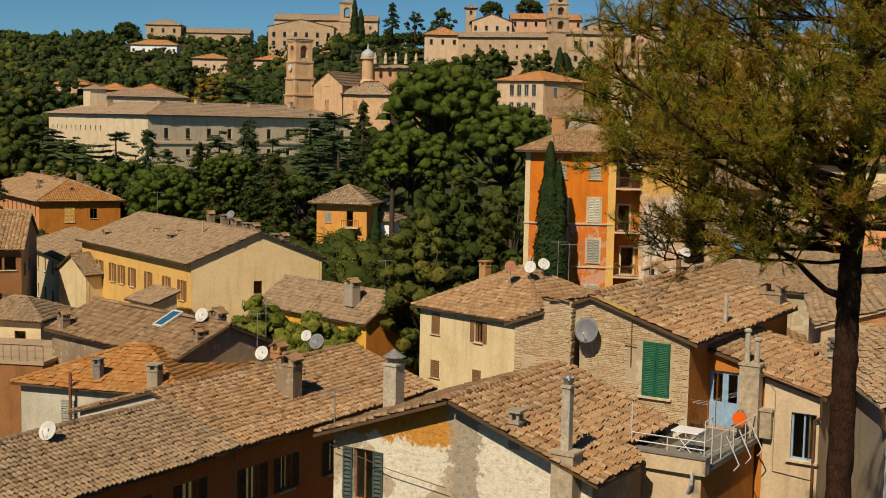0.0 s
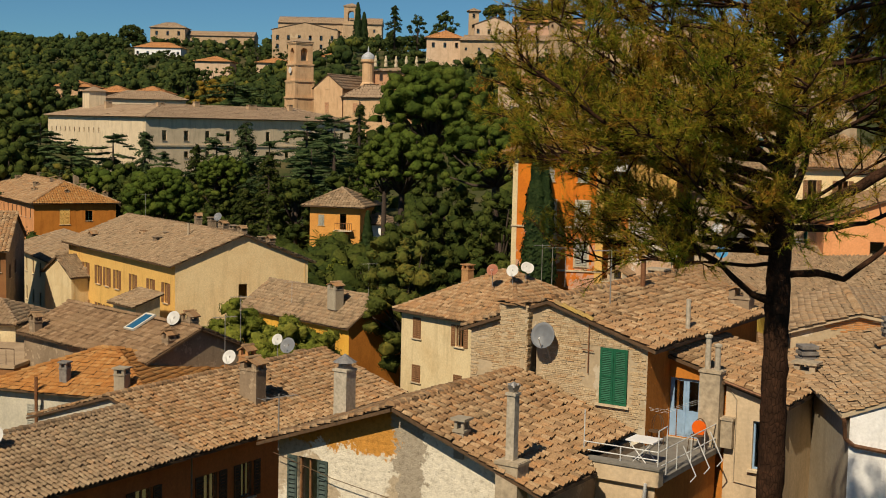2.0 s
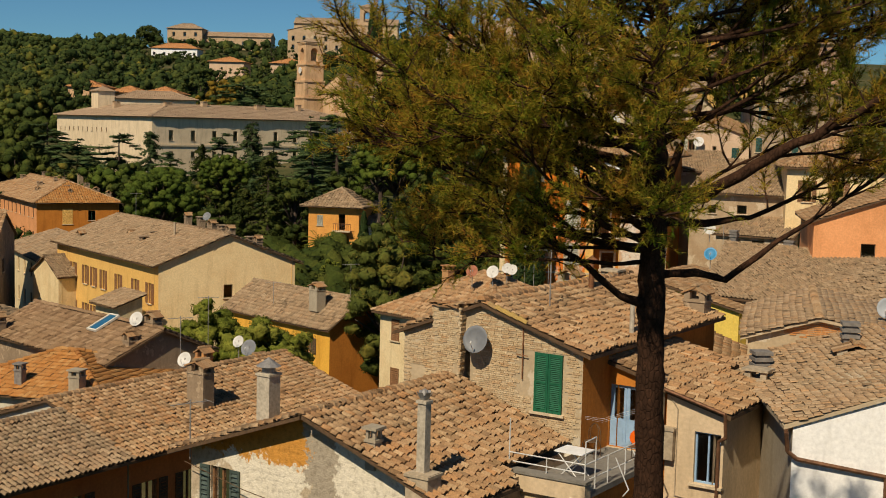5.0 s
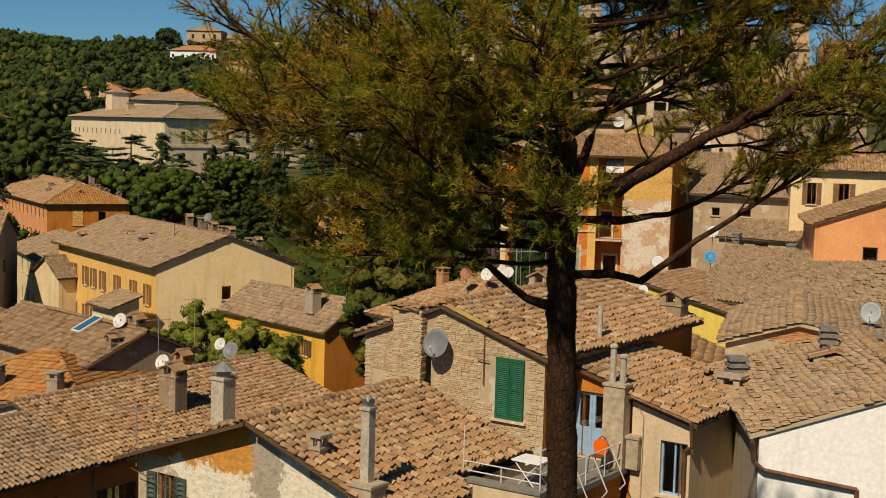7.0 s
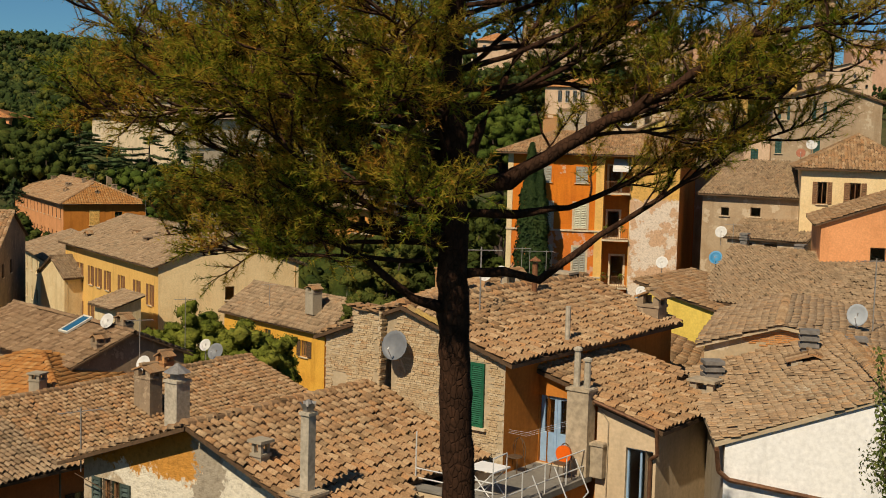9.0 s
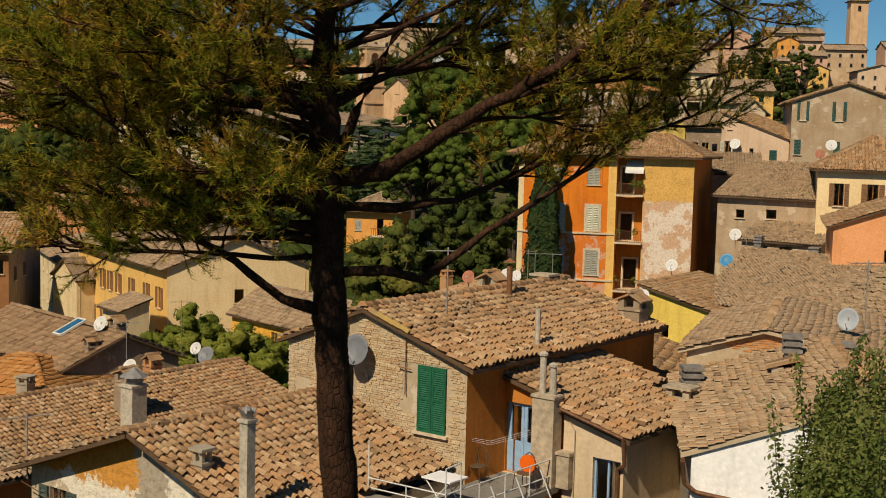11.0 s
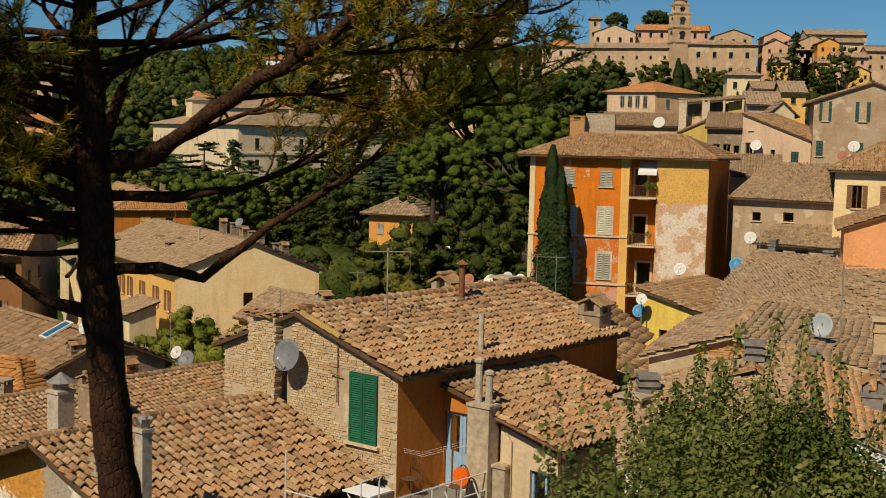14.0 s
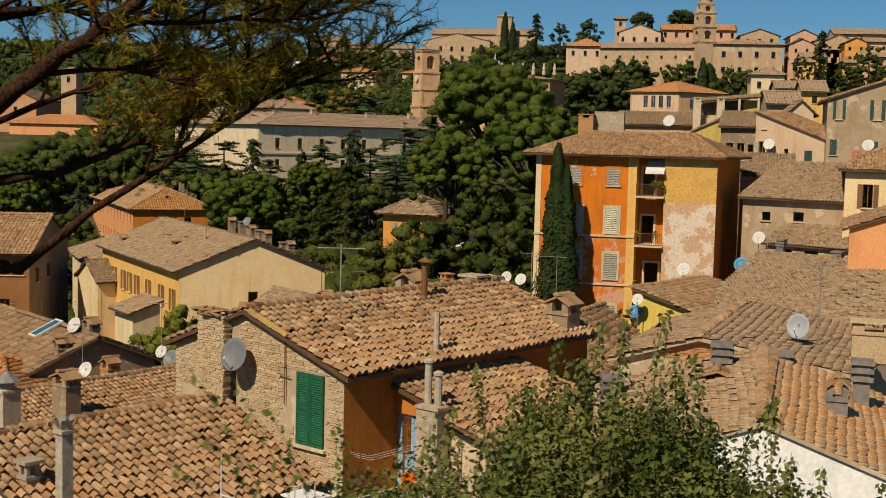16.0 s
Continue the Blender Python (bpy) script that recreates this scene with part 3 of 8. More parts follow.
def house(name, label, C, zb, ze, zr, roof="gable_f", wall="cream", tile="tile_old", over=0.4, rake=0.25, rf=0.5, wins=None, rough2=None,
          prof=PROF_MID, cw=0.24, rl=0.36, singles=0, rough=1.0, soffit="wood_dark", walls=None, category="house", hip=0.5, tiled=True, group="", skip="", tile2=None, override=None, prof2=None, voids=None):
    """A house on the footprint C (front left, front right, back right, back left).
    gable_f: gables on front and back; gable_s: gables on the sides; hip; shed_b: rises to the back; shed_l: rises to the left; flat."""
    C = [Vector(c) for c in C]
    wins = wins or {}
    cen = (C[0] + C[1] + C[2] + C[3]) / 4
    H = thing(name, (cen.x, cen.y, zb), label, category, group)
    for i, key in enumerate("frkl"):
        if key in skip:
            continue
        g = Geo()
        a, b = C[i], C[(i + 1) % 4]
        ww = wins.get(key, [])
        holes = [(w[0] - w[2] / 2, w[0] + w[2] / 2, w[1], w[1] + w[3]) for w in ww] + (voids or {}).get(key, [])
        L = (b - a).length
        top, gab = ze, None
        if roof == "gable_f" and key in "fk":
            gab = (L * (rf if key == "f" else 1 - rf), zr)
        if roof == "gable_s" and key in "rl":
            gab = (L * (rf if key == "r" else 1 - rf), zr)
        if roof == "shed_b":
            if key == "k":
                top = zr
            elif key == "r":
                gab = (L, zr)
            elif key == "l":
                gab = (0, zr)
        if roof == "shed_l":
            if key == "l":
                top = zr
            elif key == "f":
                gab = (0, zr)
            elif key == "k":
                gab = (L, zr)
        wall_panel(g, a, b, zb, top, holes, 0.3, gab)
        wm = (walls or {}).get(key, wall)
        WALLS[name, key] = part("wall", g, wm, H)
        e = Vector((*(b - a).normalized(), 0))
        nout = Vector((e.y, -e.x, 0))
        for w in ww:
            fit_window(H, a, e, nout, w)
    # roof planes
    if roof == "flat":
        E = offset_quad(C, [over] * 4)
        g = Geo()
        g.slab([v3(p, ze + 0.15) for p in E], 0.2)
        part("roof", g, tile, H)
        return H
    if roof == "gable_f":
        E = offset_quad(C, [rake, over, rake, over])
        W = (C[1] - C[0]).length
        sl, sr = (zr - ze) / (W * rf), (zr - ze) / (W * (1 - rf))
        Rf, Rb = lerp(C[0], C[1], rf), lerp(C[3], C[2], rf)
        d = (Rb - Rf).normalized()
        Rf, Rb = v3(Rf - d * rake, zr + 0.1), v3(Rb + d * rake, zr + 0.1)
        zl, zq = ze - over * sl + 0.1, ze - over * sr + 0.1
        planes = [[v3(E[1], zq), v3(E[2], zq), Rb, Rf], [v3(E[3], zl), v3(E[0], zl), Rf, Rb]]
        ridges = [(Rf, Rb)]
    elif roof == "gable_s":
        E = offset_quad(C, [over, rake, over, rake])
        D = (C[2] - C[1]).length
        sf, sk = (zr - ze) / (D * rf), (zr - ze) / (D * (1 - rf))
        Rl, Rr = lerp(C[0], C[3], rf), lerp(C[1], C[2], rf)
        d = (Rr - Rl).normalized()
        Rl, Rr = v3(Rl - d * rake, zr + 0.1), v3(Rr + d * rake, zr + 0.1)
        zf, zk = ze - over * sf + 0.1, ze - over * sk + 0.1
        planes = [[v3(E[0], zf), v3(E[1], zf), Rr, Rl], [v3(E[2], zk), v3(E[3], zk), Rl, Rr]]
        ridges = [(Rl, Rr)]
    elif roof == "hip":
        E = offset_quad(C, [over] * 4)
        W, D = (C[1] - C[0]).length, (C[2] - C[1]).length
        s = (zr - ze) / (min(W, D) / 2)
        z = ze - over * s + 0.1
        e4 = [v3(p, z) for p in E]
        if W >= D:
            k = hip * D / W
            Rl, Rr = v3(lerp(lerp(C[0], C[3], 0.5), lerp(C[1], C[2], 0.5), k), zr + 0.1), v3(lerp(lerp(C[0], C[3], 0.5), lerp(C[1], C[2], 0.5), 1 - k), zr + 0.1)
            planes = [[e4[0], e4[1], Rr, Rl], [e4[1], e4[2], Rr], [e4[2], e4[3], Rl, Rr], [e4[3], e4[0], Rl]]
            ridges = [(Rl, Rr), (e4[0], Rl), (e4[3], Rl), (e4[1], Rr), (e4[2], Rr)]
        else:
            k = hip * W / D
            Rf, Rb = v3(lerp(lerp(C[0], C[1], 0.5), lerp(C[3], C[2], 0.5), k), zr + 0.1), v3(lerp(lerp(C[0], C[1], 0.5), lerp(C[3], C[2], 0.5), 1 - k), zr + 0.1)
            planes = [[e4[0], e4[1], Rf], [e4[1], e4[2], Rb, Rf], [e4[2], e4[3], Rb], [e4[3], e4[0], Rf, Rb]]
            ridges = [(Rf, Rb), (e4[0], Rf), (e4[1], Rf), (e4[2], Rb), (e4[3], Rb)]
    elif roof == "shed_b":
        E = offset_quad(C, [over, rake, rake, rake])
        s = (zr - ze) / (C[2] - C[1]).length
        planes = [[v3(E[0], ze - over * s + 0.1), v3(E[1], ze - over * s + 0.1), v3(E[2], zr + rake * s + 0.1), v3(E[3], zr + rake * s + 0.1)]]
        ridges = []
    elif roof == "shed_l":
        E = offset_quad(C, [rake, over, rake, rake])
        s = (zr - ze) / (C[1] - C[0]).length
        planes = [[v3(E[1], ze - over * s + 0.1), v3(E[2], ze - over * s + 0.1), v3(E[3], zr + rake * s + 0.1), v3(E[0], zr + rake * s + 0.1)]]
        ridges = []
    if override:
        planes = override(planes)
    g = Geo()
    for pl in planes:
        g.slab(pl, 0.1)
    R = part("roof", g, soffit if tiled else tile, H, "weathered clay roof")
    if tiled:
        for k, pl in enumerate(planes):
            lay_tiles(R, [p + Vector((0, 0, 0.01)) for p in pl], tile2 if tile2 and k == 0 else tile, cw, rl, prof2 if prof2 and k == 0 else prof, rough2 if rough2 and k == 0 else rough, singles if k == (1 if tile2 else 0) else 0)
        g = Geo()
        for p, q in ridges:
            caps(g, p + Vector((0, 0, 0.05)), q + Vector((0, 0, 0.05)), 0.12 if cw < 0.3 else 0.16, rl * 1.1)
        part("ridge_tiles", g, tile, R, kind="stuff")
    return H


WALLS = {}


def UV(u, v):
    """Plan coordinates along (u) and into (v) the old houses by the pine."""
    return (0.845 * u + 0.535 * v, -0.535 * u + 0.845 * v)


def uv_box(u0, u1, v0, v1):
    return [UV(u0, v0), UV(u1, v0), UV(u1, v1), UV(u0, v1)]


def turned(x, y, w, d, deg):
    """Footprint with its front left corner at x, y; front along the direction deg."""
    c, s = math.cos(radians(deg)), math.sin(radians(deg))
    return [(x, y), (x + w * c, y + w * s), (x + w * c - d * s, y + w * s + d * c), (x - d * s, y + d * c)]


def smooth(a, b, x):
    t = np.clip((x - a) / (b - a), 0, 1)
    return t * t * (3 - 2 * t)


def ground_z(x, y):
    """Height of the ground: slope under the camera, the valley, the far ridge and the town hill."""
    x, y = np.asarray(x, float), np.asarray(y, float)
    z = np.interp(y, [-400, 5, 15, 36, 50, 70, 112, 130, 200, 255, 300, 330, 390, 440, 600, 680, 800, 1100, 5000],
                  [17, 14.6, 12.5, 5, 1, -2.5, -2.8, 0, -1, 5, 13, 20, 31, 42, 51, 52, 45, 40, 30])
    z = z + 13 * smooth(12, 32, x) * smooth(74, 128, y) * (1 - smooth(180, 330, y))
    z = z + 31 * np.exp(-((x + 355) / 150) ** 2 - ((y - 950) / 240) ** 2)
    z = z + 8 * np.exp(-((x + 140) / 60) ** 2 - ((y - 705) / 60) ** 2)
    z = z - smooth(-30, -80, x) * np.interp(y, [290, 330, 360, 420, 440, 480, 500, 560, 640, 690, 740], [0, 5, 11, 17, 17, 14, 15, 13, 8, 2, 2])
    z = z - 9 * np.exp(-((x + 80) / 26) ** 2 - ((y - 228) / 36) ** 2)
    z = z - 6.5 * smooth(-24, -42, x) * smooth(88, 120, y) * (1 - smooth(178, 235, y))
    z = z + 1.2 * np.sin(x * 0.021 + 1.3) * np.sin(y * 0.017) * smooth(120, 260, y)
    return z


# ---- plants ----
def unit(n, r=rng):
    d = r.normal(size=(n, 3))
    return d / np.linalg.norm(d, axis=1)[:, None]


def leaf_quads(cent, nrm, size, aspect=0.55, r=rng, out=None):
    """Pointed leaves at cent, facing about nrm; out: the way out of the clump, which leads their shading."""
    n = len(cent)
    if out is not None:
        nrm = np.where((nrm * out).sum(1)[:, None] < 0, -nrm, nrm)
    t = np.cross(nrm, unit(n, r))
    t /= np.linalg.norm(t, axis=1)[:, None] + 1e-9
    b = np.cross(nrm, t)
    sz = np.broadcast_to(np.asarray(size, float), (n,)) * r.uniform(0.65, 1.35, n)
    T, B = t * sz[:, None] * 0.5, b * sz[:, None] * aspect * 0.5
    v = np.stack([cent - T, cent - B + nrm * sz[:, None] * 0.06, cent + T, cent + B + nrm * sz[:, None] * 0.06], 1).reshape(-1, 3)
    f = np.arange(4 * n).reshape(-1, 4)
    if out is None:
        return v, f
    sh = out * 0.8 + nrm * 0.42
    sh /= np.linalg.norm(sh, axis=1)[:, None]
    return v, f, np.repeat(sh, 4, 0)


def clump_leaves(clumps, per, size, aspect=0.55, shell=0.55, wild=0.8, r=rng, core=None):
    """Leaves over a set of clumps (x, y, z, rx, ry, rz), thickest near their skins; core: the middle of the crown."""
    c = np.repeat(np.array(clumps, float), per, axis=0)
    d = unit(len(c), r)
    rad = shell + (1 - shell) * r.random(len(c)) ** 0.6
    rad *= r.uniform(0.85, 1.12, len(c))
    cent = c[:, :3] + d * rad[:, None] * c[:, 3:6]
    nrm = d + wild * unit(len(c), r)
    nrm /= np.linalg.norm(nrm, axis=1)[:, None]
    if core is None:
        return leaf_quads(cent, nrm, size, aspect, r)
    big = cent - np.array(core, float)
    big /= np.linalg.norm(big, axis=1)[:, None] + 1e-9
    out = d * 0.75 + big * 0.5
    return leaf_quads(cent, nrm, size, aspect, r, out / np.linalg.norm(out, axis=1)[:, None])


def ball(level):
    """Corners and faces of a round body with even triangles."""
    bm = bmesh.new()
    bmesh.ops.create_icosphere(bm, subdivisions=level, radius=1.0)
    v = np.array([tuple(q.co) for q in bm.verts])
    f = np.array([[q.index for q in t.verts] for t in bm.faces])
    bm.free()
    return v, f


BALLS = {1: ball(1), 2: ball(2)}


def puffs(clumps, r, level=2, ragged=0.26):
    """Uneven tufts of close foliage, one to a clump."""
    c = np.array(clumps, float)
    bv, bf = BALLS[level]
    n, k = len(c), len(bv)
    rad = 0.74 + ragged * r.normal(size=(n, k)) * 0.8
    ang = r.uniform(0, 2 * np.pi, n)
    co, si = np.cos(ang)[:, None], np.sin(ang)[:, None]
    x, y = bv[None, :, 0] * co - bv[None, :, 1] * si, bv[None, :, 0] * si + bv[None, :, 1] * co
    d = np.stack([x, y, np.broadcast_to(bv[None, :, 2], (n, k))], 2)
    v = c[:, None, :3] + d * rad[..., None] * c[:, None, 3:6]
    f = bf[None] + (np.arange(n) * k)[:, None, None]
    return v.reshape(-1, 3), f.reshape(-1, 3)


def bough(start, direction, length, sag=0.0, n=5, wob=0.08, r=rng):
    """Points along a wandering branch."""
    p = np.array(start, float)
    d = np.array(direction, float)
    d /= np.linalg.norm(d)
    pts = [p.copy()]
    for i in range(n):
        d = d + r.normal(0, wob, 3) + np.array([0, 0, sag / n])
        d /= np.linalg.norm(d)
        p = p + d * length / n
        pts.append(p.copy())
    return pts


def tree(name, label, x, y, top, kind, R, leaf="leaf_dark", size=0.4, dens=1.0, seed=1, bare=0.35, group="", z0=None, squash=1.0, lean=0.0):
    """A tree at x, y reaching the height top (world metres) with a crown of radius R."""
    r = np.random.default_rng(seed)
    z0 = float(ground_z(x, y)) - 0.3 if z0 is None else z0
    h = top - z0
    T = thing(name, (x, y, z0), label, "tree", group)
    g = Geo()
    tr = max(0.12, 0.022 * h)
    cl = []
    if kind == "umbrella":
        ch = R * 0.72 * squash
        zc = top - ch
        trunk = [(x + lean * i / 5, y + r.normal(0, 0.08), z0 + (zc - z0) * i / 5) for i in range(6)]
        g.tube(trunk, [tr * (1.2 - 0.1 * i) for i in range(6)], 7)
        for i in range(int(165 * dens)):
            d = unit(1, r)[0]
            d[2] = abs(d[2]) ** 0.8 - (0.12 if r.random() < 0.8 else 0.7)
            k = r.uniform(0.7, 0.95)
            q = np.array([x + lean, y, zc]) + d * np.array([R, R, ch]) * k
            s = R * r.uniform(0.095, 0.18)
            cl.append((*q, s, s, s * 0.8))
            if i % 5 == 0:
                a = trunk[-1 if i % 2 else -2]
                g.tube([a, (np.array(a) * 0.55 + q * 0.45) - np.array([0, 0, 0.06 * R]), q], [tr * 0.5, tr * 0.3, tr * 0.12], 5)
        per = int(29 * dens * (R / 6) ** 1.0 * (0.4 / size) ** 1.2)
        crown = clump_leaves(cl, max(per, 20), size * 0.74, 0.28, 0.7, 0.8, r, (x + lean, y, zc - 0.3 * R))
    elif kind == "broad":
        zc = z0 + h * (bare + (1 - bare) / 2)
        rz = h * (1 - bare) / 2
        g.tube([(x, y, z0), (x + 0.1, y, z0 + h * 0.4), (x, y, zc + rz * 0.4)], [tr * 1.2, tr, tr * 0.3], 7)
        for i in range(int((84 if y < 300 else 60) * dens)):
            d = unit(1, r)[0]
            k = r.uniform(0.5, 0.97)
            q = np.array([x, y, zc]) + d * np.array([R, R, rz]) * k
            s = R * r.uniform(0.11, 0.26)
            cl.append((*q, s, s, s * 0.8))
            if i % 6 == 0:
                g.tube([(x, y, z0 + h * 0.35), (np.array([x, y, z0 + h * 0.35]) + q) / 2, q], [tr * 0.5, tr * 0.3, tr * 0.1], 5)
        per = int((30 if y < 200 else 18 if y < 300 else 11) * dens * (R / 4) * (0.4 / size) ** 1.2)
        crown = clump_leaves(cl, max(per, 14), size * 0.8, 0.42, 0.65, 0.8, r, (x, y, zc - 0.3 * rz))
    elif kind == "cypress":
        g.tube([(x, y, z0), (x, y, z0 + h * 0.85)], [tr, tr * 0.2], 6)
        n = int(5200 * dens)
        t = r.random(n) ** 0.8
        prof = np.minimum(1, (t + 0.03) / 0.14) ** 0.6 * np.clip(1 - t, 0, 1) ** 0.55
        lump = 1 + 0.16 * np.sin(t * 40 + r.random() * 6) * np.sin(t * 17)
        a = r.uniform(0, 2 * np.pi, n)
        rad = R * prof * lump * (0.72 + 0.32 * r.random(n)) * (1 + 0.10 * np.sin(a * 5 + t * 9))
        cent = np.stack([x + rad * np.cos(a), y + rad * np.sin(a), z0 + 0.3 + t * (h - 0.3)], 1)
        nrm = np.stack([np.cos(a), np.sin(a), np.full(n, 0.25)], 1) + 0.7 * unit(n, r)
        nrm /= np.linalg.norm(nrm, axis=1)[:, None]
        crown = leaf_quads(cent, nrm, size, 0.4, r, np.stack([np.cos(a), np.sin(a), np.full(n, 0.2)], 1))
    elif kind == "cedar":
        # long level boughs at all heights, each carrying flat overlapping sprays
        g.tube([(x, y, z0), (x, y, z0 + h * 0.6), (x, y, top - 0.3)], [tr * 1.2, tr * 0.7, tr * 0.15], 7)
        nrm_l, cen_l, out_l = [], [], []
        for i in range(int(46 * max(0.8, min(dens, 1.5)))):
            t = 1 - (1 - bare) * r.random() ** 0.75
            L = (R * (1 - t) ** 0.32 * 1.1 + 0.4) * r.uniform(0.45, 1.12)
            a = r.uniform(0, 2 * math.pi)
            pts = bough((x, y, z0 + h * t), (math.cos(a), math.sin(a), r.uniform(0.0, 0.35)), L, -0.35, 4, 0.10, r)
            g.tube(pts, [tr * 0.28, tr * 0.22, tr * 0.16, tr * 0.1, tr * 0.05], 4, False)
            for w in np.linspace(0.3, 1.0, 4):
                k = min(3, int(w * 4))
                q = pts[k] + (pts[k + 1] - pts[k]) * (w * 4 - k)
                sr = (0.20 * L + 0.35) * r.uniform(0.8, 1.3)
                cl.append((*(q - np.array([0, 0, 0.08 * sr])), sr * 0.9, sr * 0.9, sr * 0.2))
                m = max(10, int(13 * dens * (sr / 1.2) ** 1.4 * (0.7 / size) ** 1.3))
                o = unit(m, r) * (r.random(m) ** 0.45)[:, None] * np.array([sr, sr, sr * 0.28])
                o[:, 2] -= 0.10 * np.hypot(o[:, 0], o[:, 1])
                cen_l.append(q + o)
                nn = unit(m, r) * 0.75 + np.array([0, 0, 0.9])
                nrm_l.append(nn / np.linalg.norm(nn, axis=1)[:, None])
                oo = o / sr + np.array([math.cos(a) * 0.5, math.sin(a) * 0.5, 0.35])
                out_l.append(oo / np.linalg.norm(oo, axis=1)[:, None])
        crown = leaf_quads(np.concatenate(cen_l), np.concatenate(nrm_l), size * 0.6, 0.34, r, np.concatenate(out_l))
    elif kind == "conifer":
        # drooping boughs of uneven length with ragged hanging sprays
        g.tube([(x, y, z0), (x, y, z0 + h * 0.6), (x, y, top - 0.3)], [tr * 1.2, tr * 0.7, tr * 0.15], 7)
        nrm_l, cen_l, out_l = [], [], []
        for i in range(int(70 * max(0.8, min(dens, 1.4)))):
            t = bare + (1 - bare) * r.random() ** 0.8 * 0.97
            L = (R * ((1 - t) / (1 - bare)) ** 0.62 + 0.35) * r.uniform(0.55, 1.18)
            a = r.uniform(0, 2 * math.pi)
            pts = bough((x, y, z0 + h * t), (math.cos(a), math.sin(a), r.uniform(-0.25, 0.2)), L, -0.5, 4, 0.10, r)
            g.tube(pts, [tr * 0.22, tr * 0.18, tr * 0.12, tr * 0.08, tr * 0.04], 4, False)
            for w in np.linspace(0.25, 1.0, 4):
                k = min(3, int(w * 4))
                q = pts[k] + (pts[k + 1] - pts[k]) * (w * 4 - k)
                sr = 0.17 * L + 0.30
                cl.append((*(q - np.array([0, 0, 0.3 * sr])), sr * 0.62, sr * 0.62, sr * 0.4))
                m = max(10, int(14 * dens * (sr / 0.8) * (0.6 / size) ** 1.3))
                o = unit(m, r) * (r.random(m) ** 0.5)[:, None] * np.array([sr, sr, sr * 0.75])
                o[:, 2] -= 0.25 * sr
                cen_l.append(q + o)
                nn = unit(m, r) + np.array([math.cos(a) * 0.5, math.sin(a) * 0.5, 0.5])
                nrm_l.append(nn / np.linalg.norm(nn, axis=1)[:, None])
                oo = o / sr * 0.8 + np.array([math.cos(a) * 0.8, math.sin(a) * 0.8, 0.2])
                out_l.append(oo / np.linalg.norm(oo, axis=1)[:, None])
        crown = leaf_quads(np.concatenate(cen_l), np.concatenate(nrm_l), size * 0.7, 0.34, r, np.concatenate(out_l))
    part("trunk", g, "bark", T, smooth=True)
    part("crown", crown, leaf, T)
    if cl:
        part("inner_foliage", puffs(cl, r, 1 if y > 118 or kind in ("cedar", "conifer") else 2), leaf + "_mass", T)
    return T


# ---- ground ----
def stretch(lo, hi, n, mid, pw=2.2):
    t = np.linspace(-1, 1, n)
    s = np.sign(t) * np.abs(t) ** pw
    return np.where(s < 0, mid + s * (mid - lo), mid + s * (hi - mid))


gx, gy = stretch(-3200, 3200, 150, 0, 2.4), stretch(-400, 4600, 170, 60, 2.4)
GX, GY = np.meshgrid(gx, gy)
GZ = ground_z(GX, GY)
nx = len(gx)
idx = np.arange(nx * len(gy)).reshape(len(gy), nx)
gf = np.stack([idx[:-1, :-1], idx[:-1, 1:], idx[1:, 1:], idx[1:, :-1]], -1).reshape(-1, 4)
gob = new("ground", np_mesh("ground", np.stack([GX, GY, GZ], -1).reshape(-1, 3), gf, "earth"))
tagged(gob, "grassy earth slope falling to a valley and rising hills", "ground", kind="structure")

# ---- the brick house with the green shutter ----
B_HOUSE = house("brick_house", "old brick house with a tiled roof and one green shutter", uv_box(-20.5, -14.3, 37.0, 46.8), 2.0, 11.35, 12.42, "gable_f",
                wall="mortar", tile="tile_red", over=0.32, rake=0.2, rf=0.46, prof=PROF_FINE, cw=0.225, rl=0.29, singles=300,
                walls={"r": "orange_dark", "f": "mortar"}, wins={"f": [(5.11, 9.52, 0.92, 1.72, "closed", "shutter_green")]}, voids={"f": [(2.2, 2.42, 9.75, 11.3)]})


def low_roof(planes):
    """The right slope of the low house stops short at the terrace."""
    z = lambda u: 8.35 + (-14.1 - u) * 0.352 + 0.1
    pt = lambda u, v: Vector((*UV(u, v), z(u)))
    return [[pt(-14.1, 30.2), pt(-14.05, 33.3), pt(-14.87, 33.8), pt(-14.87, 37.4), pt(-18.85, 37.4), pt(-18.85, 30.2)], planes[1]]


house("low_house", "low house with flaking plaster gable and brown tiled roof", uv_box(-23.3, -14.5, 30.75, 37.38), 2.0, 8.45, 10.0, "gable_f",
                wall="flaky", tile="tile_red", over=0.4, rake=0.55, prof=PROF_FINE, cw=0.225, rl=0.29, singles=300, override=low_roof,
                # right wall in dark render: its shade is put into the colour
                walls={"r": "old_render"}, wins={"f": [(1.12, 6.45, 0.74, 1.62, "open", "shutter_slate")]})
house("long_house", "long house with a broad brown tiled roof, ochre wall in shade", uv_box(-42.8, -33.75, 38.0, 52.0), -1.5, 5.0, 6.42, "gable_f",
                wall="red_ochre", tile="tile_red", over=0.55, rake=0.2, prof=PROF_FINE, cw=0.225, rl=0.29, singles=300, walls={"f": "grey_white"},
                wins={"r": [(0.3 + 0.75, 2.3, 0.9, 1.5, "open", "wood_dark"), (3.2, 2.3, 0.8, 1.5, "open", "wood_dark"), (6.6, 2.3, 0.9, 1.5, "open", "wood_dark"), (9.6, 2.3, 0.9, 1.5, "open", "wood_dark")]})
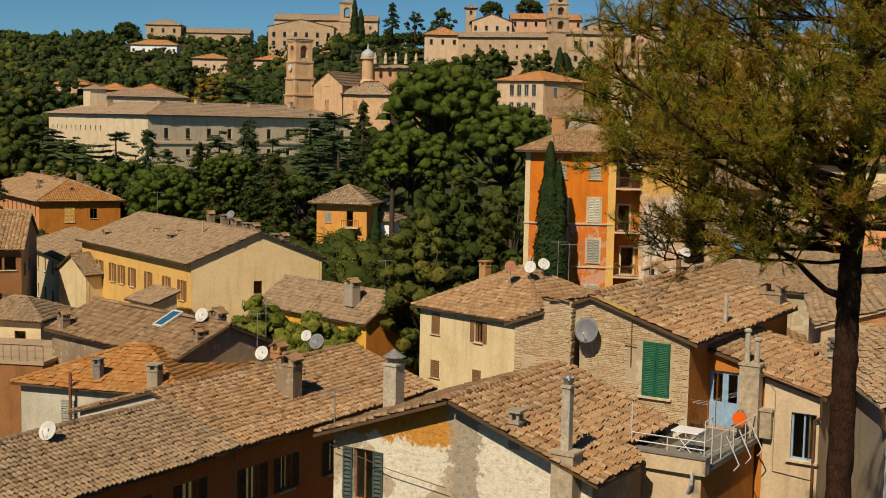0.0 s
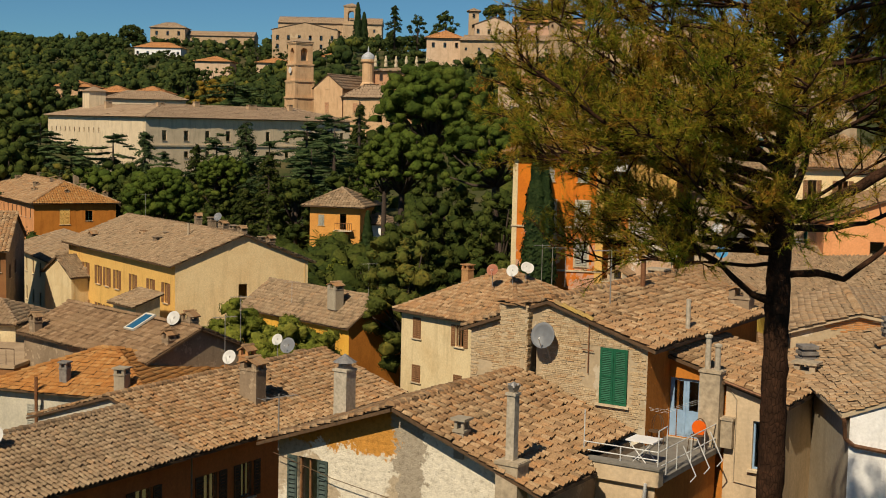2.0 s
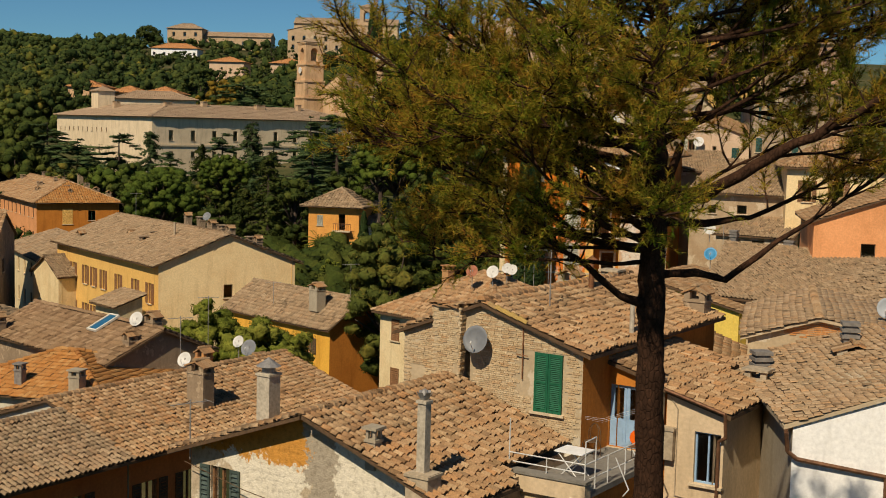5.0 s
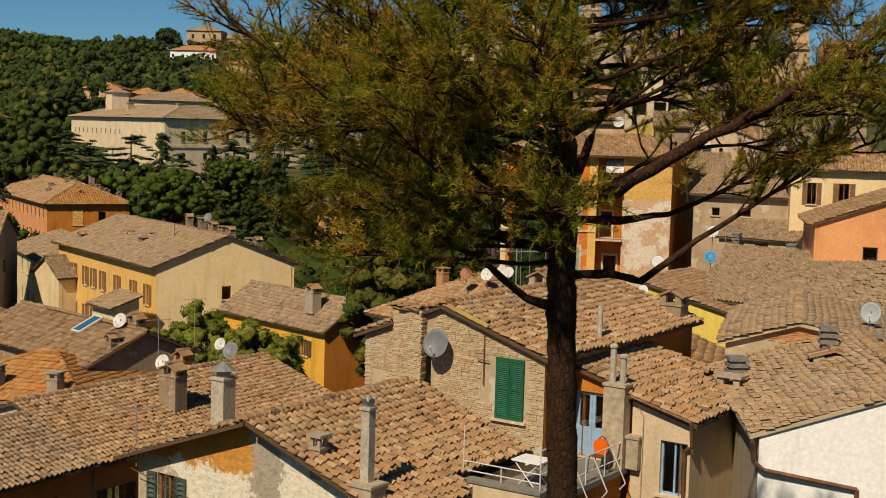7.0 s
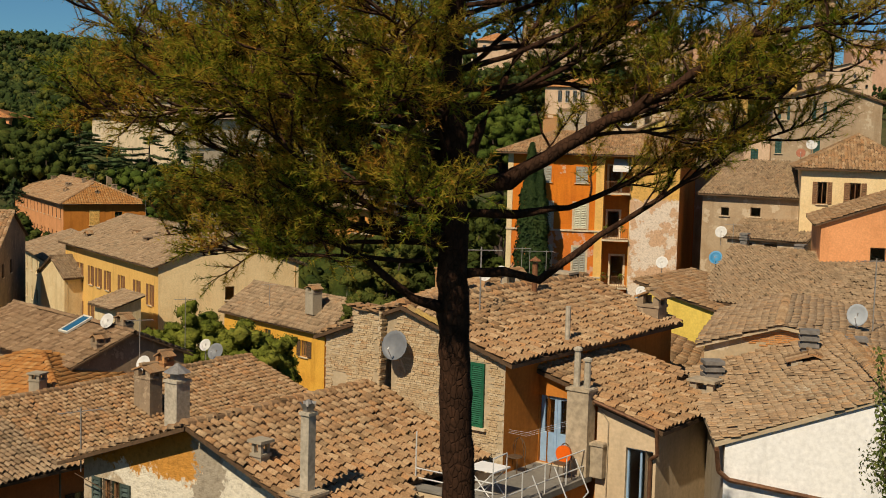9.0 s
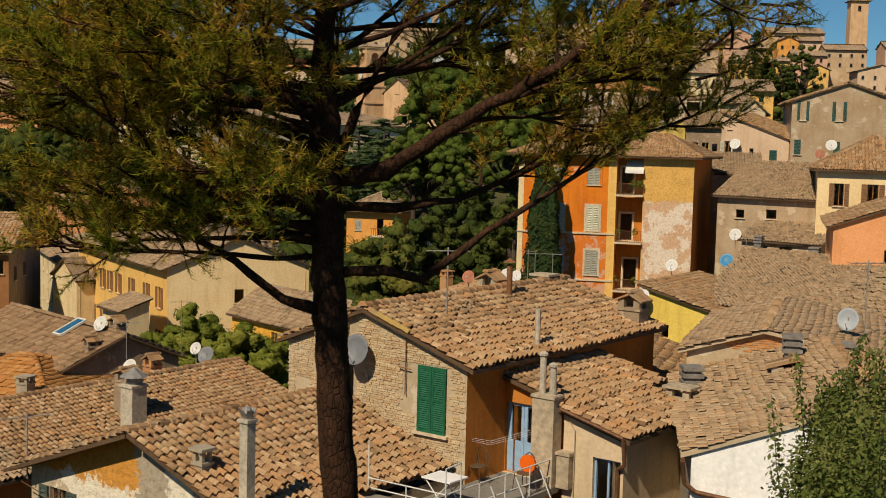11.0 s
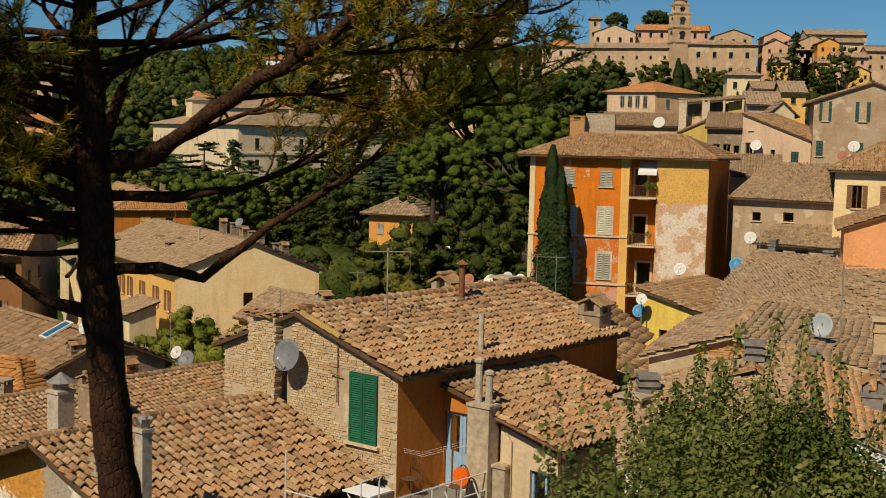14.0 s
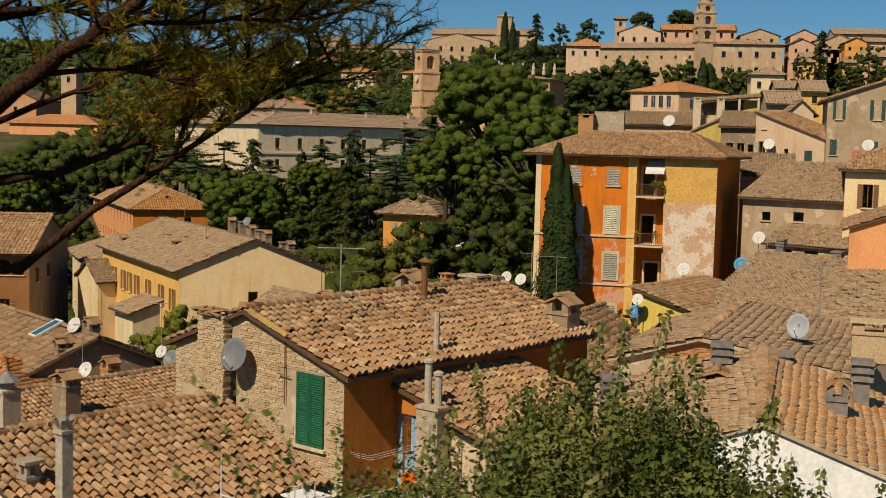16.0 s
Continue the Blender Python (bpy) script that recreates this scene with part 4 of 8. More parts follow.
house("long_house", "long house end with a lower brown tiled roof", uv_box(-41.0, -33.75, 22.0, 37.9), -1.5, 5.0, 6.1, "gable_f",
                 wall="red_ochre", tile="tile_old", over=0.55, rake=0.0, prof=PROF_FINE, cw=0.225, rl=0.29, singles=300, wins={"r": [(13.4, 2.4, 0.9, 1.6, "open", "wood_dark"), (10.4, 2.4, 0.9, 1.6, "open", "wood_dark")]})
house("door_house", "narrow ochre house with a pale blue glazed door", uv_box(-14.28, -12.35, 38.6, 43.2), 2.0, 10.38, 10.9, "shed_l",
             wall="orange_dark", tile="tile_red", over=0.25, rake=0.2, prof=PROF_FINE, cw=0.225, rl=0.29, singles=120, wins={"f": [(0.57, 8.43, 1.04, 1.85, "door_glass", "door_blue")]})
house("cream_house", "small cream house with a blue-framed window", uv_box(-12.33, -10.6, 38.4, 42.2), 2.0, 9.88, 10.33, "shed_l",
                wall="beige", tile="tile_red", over=0.25, rake=0.2, prof=PROF_FINE, cw=0.225, rl=0.29, singles=150, wins={"f": [(1.26, 7.85, 0.78, 1.47, "glass", "door_blue")]})
W_HOUSE = house("white_house", "white rendered house with brown and orange tiled slopes", [(13.2, 36.85), (20.7, 35.85), (21.9, 44.3), (13.7, 46.4)], 2.0, 9.95, 11.3, "gable_f",
                wall="white_wall", tile="tile_bleached", tile2="tile_pale_orange", prof2=PROF_LOW, rough2=0.55, over=0.25, rake=0.08, prof=PROF_LOW, cw=0.19, rl=0.215, singles=300, rough=1.0, soffit="mortar", walls={"l": "cement"})
house("arch_house", "house with an exposed brick gable and weathered tiled roof", [(14.0, 46.4), (20.3, 44.9), (22.2, 53.0), (15.9, 54.5)], 0, 10.8, 11.5, "gable_f", rf=0.35,
                wall="mortar", tile="tile_bleached", over=0.25, rake=0.2, prof=PROF_LOW, cw=0.21, rl=0.25, rough=0.8, soffit="mortar")

# ---- middle distance ----
house("skylight_house", "house with a dark tiled roof and a skylight", turned(-23.9, 77.2, 13.0, 6.4, -41.8), -4, 4.95, 6.3, "gable_s",
                wall="old_render", tile="tile_dark", over=0.4, rake=0.3, prof=PROF_FINE, cw=0.27, rl=0.42, wins={"r": [(3.2, 3.3, 0.7, 0.9, "dark", "wood_dark")]})
house("orange_roof_house", "pale house under a bright orange tiled hip roof", turned(-22.3, 66.6, 9.4, 8.5, -15.6), -4, 3.85, 5.3, "hip",
                wall="grey_white", tile="tile_orange", over=0.4, prof=PROF_FLAT, wins={"f": [(2.85, 1.7, 0.85, 1.35, "closed_far", "shutter_grey"), (6.0, 1.9, 0.7, 1.2, "closed_far", "shutter_grey")]})
ys = [2.4, 4.6, 7.7, 9.8, 12.2, 15.8, 19.6, 22.7]
house("yellow_house", "long yellow house with brown shutters and many chimneys", [(-21.6, 108.6), (-10.9, 114.0), (-26.0, 134.0), (-36.5, 128.0)], -4, 5.6, 8.0, "gable_f",
                wall="yellow", tile="tile_old", over=0.6, rake=0.35, walls={"f": "straw"},
                wins={"l": [(u, z, 0.85, 1.75, "open", "wood_brown") for i, u in enumerate(ys) for z in (2.1, -1.5)], "f": [(6.0, 2.6, 0.8, 1.15, "dark", "wood_dark")]})
# dark orange on the right gable wall paints in its shade
house("low_yellow_house", "low orange-yellow house with a tiled roof", [(-15.2, 105.0), (-5.7, 95.6), (-1.6, 99.6), (-11.0, 109.0)], -4, 2.75, 4.6, "gable_s",
                wall="yellow_strong", tile="tile_old", over=0.4, rake=0.3, wins={"f": [(6.1, 0.5, 0.85, 1.45, "dark", "wood_dark"), (10.9, 0.55, 0.9, 1.2, "open", "wood_dark")]}, walls={"r": "orange_dark"})
house("cream_town_house", "cream house with brown window shutters", [(-1.5, 88.5), (6.2, 81.0), (13.0, 88.0), (5.3, 95.5)], -5, 5.3, 7.9, "hip",
                wall="cream", tile="tile_red", over=0.45, wins={"f": [(1.55, 3.35, 0.75, 1.45, "closed_far", "wood_brown"), (5.6, 3.3, 0.75, 1.45, "open", "wood_brown"), (1.55, 0.3, 0.8, 1.2, "closed_far", "wood_brown"), (5.5, 0.2, 0.75, 1.2, "closed_far", "wood_brown")]})
house("orange_block", "long salmon and orange block with a clay hip roof", [(-67.6, 212.0), (-55.6, 218.3), (-77.5, 253.5), (-90.2, 247.5)], -8, 3.7, 6.7, "hip",
                wall="orange_dark", tile="tile_red", tile2="tile_orange", over=0.7, cw=0.4, rl=0.6, prof=PROF_FAR, walls={"l": "salmon"},
                wins={"l": [(2.5 + 3.1 * i, z, 0.95, 1.6, "dark", "shutter_pale") for i in range(13) for z in (0.9, -3.0)], "f": [(5.0, -0.1, 1.7, 2.6, "closed_far", "yellow"), (9.0, 0.5, 1.2, 1.7, "glass", "shutter_teal")]})
MA, MB, MC, MD = (6.9, 108.6), (20.42, 107.1), (22.7, 115.3), (8.9, 117.0)
# right wall in a darker orange than the front: shade worked into the plaster colour
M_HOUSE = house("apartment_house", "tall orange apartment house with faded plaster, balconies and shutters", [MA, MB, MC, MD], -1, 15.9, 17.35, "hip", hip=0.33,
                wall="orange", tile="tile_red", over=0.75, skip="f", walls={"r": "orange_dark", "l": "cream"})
me_ = Vector((MB[0] - MA[0], MB[1] - MA[1], 0)).normalized()
mn_ = Vector((me_.y, -me_.x, 0))


def m_panel(u0, u1, z0, z1, back, mat, wins=()):
    """A stretch of the apartment house's front, set back by some metres."""
    a = Vector((*MA, 0)) + me_ * u0 - mn_ * back
    g = Geo()
    wall_panel(g, a, a + me_ * (u1 - u0), z0, z1, [(w[0] - w[2] / 2, w[0] + w[2] / 2, w[1], w[1] + w[3]) for w in wins])
    part("wall", g, mat, M_HOUSE)
    for w in wins:
        fit_window(M_HOUSE, a, me_, mn_, w)
        g = Geo()
        c = Vector((a.x, a.y, w[1] + w[3] / 2)) + me_ * w[0] + mn_ * 0.02
        up = Vector((0, 0, 1))
        for sx in (-1, 1):
            g.box(c + me_ * sx * (w[2] / 2 + 0.09), me_ * 0.08, mn_ * 0.03, up * (w[3] / 2 + 0.16))
        g.box(c + up * (w[3] / 2 + 0.08), me_ * w[2] / 2, mn_ * 0.03, up * 0.08)
        part("surround", g, "stone_trim" if w[3] > 1.5 else mat, M_HOUSE)


m_panel(0.42, 7.05, 9.66, 15.9, 0, "orange", [(2.6, 13.45, 0.95, 1.3, "closed_far", "shutter_grey"), (5.5, 13.45, 0.95, 1.3, "closed_far", "shutter_grey"), (2.7, 9.85, 0.98, 1.95, "closed_far", "shutter_pale"), (5.5, 9.85, 0.98, 1.95, "closed_far", "shutter_pale")])
m_panel(0.42, 7.05, -1, 9.62, 0, "orange_worn", [(2.7, 6.35, 0.98, 1.95, "closed_far", "shutter_grey"), (5.5, 6.35, 0.98, 1.95, "closed_far", "shutter_grey"), (5.5, 2.4, 0.98, 1.95, "closed_far", "shutter_grey")])
m_panel(0.0, 0.42, -1, 15.9, -0.05, "cream")
m_panel(7.05, 7.65, -1, 15.9, -0.05, "yellow")
# the recess takes the darker orange too, for the shade inside it
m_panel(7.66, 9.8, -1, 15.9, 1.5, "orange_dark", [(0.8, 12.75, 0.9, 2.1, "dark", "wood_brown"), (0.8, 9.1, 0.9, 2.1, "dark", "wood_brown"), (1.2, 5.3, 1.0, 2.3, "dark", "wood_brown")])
m_panel(9.8, 13.6, -1, 15.9, -0.15, "faded")
for u, sgn in ((7.65, 1), (9.8, -1)):
    g = Geo()
    a = Vector((*MA, 0)) + me_ * (u + sgn * 0.02)
    g.box(a - mn_ * 0.75 + Vector((0, 0, 7.4)), me_ * 0.02, mn_ * 0.88, Vector((0, 0, 8.4)))
    part("wall", g, "yellow", M_HOUSE)
for zs in (9.64, 5.95):
    g = Geo()
    g.box(Vector((*MA, zs)) + me_ * 3.8 + mn_ * 0.05, me_ * 3.85, mn_ * 0.07, Vector((0, 0, 0.07)))
    part("string_course", g, "stone_trim", M_HOUSE)
for zf, awn in ((12.7, True), (9.0, False), (5.2, False)):
    g = Geo()
    c = Vector((*MA, zf)) + me_ * 8.72 - mn_ * 0.35
    g.box(c, me_ * 1.06, mn_ * 0.85, Vector((0, 0, 0.07)))
    B_ = part("balcony", g, "stone_trim", M_HOUSE)
    f = c + mn_ * 0.82
    for k in range(15):
        g = Geo()
        g.tube([f + me_ * (-1.0 + 2.0 * k / 14), f + me_ * (-1.0 + 2.0 * k / 14) + Vector((0, 0, 0.95))], 0.014, 4)
        part("baluster", g, "metal_rust", B_)
    for hz in (0.12, 0.95):
        g = Geo()
        g.tube([f - me_ * 1.02 + Vector((0, 0, hz)), f + me_ * 1.02 + Vector((0, 0, hz))], 0.022, 4)
        part("rail", g, "metal_rust", B_)
    if awn:
        g = Geo()
        q = c + Vector((0, 0, 2.75)) + me_ * 0.35
        g.face(q - me_ * 0.7 - mn_ * 0.7, q + me_ * 0.7 - mn_ * 0.7, q + me_ * 0.7 + mn_ * 0.95 - Vector((0, 0, 0.75)), q - me_ * 0.7 + mn_ * 0.95 - Vector((0, 0, 0.75)))
        g.face(q - me_ * 0.7 + mn_ * 0.95 - Vector((0, 0, 0.75)), q + me_ * 0.7 + mn_ * 0.95 - Vector((0, 0, 0.75)), q + me_ * 0.7 + mn_ * 0.97 - Vector((0, 0, 1.0)), q - me_ * 0.7 + mn_ * 0.97 - Vector((0, 0, 1.0)))
        part("awning", g, "cloth_white", M_HOUSE, "cream cloth sun awning")
    for k in ((0.3, 0.8) if awn else (-0.7, 0.6)):
        q = f + me_ * k + Vector((0, 0, 0.9))
        v, fq = clump_leaves([(q.x, q.y, q.z, 0.3, 0.25, 0.35)], 130 if awn else 50, 0.16)
        part("potted_plant", (v, fq), "leaf_garden", B_, kind="stuff")

N_HOUSE = house("small_orange_villa", "small orange house with balconies among the trees", [(-17.0, 170), (-10.2, 168.6), (-8.8, 176), (-15.6, 177.4)], -3, 7.3, 9.1, "hip", wall="apricot", tile="tile_old", over=0.9,
                wins={"f": [(4.6, 3.9, 0.9, 2.1, "dark", "wood_dark"), (4.6, 0.4, 0.9, 2.1, "dark", "wood_dark"), (1.6, 4.4, 0.8, 1.4, "closed_far", "shutter_grey")]}, cw=0.4, rl=0.6, prof=PROF_FAR)
for zf in (3.8, 0.3):
    g = Geo()
    g.box((-12.4, 168.6, zf), (1.2, -0.2, 0), (0.1, 0.55, 0), (0, 0, 0.08))
    bl = part("balcony", g, "stone_trim", N_HOUSE)
    for k in range(9):
        g = Geo()
        g.tube([(-13.5 + 0.28 * k, 168.25 - 0.05 * k, zf), (-13.5 + 0.28 * k, 168.25 - 0.05 * k, zf + 1.0)], 0.03, 4)
        part("baluster", g, "metal_rust", bl)
    g = Geo()
    g.tube([(-13.6, 168.27, zf + 1.0), (-11.2, 167.83, zf + 1.0)], 0.04, 4)
    part("rail", g, "metal_rust", bl)

# ---- the convent and the church ----
house("convent", "long pale convent with rows of windows and a low tiled roof", [(-60.2, 258.6), (-22.0, 295.4), (-34.5, 308.4), (-72.7, 271.6)], 2, 18.4, 20.9, "hip",
             wall="convent", tile="tile_far", over=0.7, cw=0.75, rl=1.1, prof=PROF_FAR,
             wins={"f": [(4.3 + 5.15 * i, 13.6, 1.05, 2.1, "dark", "wood_dark") for i in range(10)] + [(4.3 + 5.15 * i, 10.1, 1.0, 1.3, "dark", "wood_dark") for i in range(10)]})
house("convent", "pale convent wing with small attic windows", [(-93.6, 301.6), (-60.8, 259.2), (-47.6, 272.6), (-80.4, 315.0)], 2, 18.4, 20.9, "hip",
              wall="convent", tile="tile_far", over=0.7, cw=0.75, rl=1.1, prof=PROF_FAR,
              wins={"f": [(2.5 + 2.8 * i, 14.9, 0.6, 0.9, "dark", "wood_dark") for i in range(17)] + [(4 + 5.6 * i, 10.4, 0.8, 1.3, "dark", "wood_dark") for i in range(8)]})


def bell_tower(name, label, x, y, w, deg, stages, cap, mat, clock=None):
    """A square tower: stages of (foot, top, share of width, arched opening height)."""
    z0 = stages[0][0]
    T = thing(name, (x, y, z0), label, "tower")
    c, s = math.cos(radians(deg)), math.sin(radians(deg))
    ex, ey = Vector((c, s, 0)), Vector((-s, c, 0))
    up = Vector((0, 0, 1))
    O = Vector((x, y, 0))
    for za, zb2, k, op in stages:
        hw = w * k / 2
        g = Geo()
        if op:
            for sx in (-1, 1):
                for sy in (-1, 1):
                    g.box(O + ex * sx * hw * 0.72 + ey * sy * hw * 0.72 + up * (za + zb2) / 2, ex * hw * 0.28, ey * hw * 0.28, up * (zb2 - za) / 2)
            g.box(O + up * (zb2 - (zb2 - za) * 0.11), ex * hw * 0.98, ey * hw * 0.98, up * (zb2 - za) * 0.11)
            g.box(O + up * (za + (zb2 - za) * 0.1), ex * hw * 0.96, ey * hw * 0.96, up * (zb2 - za) * 0.1)
            # arch shoulders
            for d1, d2 in ((ex, ey), (ey, ex)):
                for sg in (-1, 1):
                    for i in range(5):
                        t = (i + 0.5) / 5
                        hh = (1 - math.sqrt(1 - t * t)) * hw * 0.44
                        for sd in (-1, 1):
                            g.box(O + d2 * sg * hw * 0.72 + d1 * sd * hw * 0.44 * t + up * (zb2 - (zb2 - za) * 0.22 - hh / 2), d1 * hw * 0.046, d2 * hw * 0.27, up * (hh / 2 + 0.01))
        else:
            g.box(O + up * (za + zb2) / 2, ex * hw, ey * hw, up * (zb2 - za) / 2)
            for sx in (-1, 1):
                for sy in (-1, 1):
                    g.box(O + ex * sx * hw * 0.9 + ey * sy * hw * 0.9 + up * (za + zb2) / 2, ex * hw * 0.14, ey * hw * 0.14, up * ((zb2 - za) / 2 - 0.02))
        part("stage", g, mat, T)
        g = Geo()
        g.box(O + up * (zb2 + 0.12), ex * hw * 1.1, ey * hw * 1.1, up * 0.2)
        g.box(O + up * (zb2 - 0.2), ex * hw * 1.05, ey * hw * 1.05, up * 0.14)
        part("cornice", g, mat, T)
    zt = stages[-1][1] + 0.3
    hw = w * stages[-1][2] / 2 * 1.16
    g = Geo()
    if cap == "pyramid":
        q = [O + ex * a * hw + ey * b * hw + up * zt for a, b in ((-1, -1), (1, -1), (1, 1), (-1, 1))]
        apex = O + up * (zt + w * 0.22)
        for i in range(4):
            g.face(q[i], q[(i + 1) % 4], apex)
        g.face(*q[::-1])
        part("roof", g, "tile_far", T)
    else:
        g.lathe((x, y, zt), [(hw * 0.8, 0), (hw * 0.8, 0.8), (hw * 0.9, 0.9), (hw * 0.74, 1.6), (hw * 0.4, 2.3), (0.15, 2.7), (0.12, 4.0)], 12)
        part("cupola", g, mat, T)
    if clock:
        g = Geo()
        f = O - ex * (w * stages[1][2] / 2 + 0.12) + up * clock
        g.tube([f, f - ex * 0.12], w * 0.17, 16)
        part("clock_face", g, "cloth_white", T, "white round clock dial")
    return T


bell_tower("church_bell_tower", "pink-brown brick bell tower with a clock and arched belfry", -36.9, 323, 4.9, 33,
           [(10, 24.0, 1.12, 0), (24.0, 28.1, 1.06, 0), (28.1, 32.2, 0.98, 0), (32.2, 37.6, 0.94, 1)], "pyramid", "church", 30.9)
house("church", "pinkish brick church with a low gabled front", [(-32.6, 316), (-25.3, 312.5), (-16.5, 331), (-23.8, 334.5)], 10, 26.6, 29.7, "gable_f", wall="church", tile="tile_far", over=0.6, cw=0.8, rl=1.2, prof=PROF_FLAT,
             wins={"f": [(3.7, 26.3, 1.0, 1.0, "dark", "church_red"), (3.7, 20.4, 1.1, 2.6, "closed_far", "church_red")]})
house("church", "red brick church transept with a cornice", [(-21.0, 319), (-6.0, 316), (-3.5, 333), (-18.5, 336)], 10, 31.0, 32.0, "hip", wall="church_red", tile="tile_far", over=0.7, cw=0.5, rl=0.9, prof=PROF_FAR,
              wins={"f": [(2.2, 23.0, 1.6, 4.0, "dark", "wood_dark")]})
g = Geo()
g.lathe((-19.5, 318, 25.0), [(1.9, -12), (1.9, 2.5), (1.7, 2.9), (1.45, 3.2), (1.45, 7.9), (1.9, 8.2), (1.9, 8.6), (1.6, 8.8)], 16)
LANT = thing("church_lantern", (-19.5, 318, 25), "round drum lantern with a grey lead dome", "lantern")
part("drum", g, "church", LANT)
g = Geo()
g.lathe((-19.5, 318, 33.8), [(1.75, 0), (1.65, 0.6), (1.3, 1.15), (0.7, 1.6), (0.22, 1.85), (0.18, 2.5), (0.05, 3.2)], 16)
part("dome", g, "dome_lead", LANT)

house("chapel", "low brick chapel before the church lantern", [(-25.0, 312.0), (-13.5, 309.5), (-11.5, 317.0), (-23.0, 319.5)], 10, 24.6, 27.2, "hip", wall="church", tile="tile_far", over=0.6, cw=0.8, rl=1.2, prof=PROF_FAR, wins={"f": [(3.0, 20.5, 1.2, 2.4, "closed_far", "church_red")]})

# ---- houses on the far hill ----


def far_house(label, x0, x1, y, ze, rise, wall, roof="hip", tile="tile_far", depth=14, deg=0.0, rows=((0.35, 0.5),), step=3.6, ww=0.9, wh=1.5, name="hill_house", drop=14, style="dark", wcol="wood_dark"):
    """A house on the hill: front from x0 to x1 at y with its eave at ze; rows of windows below the eave."""
    W = x1 - x0
    C = turned(x0, y, W, depth, deg)
    zb = ze - drop
    wins = []
    for dz in rows:
        n = int((W - 1.6) / step) + 1
        pad = (W - (n - 1) * step) / 2
        wins += [(pad + step * i, ze - dz[0] - wh, ww, wh, style, wcol) for i in range(n)]
    return house(name, label, C, zb, ze, ze + rise, roof, wall=wall, tile=tile, wins={"f": wins}, prof=PROF_FAR, over=0.6, cw=0.45 if y < 280 else 0.6 if y < 350 else 0.9, rl=0.7 if y < 280 else 0.9 if y < 350 else 1.3)


house("hill_villa", "hillside villa with a flat orange hip roof and tall white windows", [(13.0, 326), (24.4, 321.5), (35.4, 329.5), (24.0, 334)], 15, 28.9, 31.3, "hip", wall="pinkish", walls={"r": "church"}, tile="tile_far_orange", cw=0.5, rl=0.8, prof=PROF_FAR, over=0.6,
              wins={"f": [(3.9 + 1.95 * i, z, 1.1, h, "glass", "cloth_white") for i in range(4) for z, h in ((25.0, 2.9), (21.8, 1.6))], "r": [(4.0, 25.0, 1.2, 2.2, "dark", "wood_dark")]})
far_house("long stone convent wall on the hill", 3.4, 31.6, 393, 44.0, 1.8, "stone_far", "gable_s", rows=((2.2, 0), (5.6, 0)), step=4.1, ww=0.7, wh=0.9, deg=-12)
far_house("tall stone convent block on the hill", 36.0, 55.0, 385, 45.0, 1.6, "stone_far", "hip", rows=((2.0, 0), (6.4, 0)), step=4.6, ww=1.1, wh=1.7, drop=20)
bell_tower("hill_bell_tower", "slender stone bell tower on the hill", 33.1, 387, 5.0, 18, [(28, 45.6, 1.04, 0), (45.6, 49.8, 1.0, 1), (49.8, 53.8, 0.96, 1), (53.8, 56.4, 0.78, 1)], "cupola", "stone_far")
far_house("pink house with a low roof", -7.0, 4.4, 400, 45.1, 2.4, "pinkish", rows=((1.5, 0),), tile="tile_far_orange")
far_house("pale pink house on the hilltop", 8.2, 21.5, 430, 51.8, 2.5, "pinkish", "gable_f", rows=((1.5, 0),))
far_house("long row of orange roofed houses", 21.8, 46.0, 440, 53.6, 2.2, "rose", "gable_s", rows=((0.9, 0),), tile="tile_far_orange")
far_house("small square stone tower", 6.4, 10.0, 452, 58.2, 0.8, "stone_far", rows=((1.0, 0),), depth=4)
far_house("small cream house on the slope", 39.2, 46.4, 300, 32.2, 1.6, "cream", rows=((1.6, 0),), depth=9)
far_house("long stone palace on the hilltop", -82, -33, 610, 65.0, 3.0, "stone_far", "gable_s", rows=((2.5, 0),), step=6)
far_house("gabled stone house below the palace", -82, -52, 590, 60.2, 3.4, "stone_far", "gable_f", rows=((2.5, 0), (6.5, 0)), step=5, ww=1.3, wh=2.2)
bell_tower("hilltop_tower", "stone bell tower on the hilltop palace", -47.0, 606, 7.0, 0, [(50, 64, 1.0, 0), (64, 72.4, 0.95, 1)], "pyramid", "stone_far")
far_house("square stone villa on the skyline", -164, -145, 700, 67.8, 3.0, "stone_far", rows=((2.0, 0), (6.0, 0)), step=6, ww=1.4, wh=2.2)
far_house("long stone villa wing on the skyline", -144.6, -108, 704, 64.2, 2.6, "stone_far", "gable_s", rows=((2.5, 0),), step=6, ww=1.2, wh=2)
far_house("white house with an orange roof in the woods", -157.5, -134.5, 640, 53.6, 2.6, "white_wall", tile="tile_far_orange", rows=((2, 0),), step=5, ww=1.2)
far_house("orange roofed house in the woods", -95, -82, 480, 40.0, 2.0, "pinkish", tile="tile_far_orange", rows=())
far_house("orange roofed house in the woods", -73, -60, 486, 40.2, 2.0, "pinkish", tile="tile_far_orange", rows=())
far_house("orange roofed house in the woods", -115.5, -104.5, 420, 26.5, 2.0, "church", tile="tile_far_orange", rows=())
far_house("pinkish house on the town skyline", 45.8, 57.4, 420, 50.4, 2.0, "stone_far", "gable_f", rows=((1, 0),))
far_house("rose house on the town skyline", 58.8, 66.7, 402, 49.0, 1.8, "rose", "gable_f", rows=((1.4, 0), (4.2, 0)), step=2.6)
far_house("stone house on the town slope", 67.2, 75.6, 392, 46.8, 1.9, "stone_far", "gable_f", rows=((1.5, 0), (4.5, 0)), step=2.6)
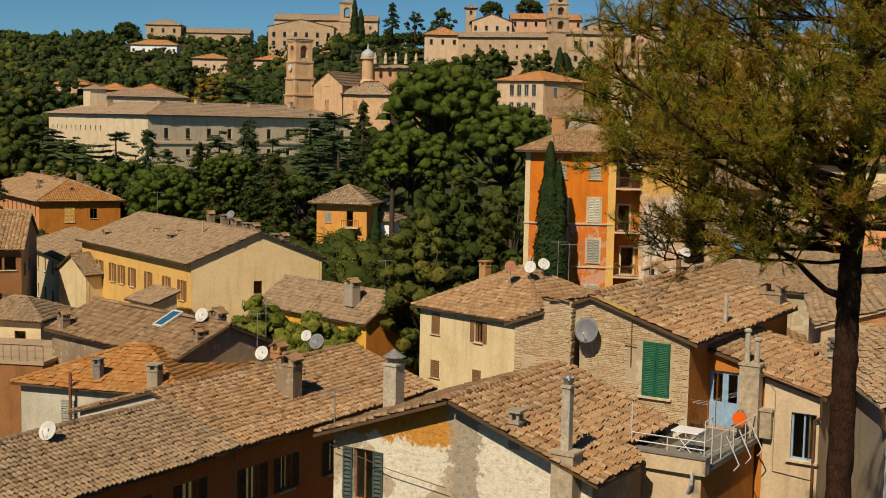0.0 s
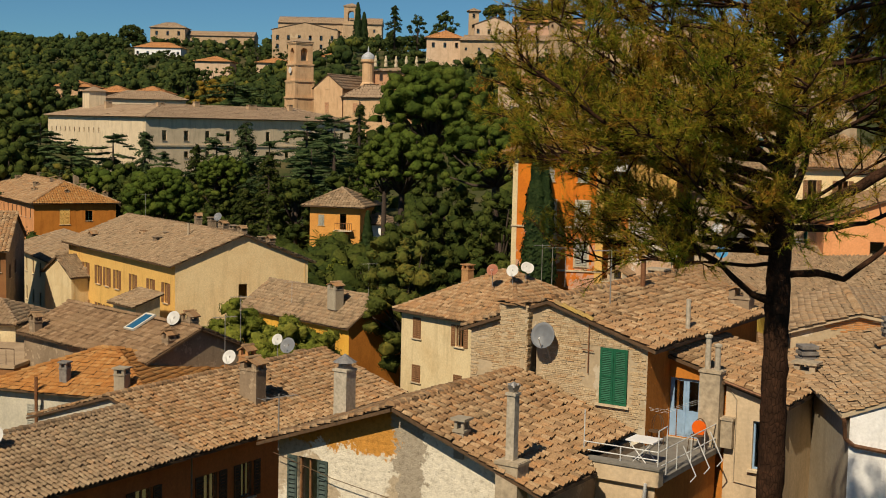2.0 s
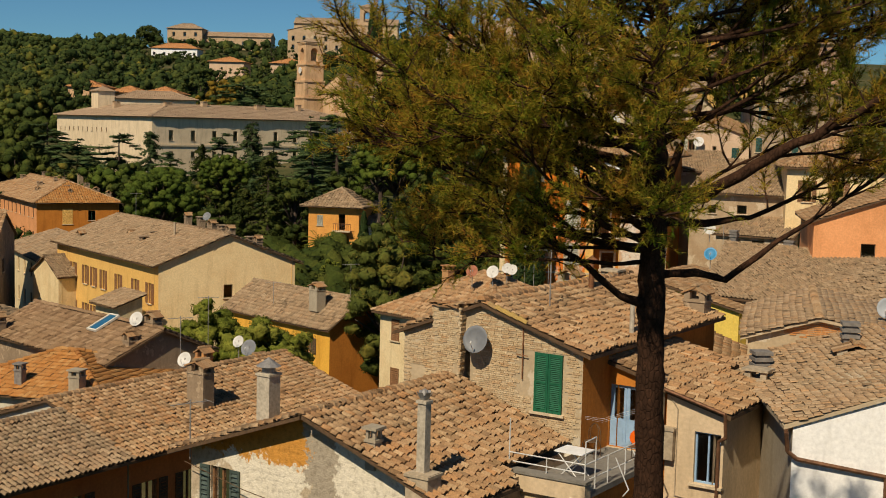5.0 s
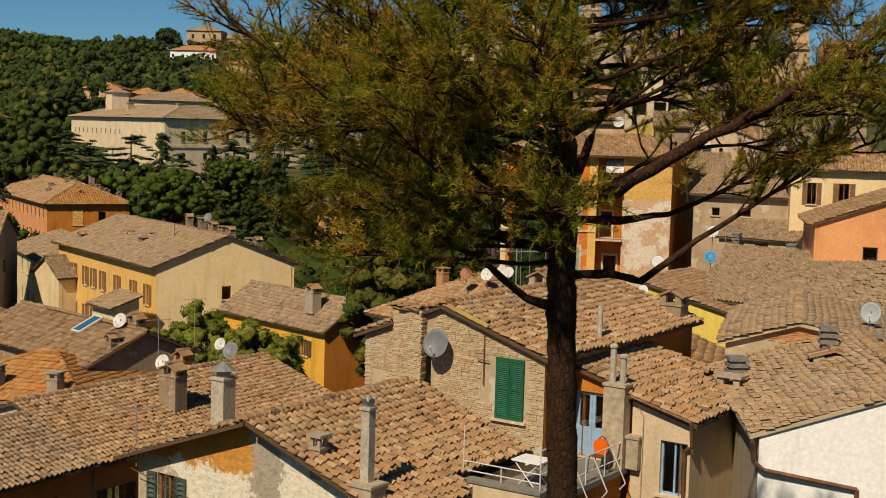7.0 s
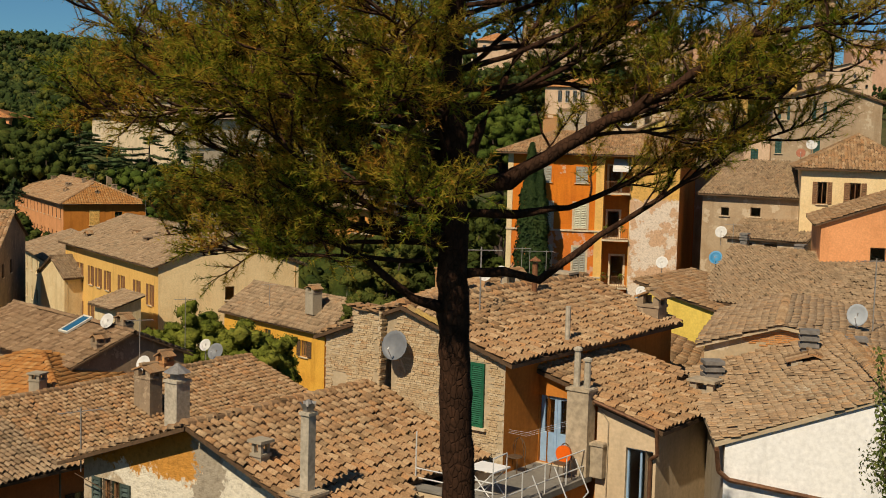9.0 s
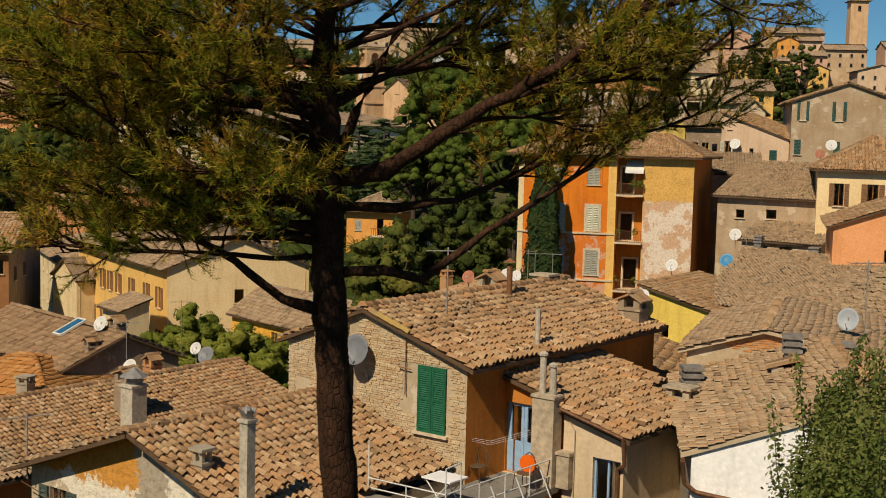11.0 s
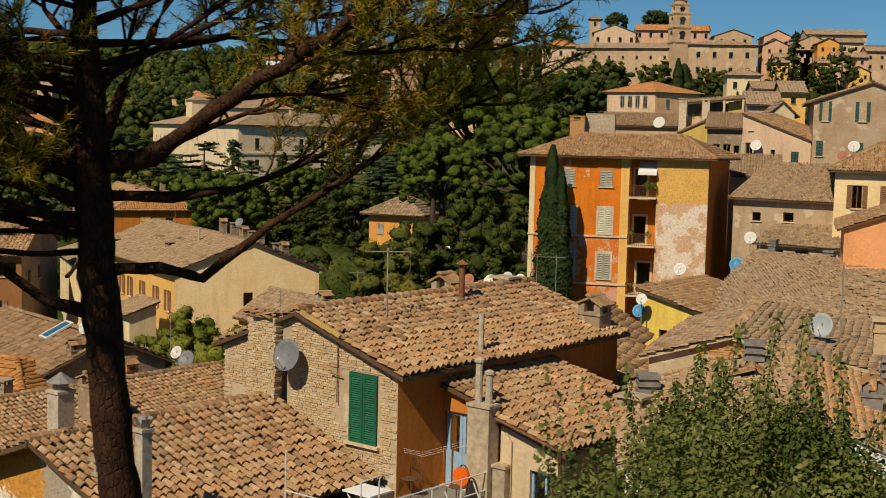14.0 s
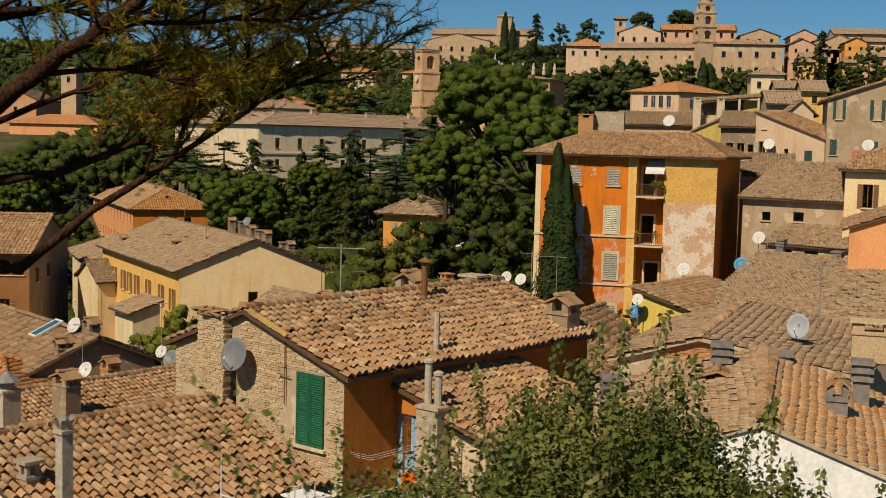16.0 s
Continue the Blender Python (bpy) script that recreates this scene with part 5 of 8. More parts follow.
far_house("brown house on the town slope", 72.4, 90.0, 410, 50.4, 2.0, "pinkish", "gable_s", rows=((1.5, 0), (4.5, 0)), step=3)
far_house("yellow house on the town slope", 57.2, 61.8, 370, 39.5, 1.2, "yellow", rows=((1.4, 0),), step=2.6, depth=8)
far_house("yellow house on the town slope", 69.1, 73.0, 370, 39.6, 1.2, "yellow", rows=((1.4, 0),), step=2.6, depth=8)

# ---- the town on the slope to the east ----
house("grey_house", "tall grey plastered house with green shutters", [(30.2, 122), (39.5, 121), (41, 133), (31.5, 134)], 8, 20.7, 22.3, "gable_f", wall="grey_wall", tile="tile_red", over=0.5,
      wins={"f": [(0.95, 19.1, 0.5, 1.65, "open", "shutter_teal"), (4.0, 19.1, 0.6, 1.65, "open", "shutter_teal"), (0.6, 16.1, 0.55, 1.3, "closed_far", "shutter_teal"), (3.9, 16.0, 0.55, 1.3, "closed_far", "shutter_teal")]})
house("pink_house", "pale pink house with a long sloping tiled roof", [(24.9, 127.5), (30.2, 122.7), (33.6, 126.4), (28.3, 131.2)], 8, 17.3, 19.6, "shed_l", wall="pinkish", tile="tile_red", over=0.3, rake=0.15,
      wins={"f": [(5.6, 14.9, 0.75, 1.5, "closed_far", "shutter_teal"), (0.75, 15.4, 0.8, 1.7, "open", "shutter_pale"), (3.3, 15.9, 0.45, 0.6, "dark", "wood_dark"), (0.95, 18.2, 0.4, 0.6, "dark", "wood_dark")]})
house("wide_roof_house", "long low house under a wide brown tiled roof", [(12.3, 150), (22.0, 149.6), (22.4, 158), (12.7, 158.4)], 8, 18.6, 20.1, "shed_b", wall="stone_far", tile="tile_old", over=0.4)
house("olive_house", "olive-yellow gable wall under a sloping roof", [(19.9, 139.2), (22.7, 138.9), (23.4, 147), (20.6, 147.3)], 8, 17.9, 19.1, "gable_f", wall="olive", tile="tile_old", over=0.15, rake=0.15, rf=0.93)
house("court_house", "dark plastered house with a low brown roof and a yellow foot", [(22.3, 134.2), (25.7, 133.8), (26.5, 141), (23.1, 141.4)], 8, 18.4, 19.9, "shed_b", wall="old_render", tile="tile_old", over=0.45,
      wins={"f": [(0.9, 15.3, 0.7, 1.6, "glass", "olive"), (1.9, 15.3, 0.7, 1.6, "glass", "olive"), (2.8, 15.6, 0.5, 1.2, "dark", "shutter_teal")]})
LOG = thing("roof_loggia", (23.7, 147, 17), "open roof loggia with plaster posts and a tiled canopy", "loggia")
g = Geo()
g.slab([(20.6, 144.6, 21.0), (26.8, 144.2, 21.6), (27.2, 148.6, 22.1), (21.0, 149.0, 21.5)], 0.14)
canopy = part("canopy", g, "wood_dark", LOG)
lay_tiles(canopy, [Vector((20.6, 144.6, 21.02)), Vector((26.8, 144.2, 21.62)), Vector((27.2, 148.6, 22.12)), Vector((21.0, 149.0, 21.52))], "tile_old", 0.3, 0.45, PROF_MID)
for k in range(4):
    g = Geo()
    g.box((20.9 + 1.9 * k, 144.7 - 0.13 * k, 19.2 + 0.09 * k), (0.11, 0, 0), (0, 0.11, 0), (0, 0, 1.8 + 0.09 * k))
    part("post", g, "stone_trim", LOG)
g = Geo()
wall_panel(g, (25.2, 145.2), (26.9, 145.0), 17, 21.3, [], 0.3)
part("wall", g, "olive", LOG)
g = Geo()
wall_panel(g, (20.8, 148.2), (27.0, 147.8), 17, 21.2, [], 0.3)
part("wall", g, "old_render", LOG)
g = Geo()
wall_panel(g, (20.7, 144.9), (26.9, 144.5), 17, 19.7, [], 0.25)
part("wall", g, "stone_far", LOG)
for k in range(5):
    q = (21.6 + 0.85 * k, 144.9, 19.75)
    part("potted_plant", clump_leaves([(*q, 0.3, 0.25, 0.3 + 0.1 * (k % 3))], 60, 0.16), "leaf_garden", LOG)
house("lean_to", "small lean-to with a brown tiled roof", [(23.4, 117.2), (26.9, 116.8), (27.6, 123), (24.1, 123.4)], 8, 14.3, 15.9, "shed_b", wall="grey_wall", tile="tile_old", over=0.3)
house("roof_house", "grey stone house under a wide brown tiled roof", [(22.5, 108.9), (30.0, 105.2), (33.5, 112.5), (26.0, 116.2)], 4, 12.9, 15.3, "shed_b", wall="grey_wall", tile="tile_old", over=0.5,
      wins={"f": [(1.85, 11.2, 0.65, 0.65, "dark", "wood_dark"), (4.3, 11.25, 0.8, 0.7, "dark", "wood_dark")]})
house("cream_tall_house", "cream-yellow house with brown shutters and balcony", [(28.9, 103), (37.2, 101.5), (38.7, 110), (30.4, 111.5)], 2, 15.4, 17.7, "hip", wall="straw", tile="tile_red", over=0.5,
      wins={"f": [(1.55, 12.6, 0.7, 1.65, "open", "wood_brown"), (3.9, 12.4, 0.8, 1.85, "open", "wood_brown"), (1.6, 8.4, 1.0, 2.1, "closed_far", "shutter_green")]})
house("salmon_house", "salmon pink house with a tiled gable", [(26.5, 85.5), (36.5, 83.8), (38, 93), (28, 94.7)], 0, 12.2, 14.2, "gable_f", wall="salmon", tile="tile_red", over=0.4, rf=0.55,
      wins={"f": [(3.4, 9.6, 0.9, 1.3, "dark", "wood_dark")]})
house("shed_house", "low stone shed with a brown tiled roof", [(23.8, 104.0), (29.0, 101.0), (31, 104.6), (25.8, 107.6)], 4, 9.8, 11.0, "shed_b", wall="grey_wall", tile="tile_old", over=0.3,
      wins={"f": [(1.6, 8.7, 0.8, 0.8, "dark", "wood_dark"), (3.4, 8.4, 1.0, 1.1, "dark", "wood_dark")]})
# tiled roofs between the brick house and the apartment house
house("court_house", "house with a wide weathered tiled roof", [(17.2, 57.6), (21.0, 53.4), (27.5, 59.2), (23.4, 63.6)], 0, 9.8, 11.7, "shed_b", wall="mortar", tile="tile_old", over=0.3, prof=PROF_WORN, cw=0.21, rl=0.26, rough=1.2)
house("court_house", "house with a long brown tiled roof", [(17.8, 76.0), (27.5, 70.0), (33.5, 84.0), (22.5, 92.0)], 0, 8.4, 10.0, "shed_b", wall="mortar", tile="tile_old", over=0.3, rough=1.1)
house("small_yellow_house", "small house with a bright yellow gable", [(14.7, 76.5), (19.4, 73.4), (23.3, 79.8), (18.6, 82.9)], 0, 7.9, 9.2, "shed_l", wall="lemon", tile="tile_red", over=0.3, wins={"f": [(1.4, 6.6, 0.5, 0.7, "dark", "wood_dark")]})
house("back_house", "house with a brown tiled roof behind the brick house", [(9.5, 62.0), (13.0, 59.8), (14.6, 65.8), (11.6, 68.5)], 0, 8.5, 9.5, "gable_f", wall="mortar", tile="tile_red", over=0.3)

# ---- at the valley's left edge ----
BROWN = [(-52.2, 116.6), (-39.8, 119.4), (-43.4, 135.2), (-55.8, 132.4)]
BROWN_W = 12.71
house("pale_house", "pale cream three-storey house with small windows", [(-48.6, 147.6), (-38.6, 130.8), (-31.0, 135.4), (-41.0, 152.2)], -9, 3.0, 4.9, "hip", wall="cream", tile="tile_old", over=0.5, cw=0.36, rl=0.5, prof=PROF_FAR,
      wins={"f": [(2.4 + 3.3 * i, z, 0.8, 1.5, "dark", "wood_dark") for i in range(6) for z in (0.7, -2.5, -5.7)]})
house("brown_house", "brown house with a glazed band under a wide tiled roof", BROWN, -7, 5.35, 8.2, "gable_s", wall="umber", tile="tile_red", over=0.55, cw=0.36, rl=0.5, prof=PROF_FAR, walls={"r": "old_render"},
      wins={"f": [(BROWN_W - 1.0 - 1.25 * i, 3.3, 1.05, 1.3, "dark", "wood_dark") for i in range(6)] + [(BROWN_W - 2.2 - 3.0 * i, -0.6, 0.9, 1.7, "open", "wood_brown") for i in range(3)], "r": [(3.0, 2.4, 0.8, 1.3, "closed_far", "wood_dark"), (7.4, 2.4, 0.8, 1.3, "closed_far", "wood_dark")]})
house("annex_house", "small pale annex with a sloping tiled roof", [(-38.6, 127), (-34.6, 122.5), (-31.5, 126), (-35.5, 130.5)], -5, 2.6, 4.2, "gable_f", wall="cream", tile="tile_old", over=0.4)
house("porch_house", "small porch with a lean-to tiled roof", [(-26.6, 107.6), (-24.0, 104.9), (-22.4, 106.5), (-25.0, 109.2)], -5, 2.5, 3.2, "shed_b", wall="cream", tile="tile_old", over=0.5)
house("terrace_block", "ochre block with a flat roof terrace", [(-36, 77), (-23.8, 75.0), (-22.8, 82), (-35, 84)], -5, 3.1, 3.3, "flat", wall="umber", tile="terrace_tiles", over=0.1)
house("terrace_block", "pale low block beside the terrace", [(-32, 84.5), (-26.6, 83.5), (-25.8, 88), (-31, 89)], -5, 4.4, 5.4, "hip", wall="cream", tile="tile_old", over=0.4, wins={"f": [(4.0, 2.2, 0.8, 1.4, "dark", "wood_dark")]})
house("white_villa", "white villa between the trees", [(-11.0, 172), (-6.6, 171), (-5.6, 177), (-10, 178)], -3, 4.6, 5.6, "hip", wall="white_wall", tile="tile_old", over=0.4, cw=0.4, rl=0.6, prof=PROF_FAR, wins={"f": [(2.6, 1.0, 0.9, 1.8, "dark", "wood_dark")]})
far_house("orange church-like building beyond the convent", -157, -145, 335, 24.0, 2.6, "church_red", "gable_f", rows=((2, 0),), depth=14)
far_house("pale hall with a low roof", -118, -98, 262, 7.5, 1.2, "white_wall", "gable_s", rows=(), depth=14)
far_house("slim stone tower beyond the convent", -135.6, -131.4, 330, 31.6, 0.8, "stone_far", "hip", rows=((1.5, 0),), depth=4)

far_house("stone tower on the town skyline", 93.5, 98.5, 392, 58.6, 0.9, "church", rows=((1.5, 0),), depth=5, name="hill_tower", drop=34)
far_house("terracotta roofed block beyond the convent", -146, -122, 322, 17.6, 2.2, "salmon", tile="tile_far_orange", rows=())
far_house("low house with orange roof in the woods", -99, -88, 400, 26.0, 2.0, "pinkish", tile="tile_far_orange", rows=())
far_house("low house with orange roof in the woods", -125, -113, 405, 27.6, 2.0, "church", tile="tile_far_orange", rows=())
far_house("house with an orange roof below the palace", -48, -36, 470, 42.0, 1.8, "pinkish", tile="tile_far_orange", rows=())
# roofs stepping up the town slope
for lb, x0, x1, y, ze, rise, wl, rf_, rows_, dep, dr in (
        ("small yellow house with a brown roof", 37.8, 41.3, 200, 24.6, 1.5, "yellow", "gable_s", ((0.7, 0),), 8, 8),
        ("small house with a low gable and one shuttered window", 32.6, 35.5, 170, 20.8, 1.3, "beige", "gable_f", ((0.5, 0),), 8, 8),
        ("low brown roof on the slope", 31.5, 35.9, 185, 22.3, 1.6, "stone_far", "gable_s", (), 9, 8),
        ("low stone house under the cream one", 40.6, 48.0, 262, 27.6, 1.4, "pinkish", "gable_s", ((0.9, 0),), 9, 12),
        ("brown roofed house on the town hill", 56.9, 64.0, 388, 45.4, 1.6, "rose", "gable_f", ((1.2, 0), (4.0, 0)), 10, 18),
        ("stone house on the town hill", 64.2, 71.6, 392, 44.4, 1.5, "stone_far", "gable_s", ((1.2, 0),), 10, 18),
        ("orange walled house on the town hill", 72.0, 78.0, 386, 46.0, 1.4, "apricot", "gable_f", ((1.2, 0), (3.8, 0)), 10, 18),
        ("pale house on the town hill", 78.2, 85.5, 390, 46.6, 1.5, "pinkish", "gable_s", ((1.2, 0),), 10, 18),
        ("small house on the town hill", 58.7, 65.6, 374, 41.0, 1.3, "church", "gable_s", ((0.9, 0),), 9, 16),
        ("long house on the town hill", 74.0, 83.5, 372, 41.2, 1.4, "rose", "gable_s", ((0.9, 0),), 9, 16),
        ("ochre house on the town hill", 74.8, 80.0, 352, 36.2, 1.2, "yellow", "gable_f", ((0.9, 0),), 8, 14),
        ("stone house on the town hill", 84.5, 96.0, 380, 43.5, 1.6, "stone_far", "gable_s", ((1.2, 0), (3.8, 0)), 10, 20),
        ("pale house on the town hill", 87.0, 99.0, 350, 36.0, 1.6, "pinkish", "gable_f", ((1.2, 0), (3.8, 0)), 10, 18),
        ("rose house on the town hill", 99.0, 112.0, 372, 44.0, 1.6, "rose", "gable_s", ((1.2, 0), (3.8, 0)), 10, 20)):
    far_house(lb, x0, x1, y, ze, rise, wl, rf_, rows=rows_, depth=dep, drop=dr, ww=0.7, wh=1.0, step=3.1)
house("back_house", "plain dark house behind the apartment house", [(22.9, 117.2), (27.6, 116.4), (28.8, 124), (24.1, 124.8)], 0, 13.4, 14.6, "shed_l", wall="grey_wall", tile="tile_old", over=0.3)
house("back_house", "low roof between the brick house and the bare gable", [(11.4, 48.0), (13.8, 47.3), (15.6, 55.0), (13.2, 55.6)], 0, 8.9, 9.9, "shed_l", wall="mortar", tile="tile_red", over=0.25, prof=PROF_FINE)


# ---- trees of the valley and the hill ----
KINDS = {
    "cedar": ("cedar_tree", "wide cedar with layered blue-green branches", 0.12),
    "conifer": ("conifer_tree", "tall dark conifer with drooping boughs", 0.05),
    "broad": ("broadleaf_tree", "dense evergreen tree with a rounded crown", 0.12),
    "umbrella": ("stone_pine", "umbrella pine with a flat-topped green crown", 0.3),
    "cypress": ("cypress_tree", "narrow dark green cypress tree", 0.0),
}
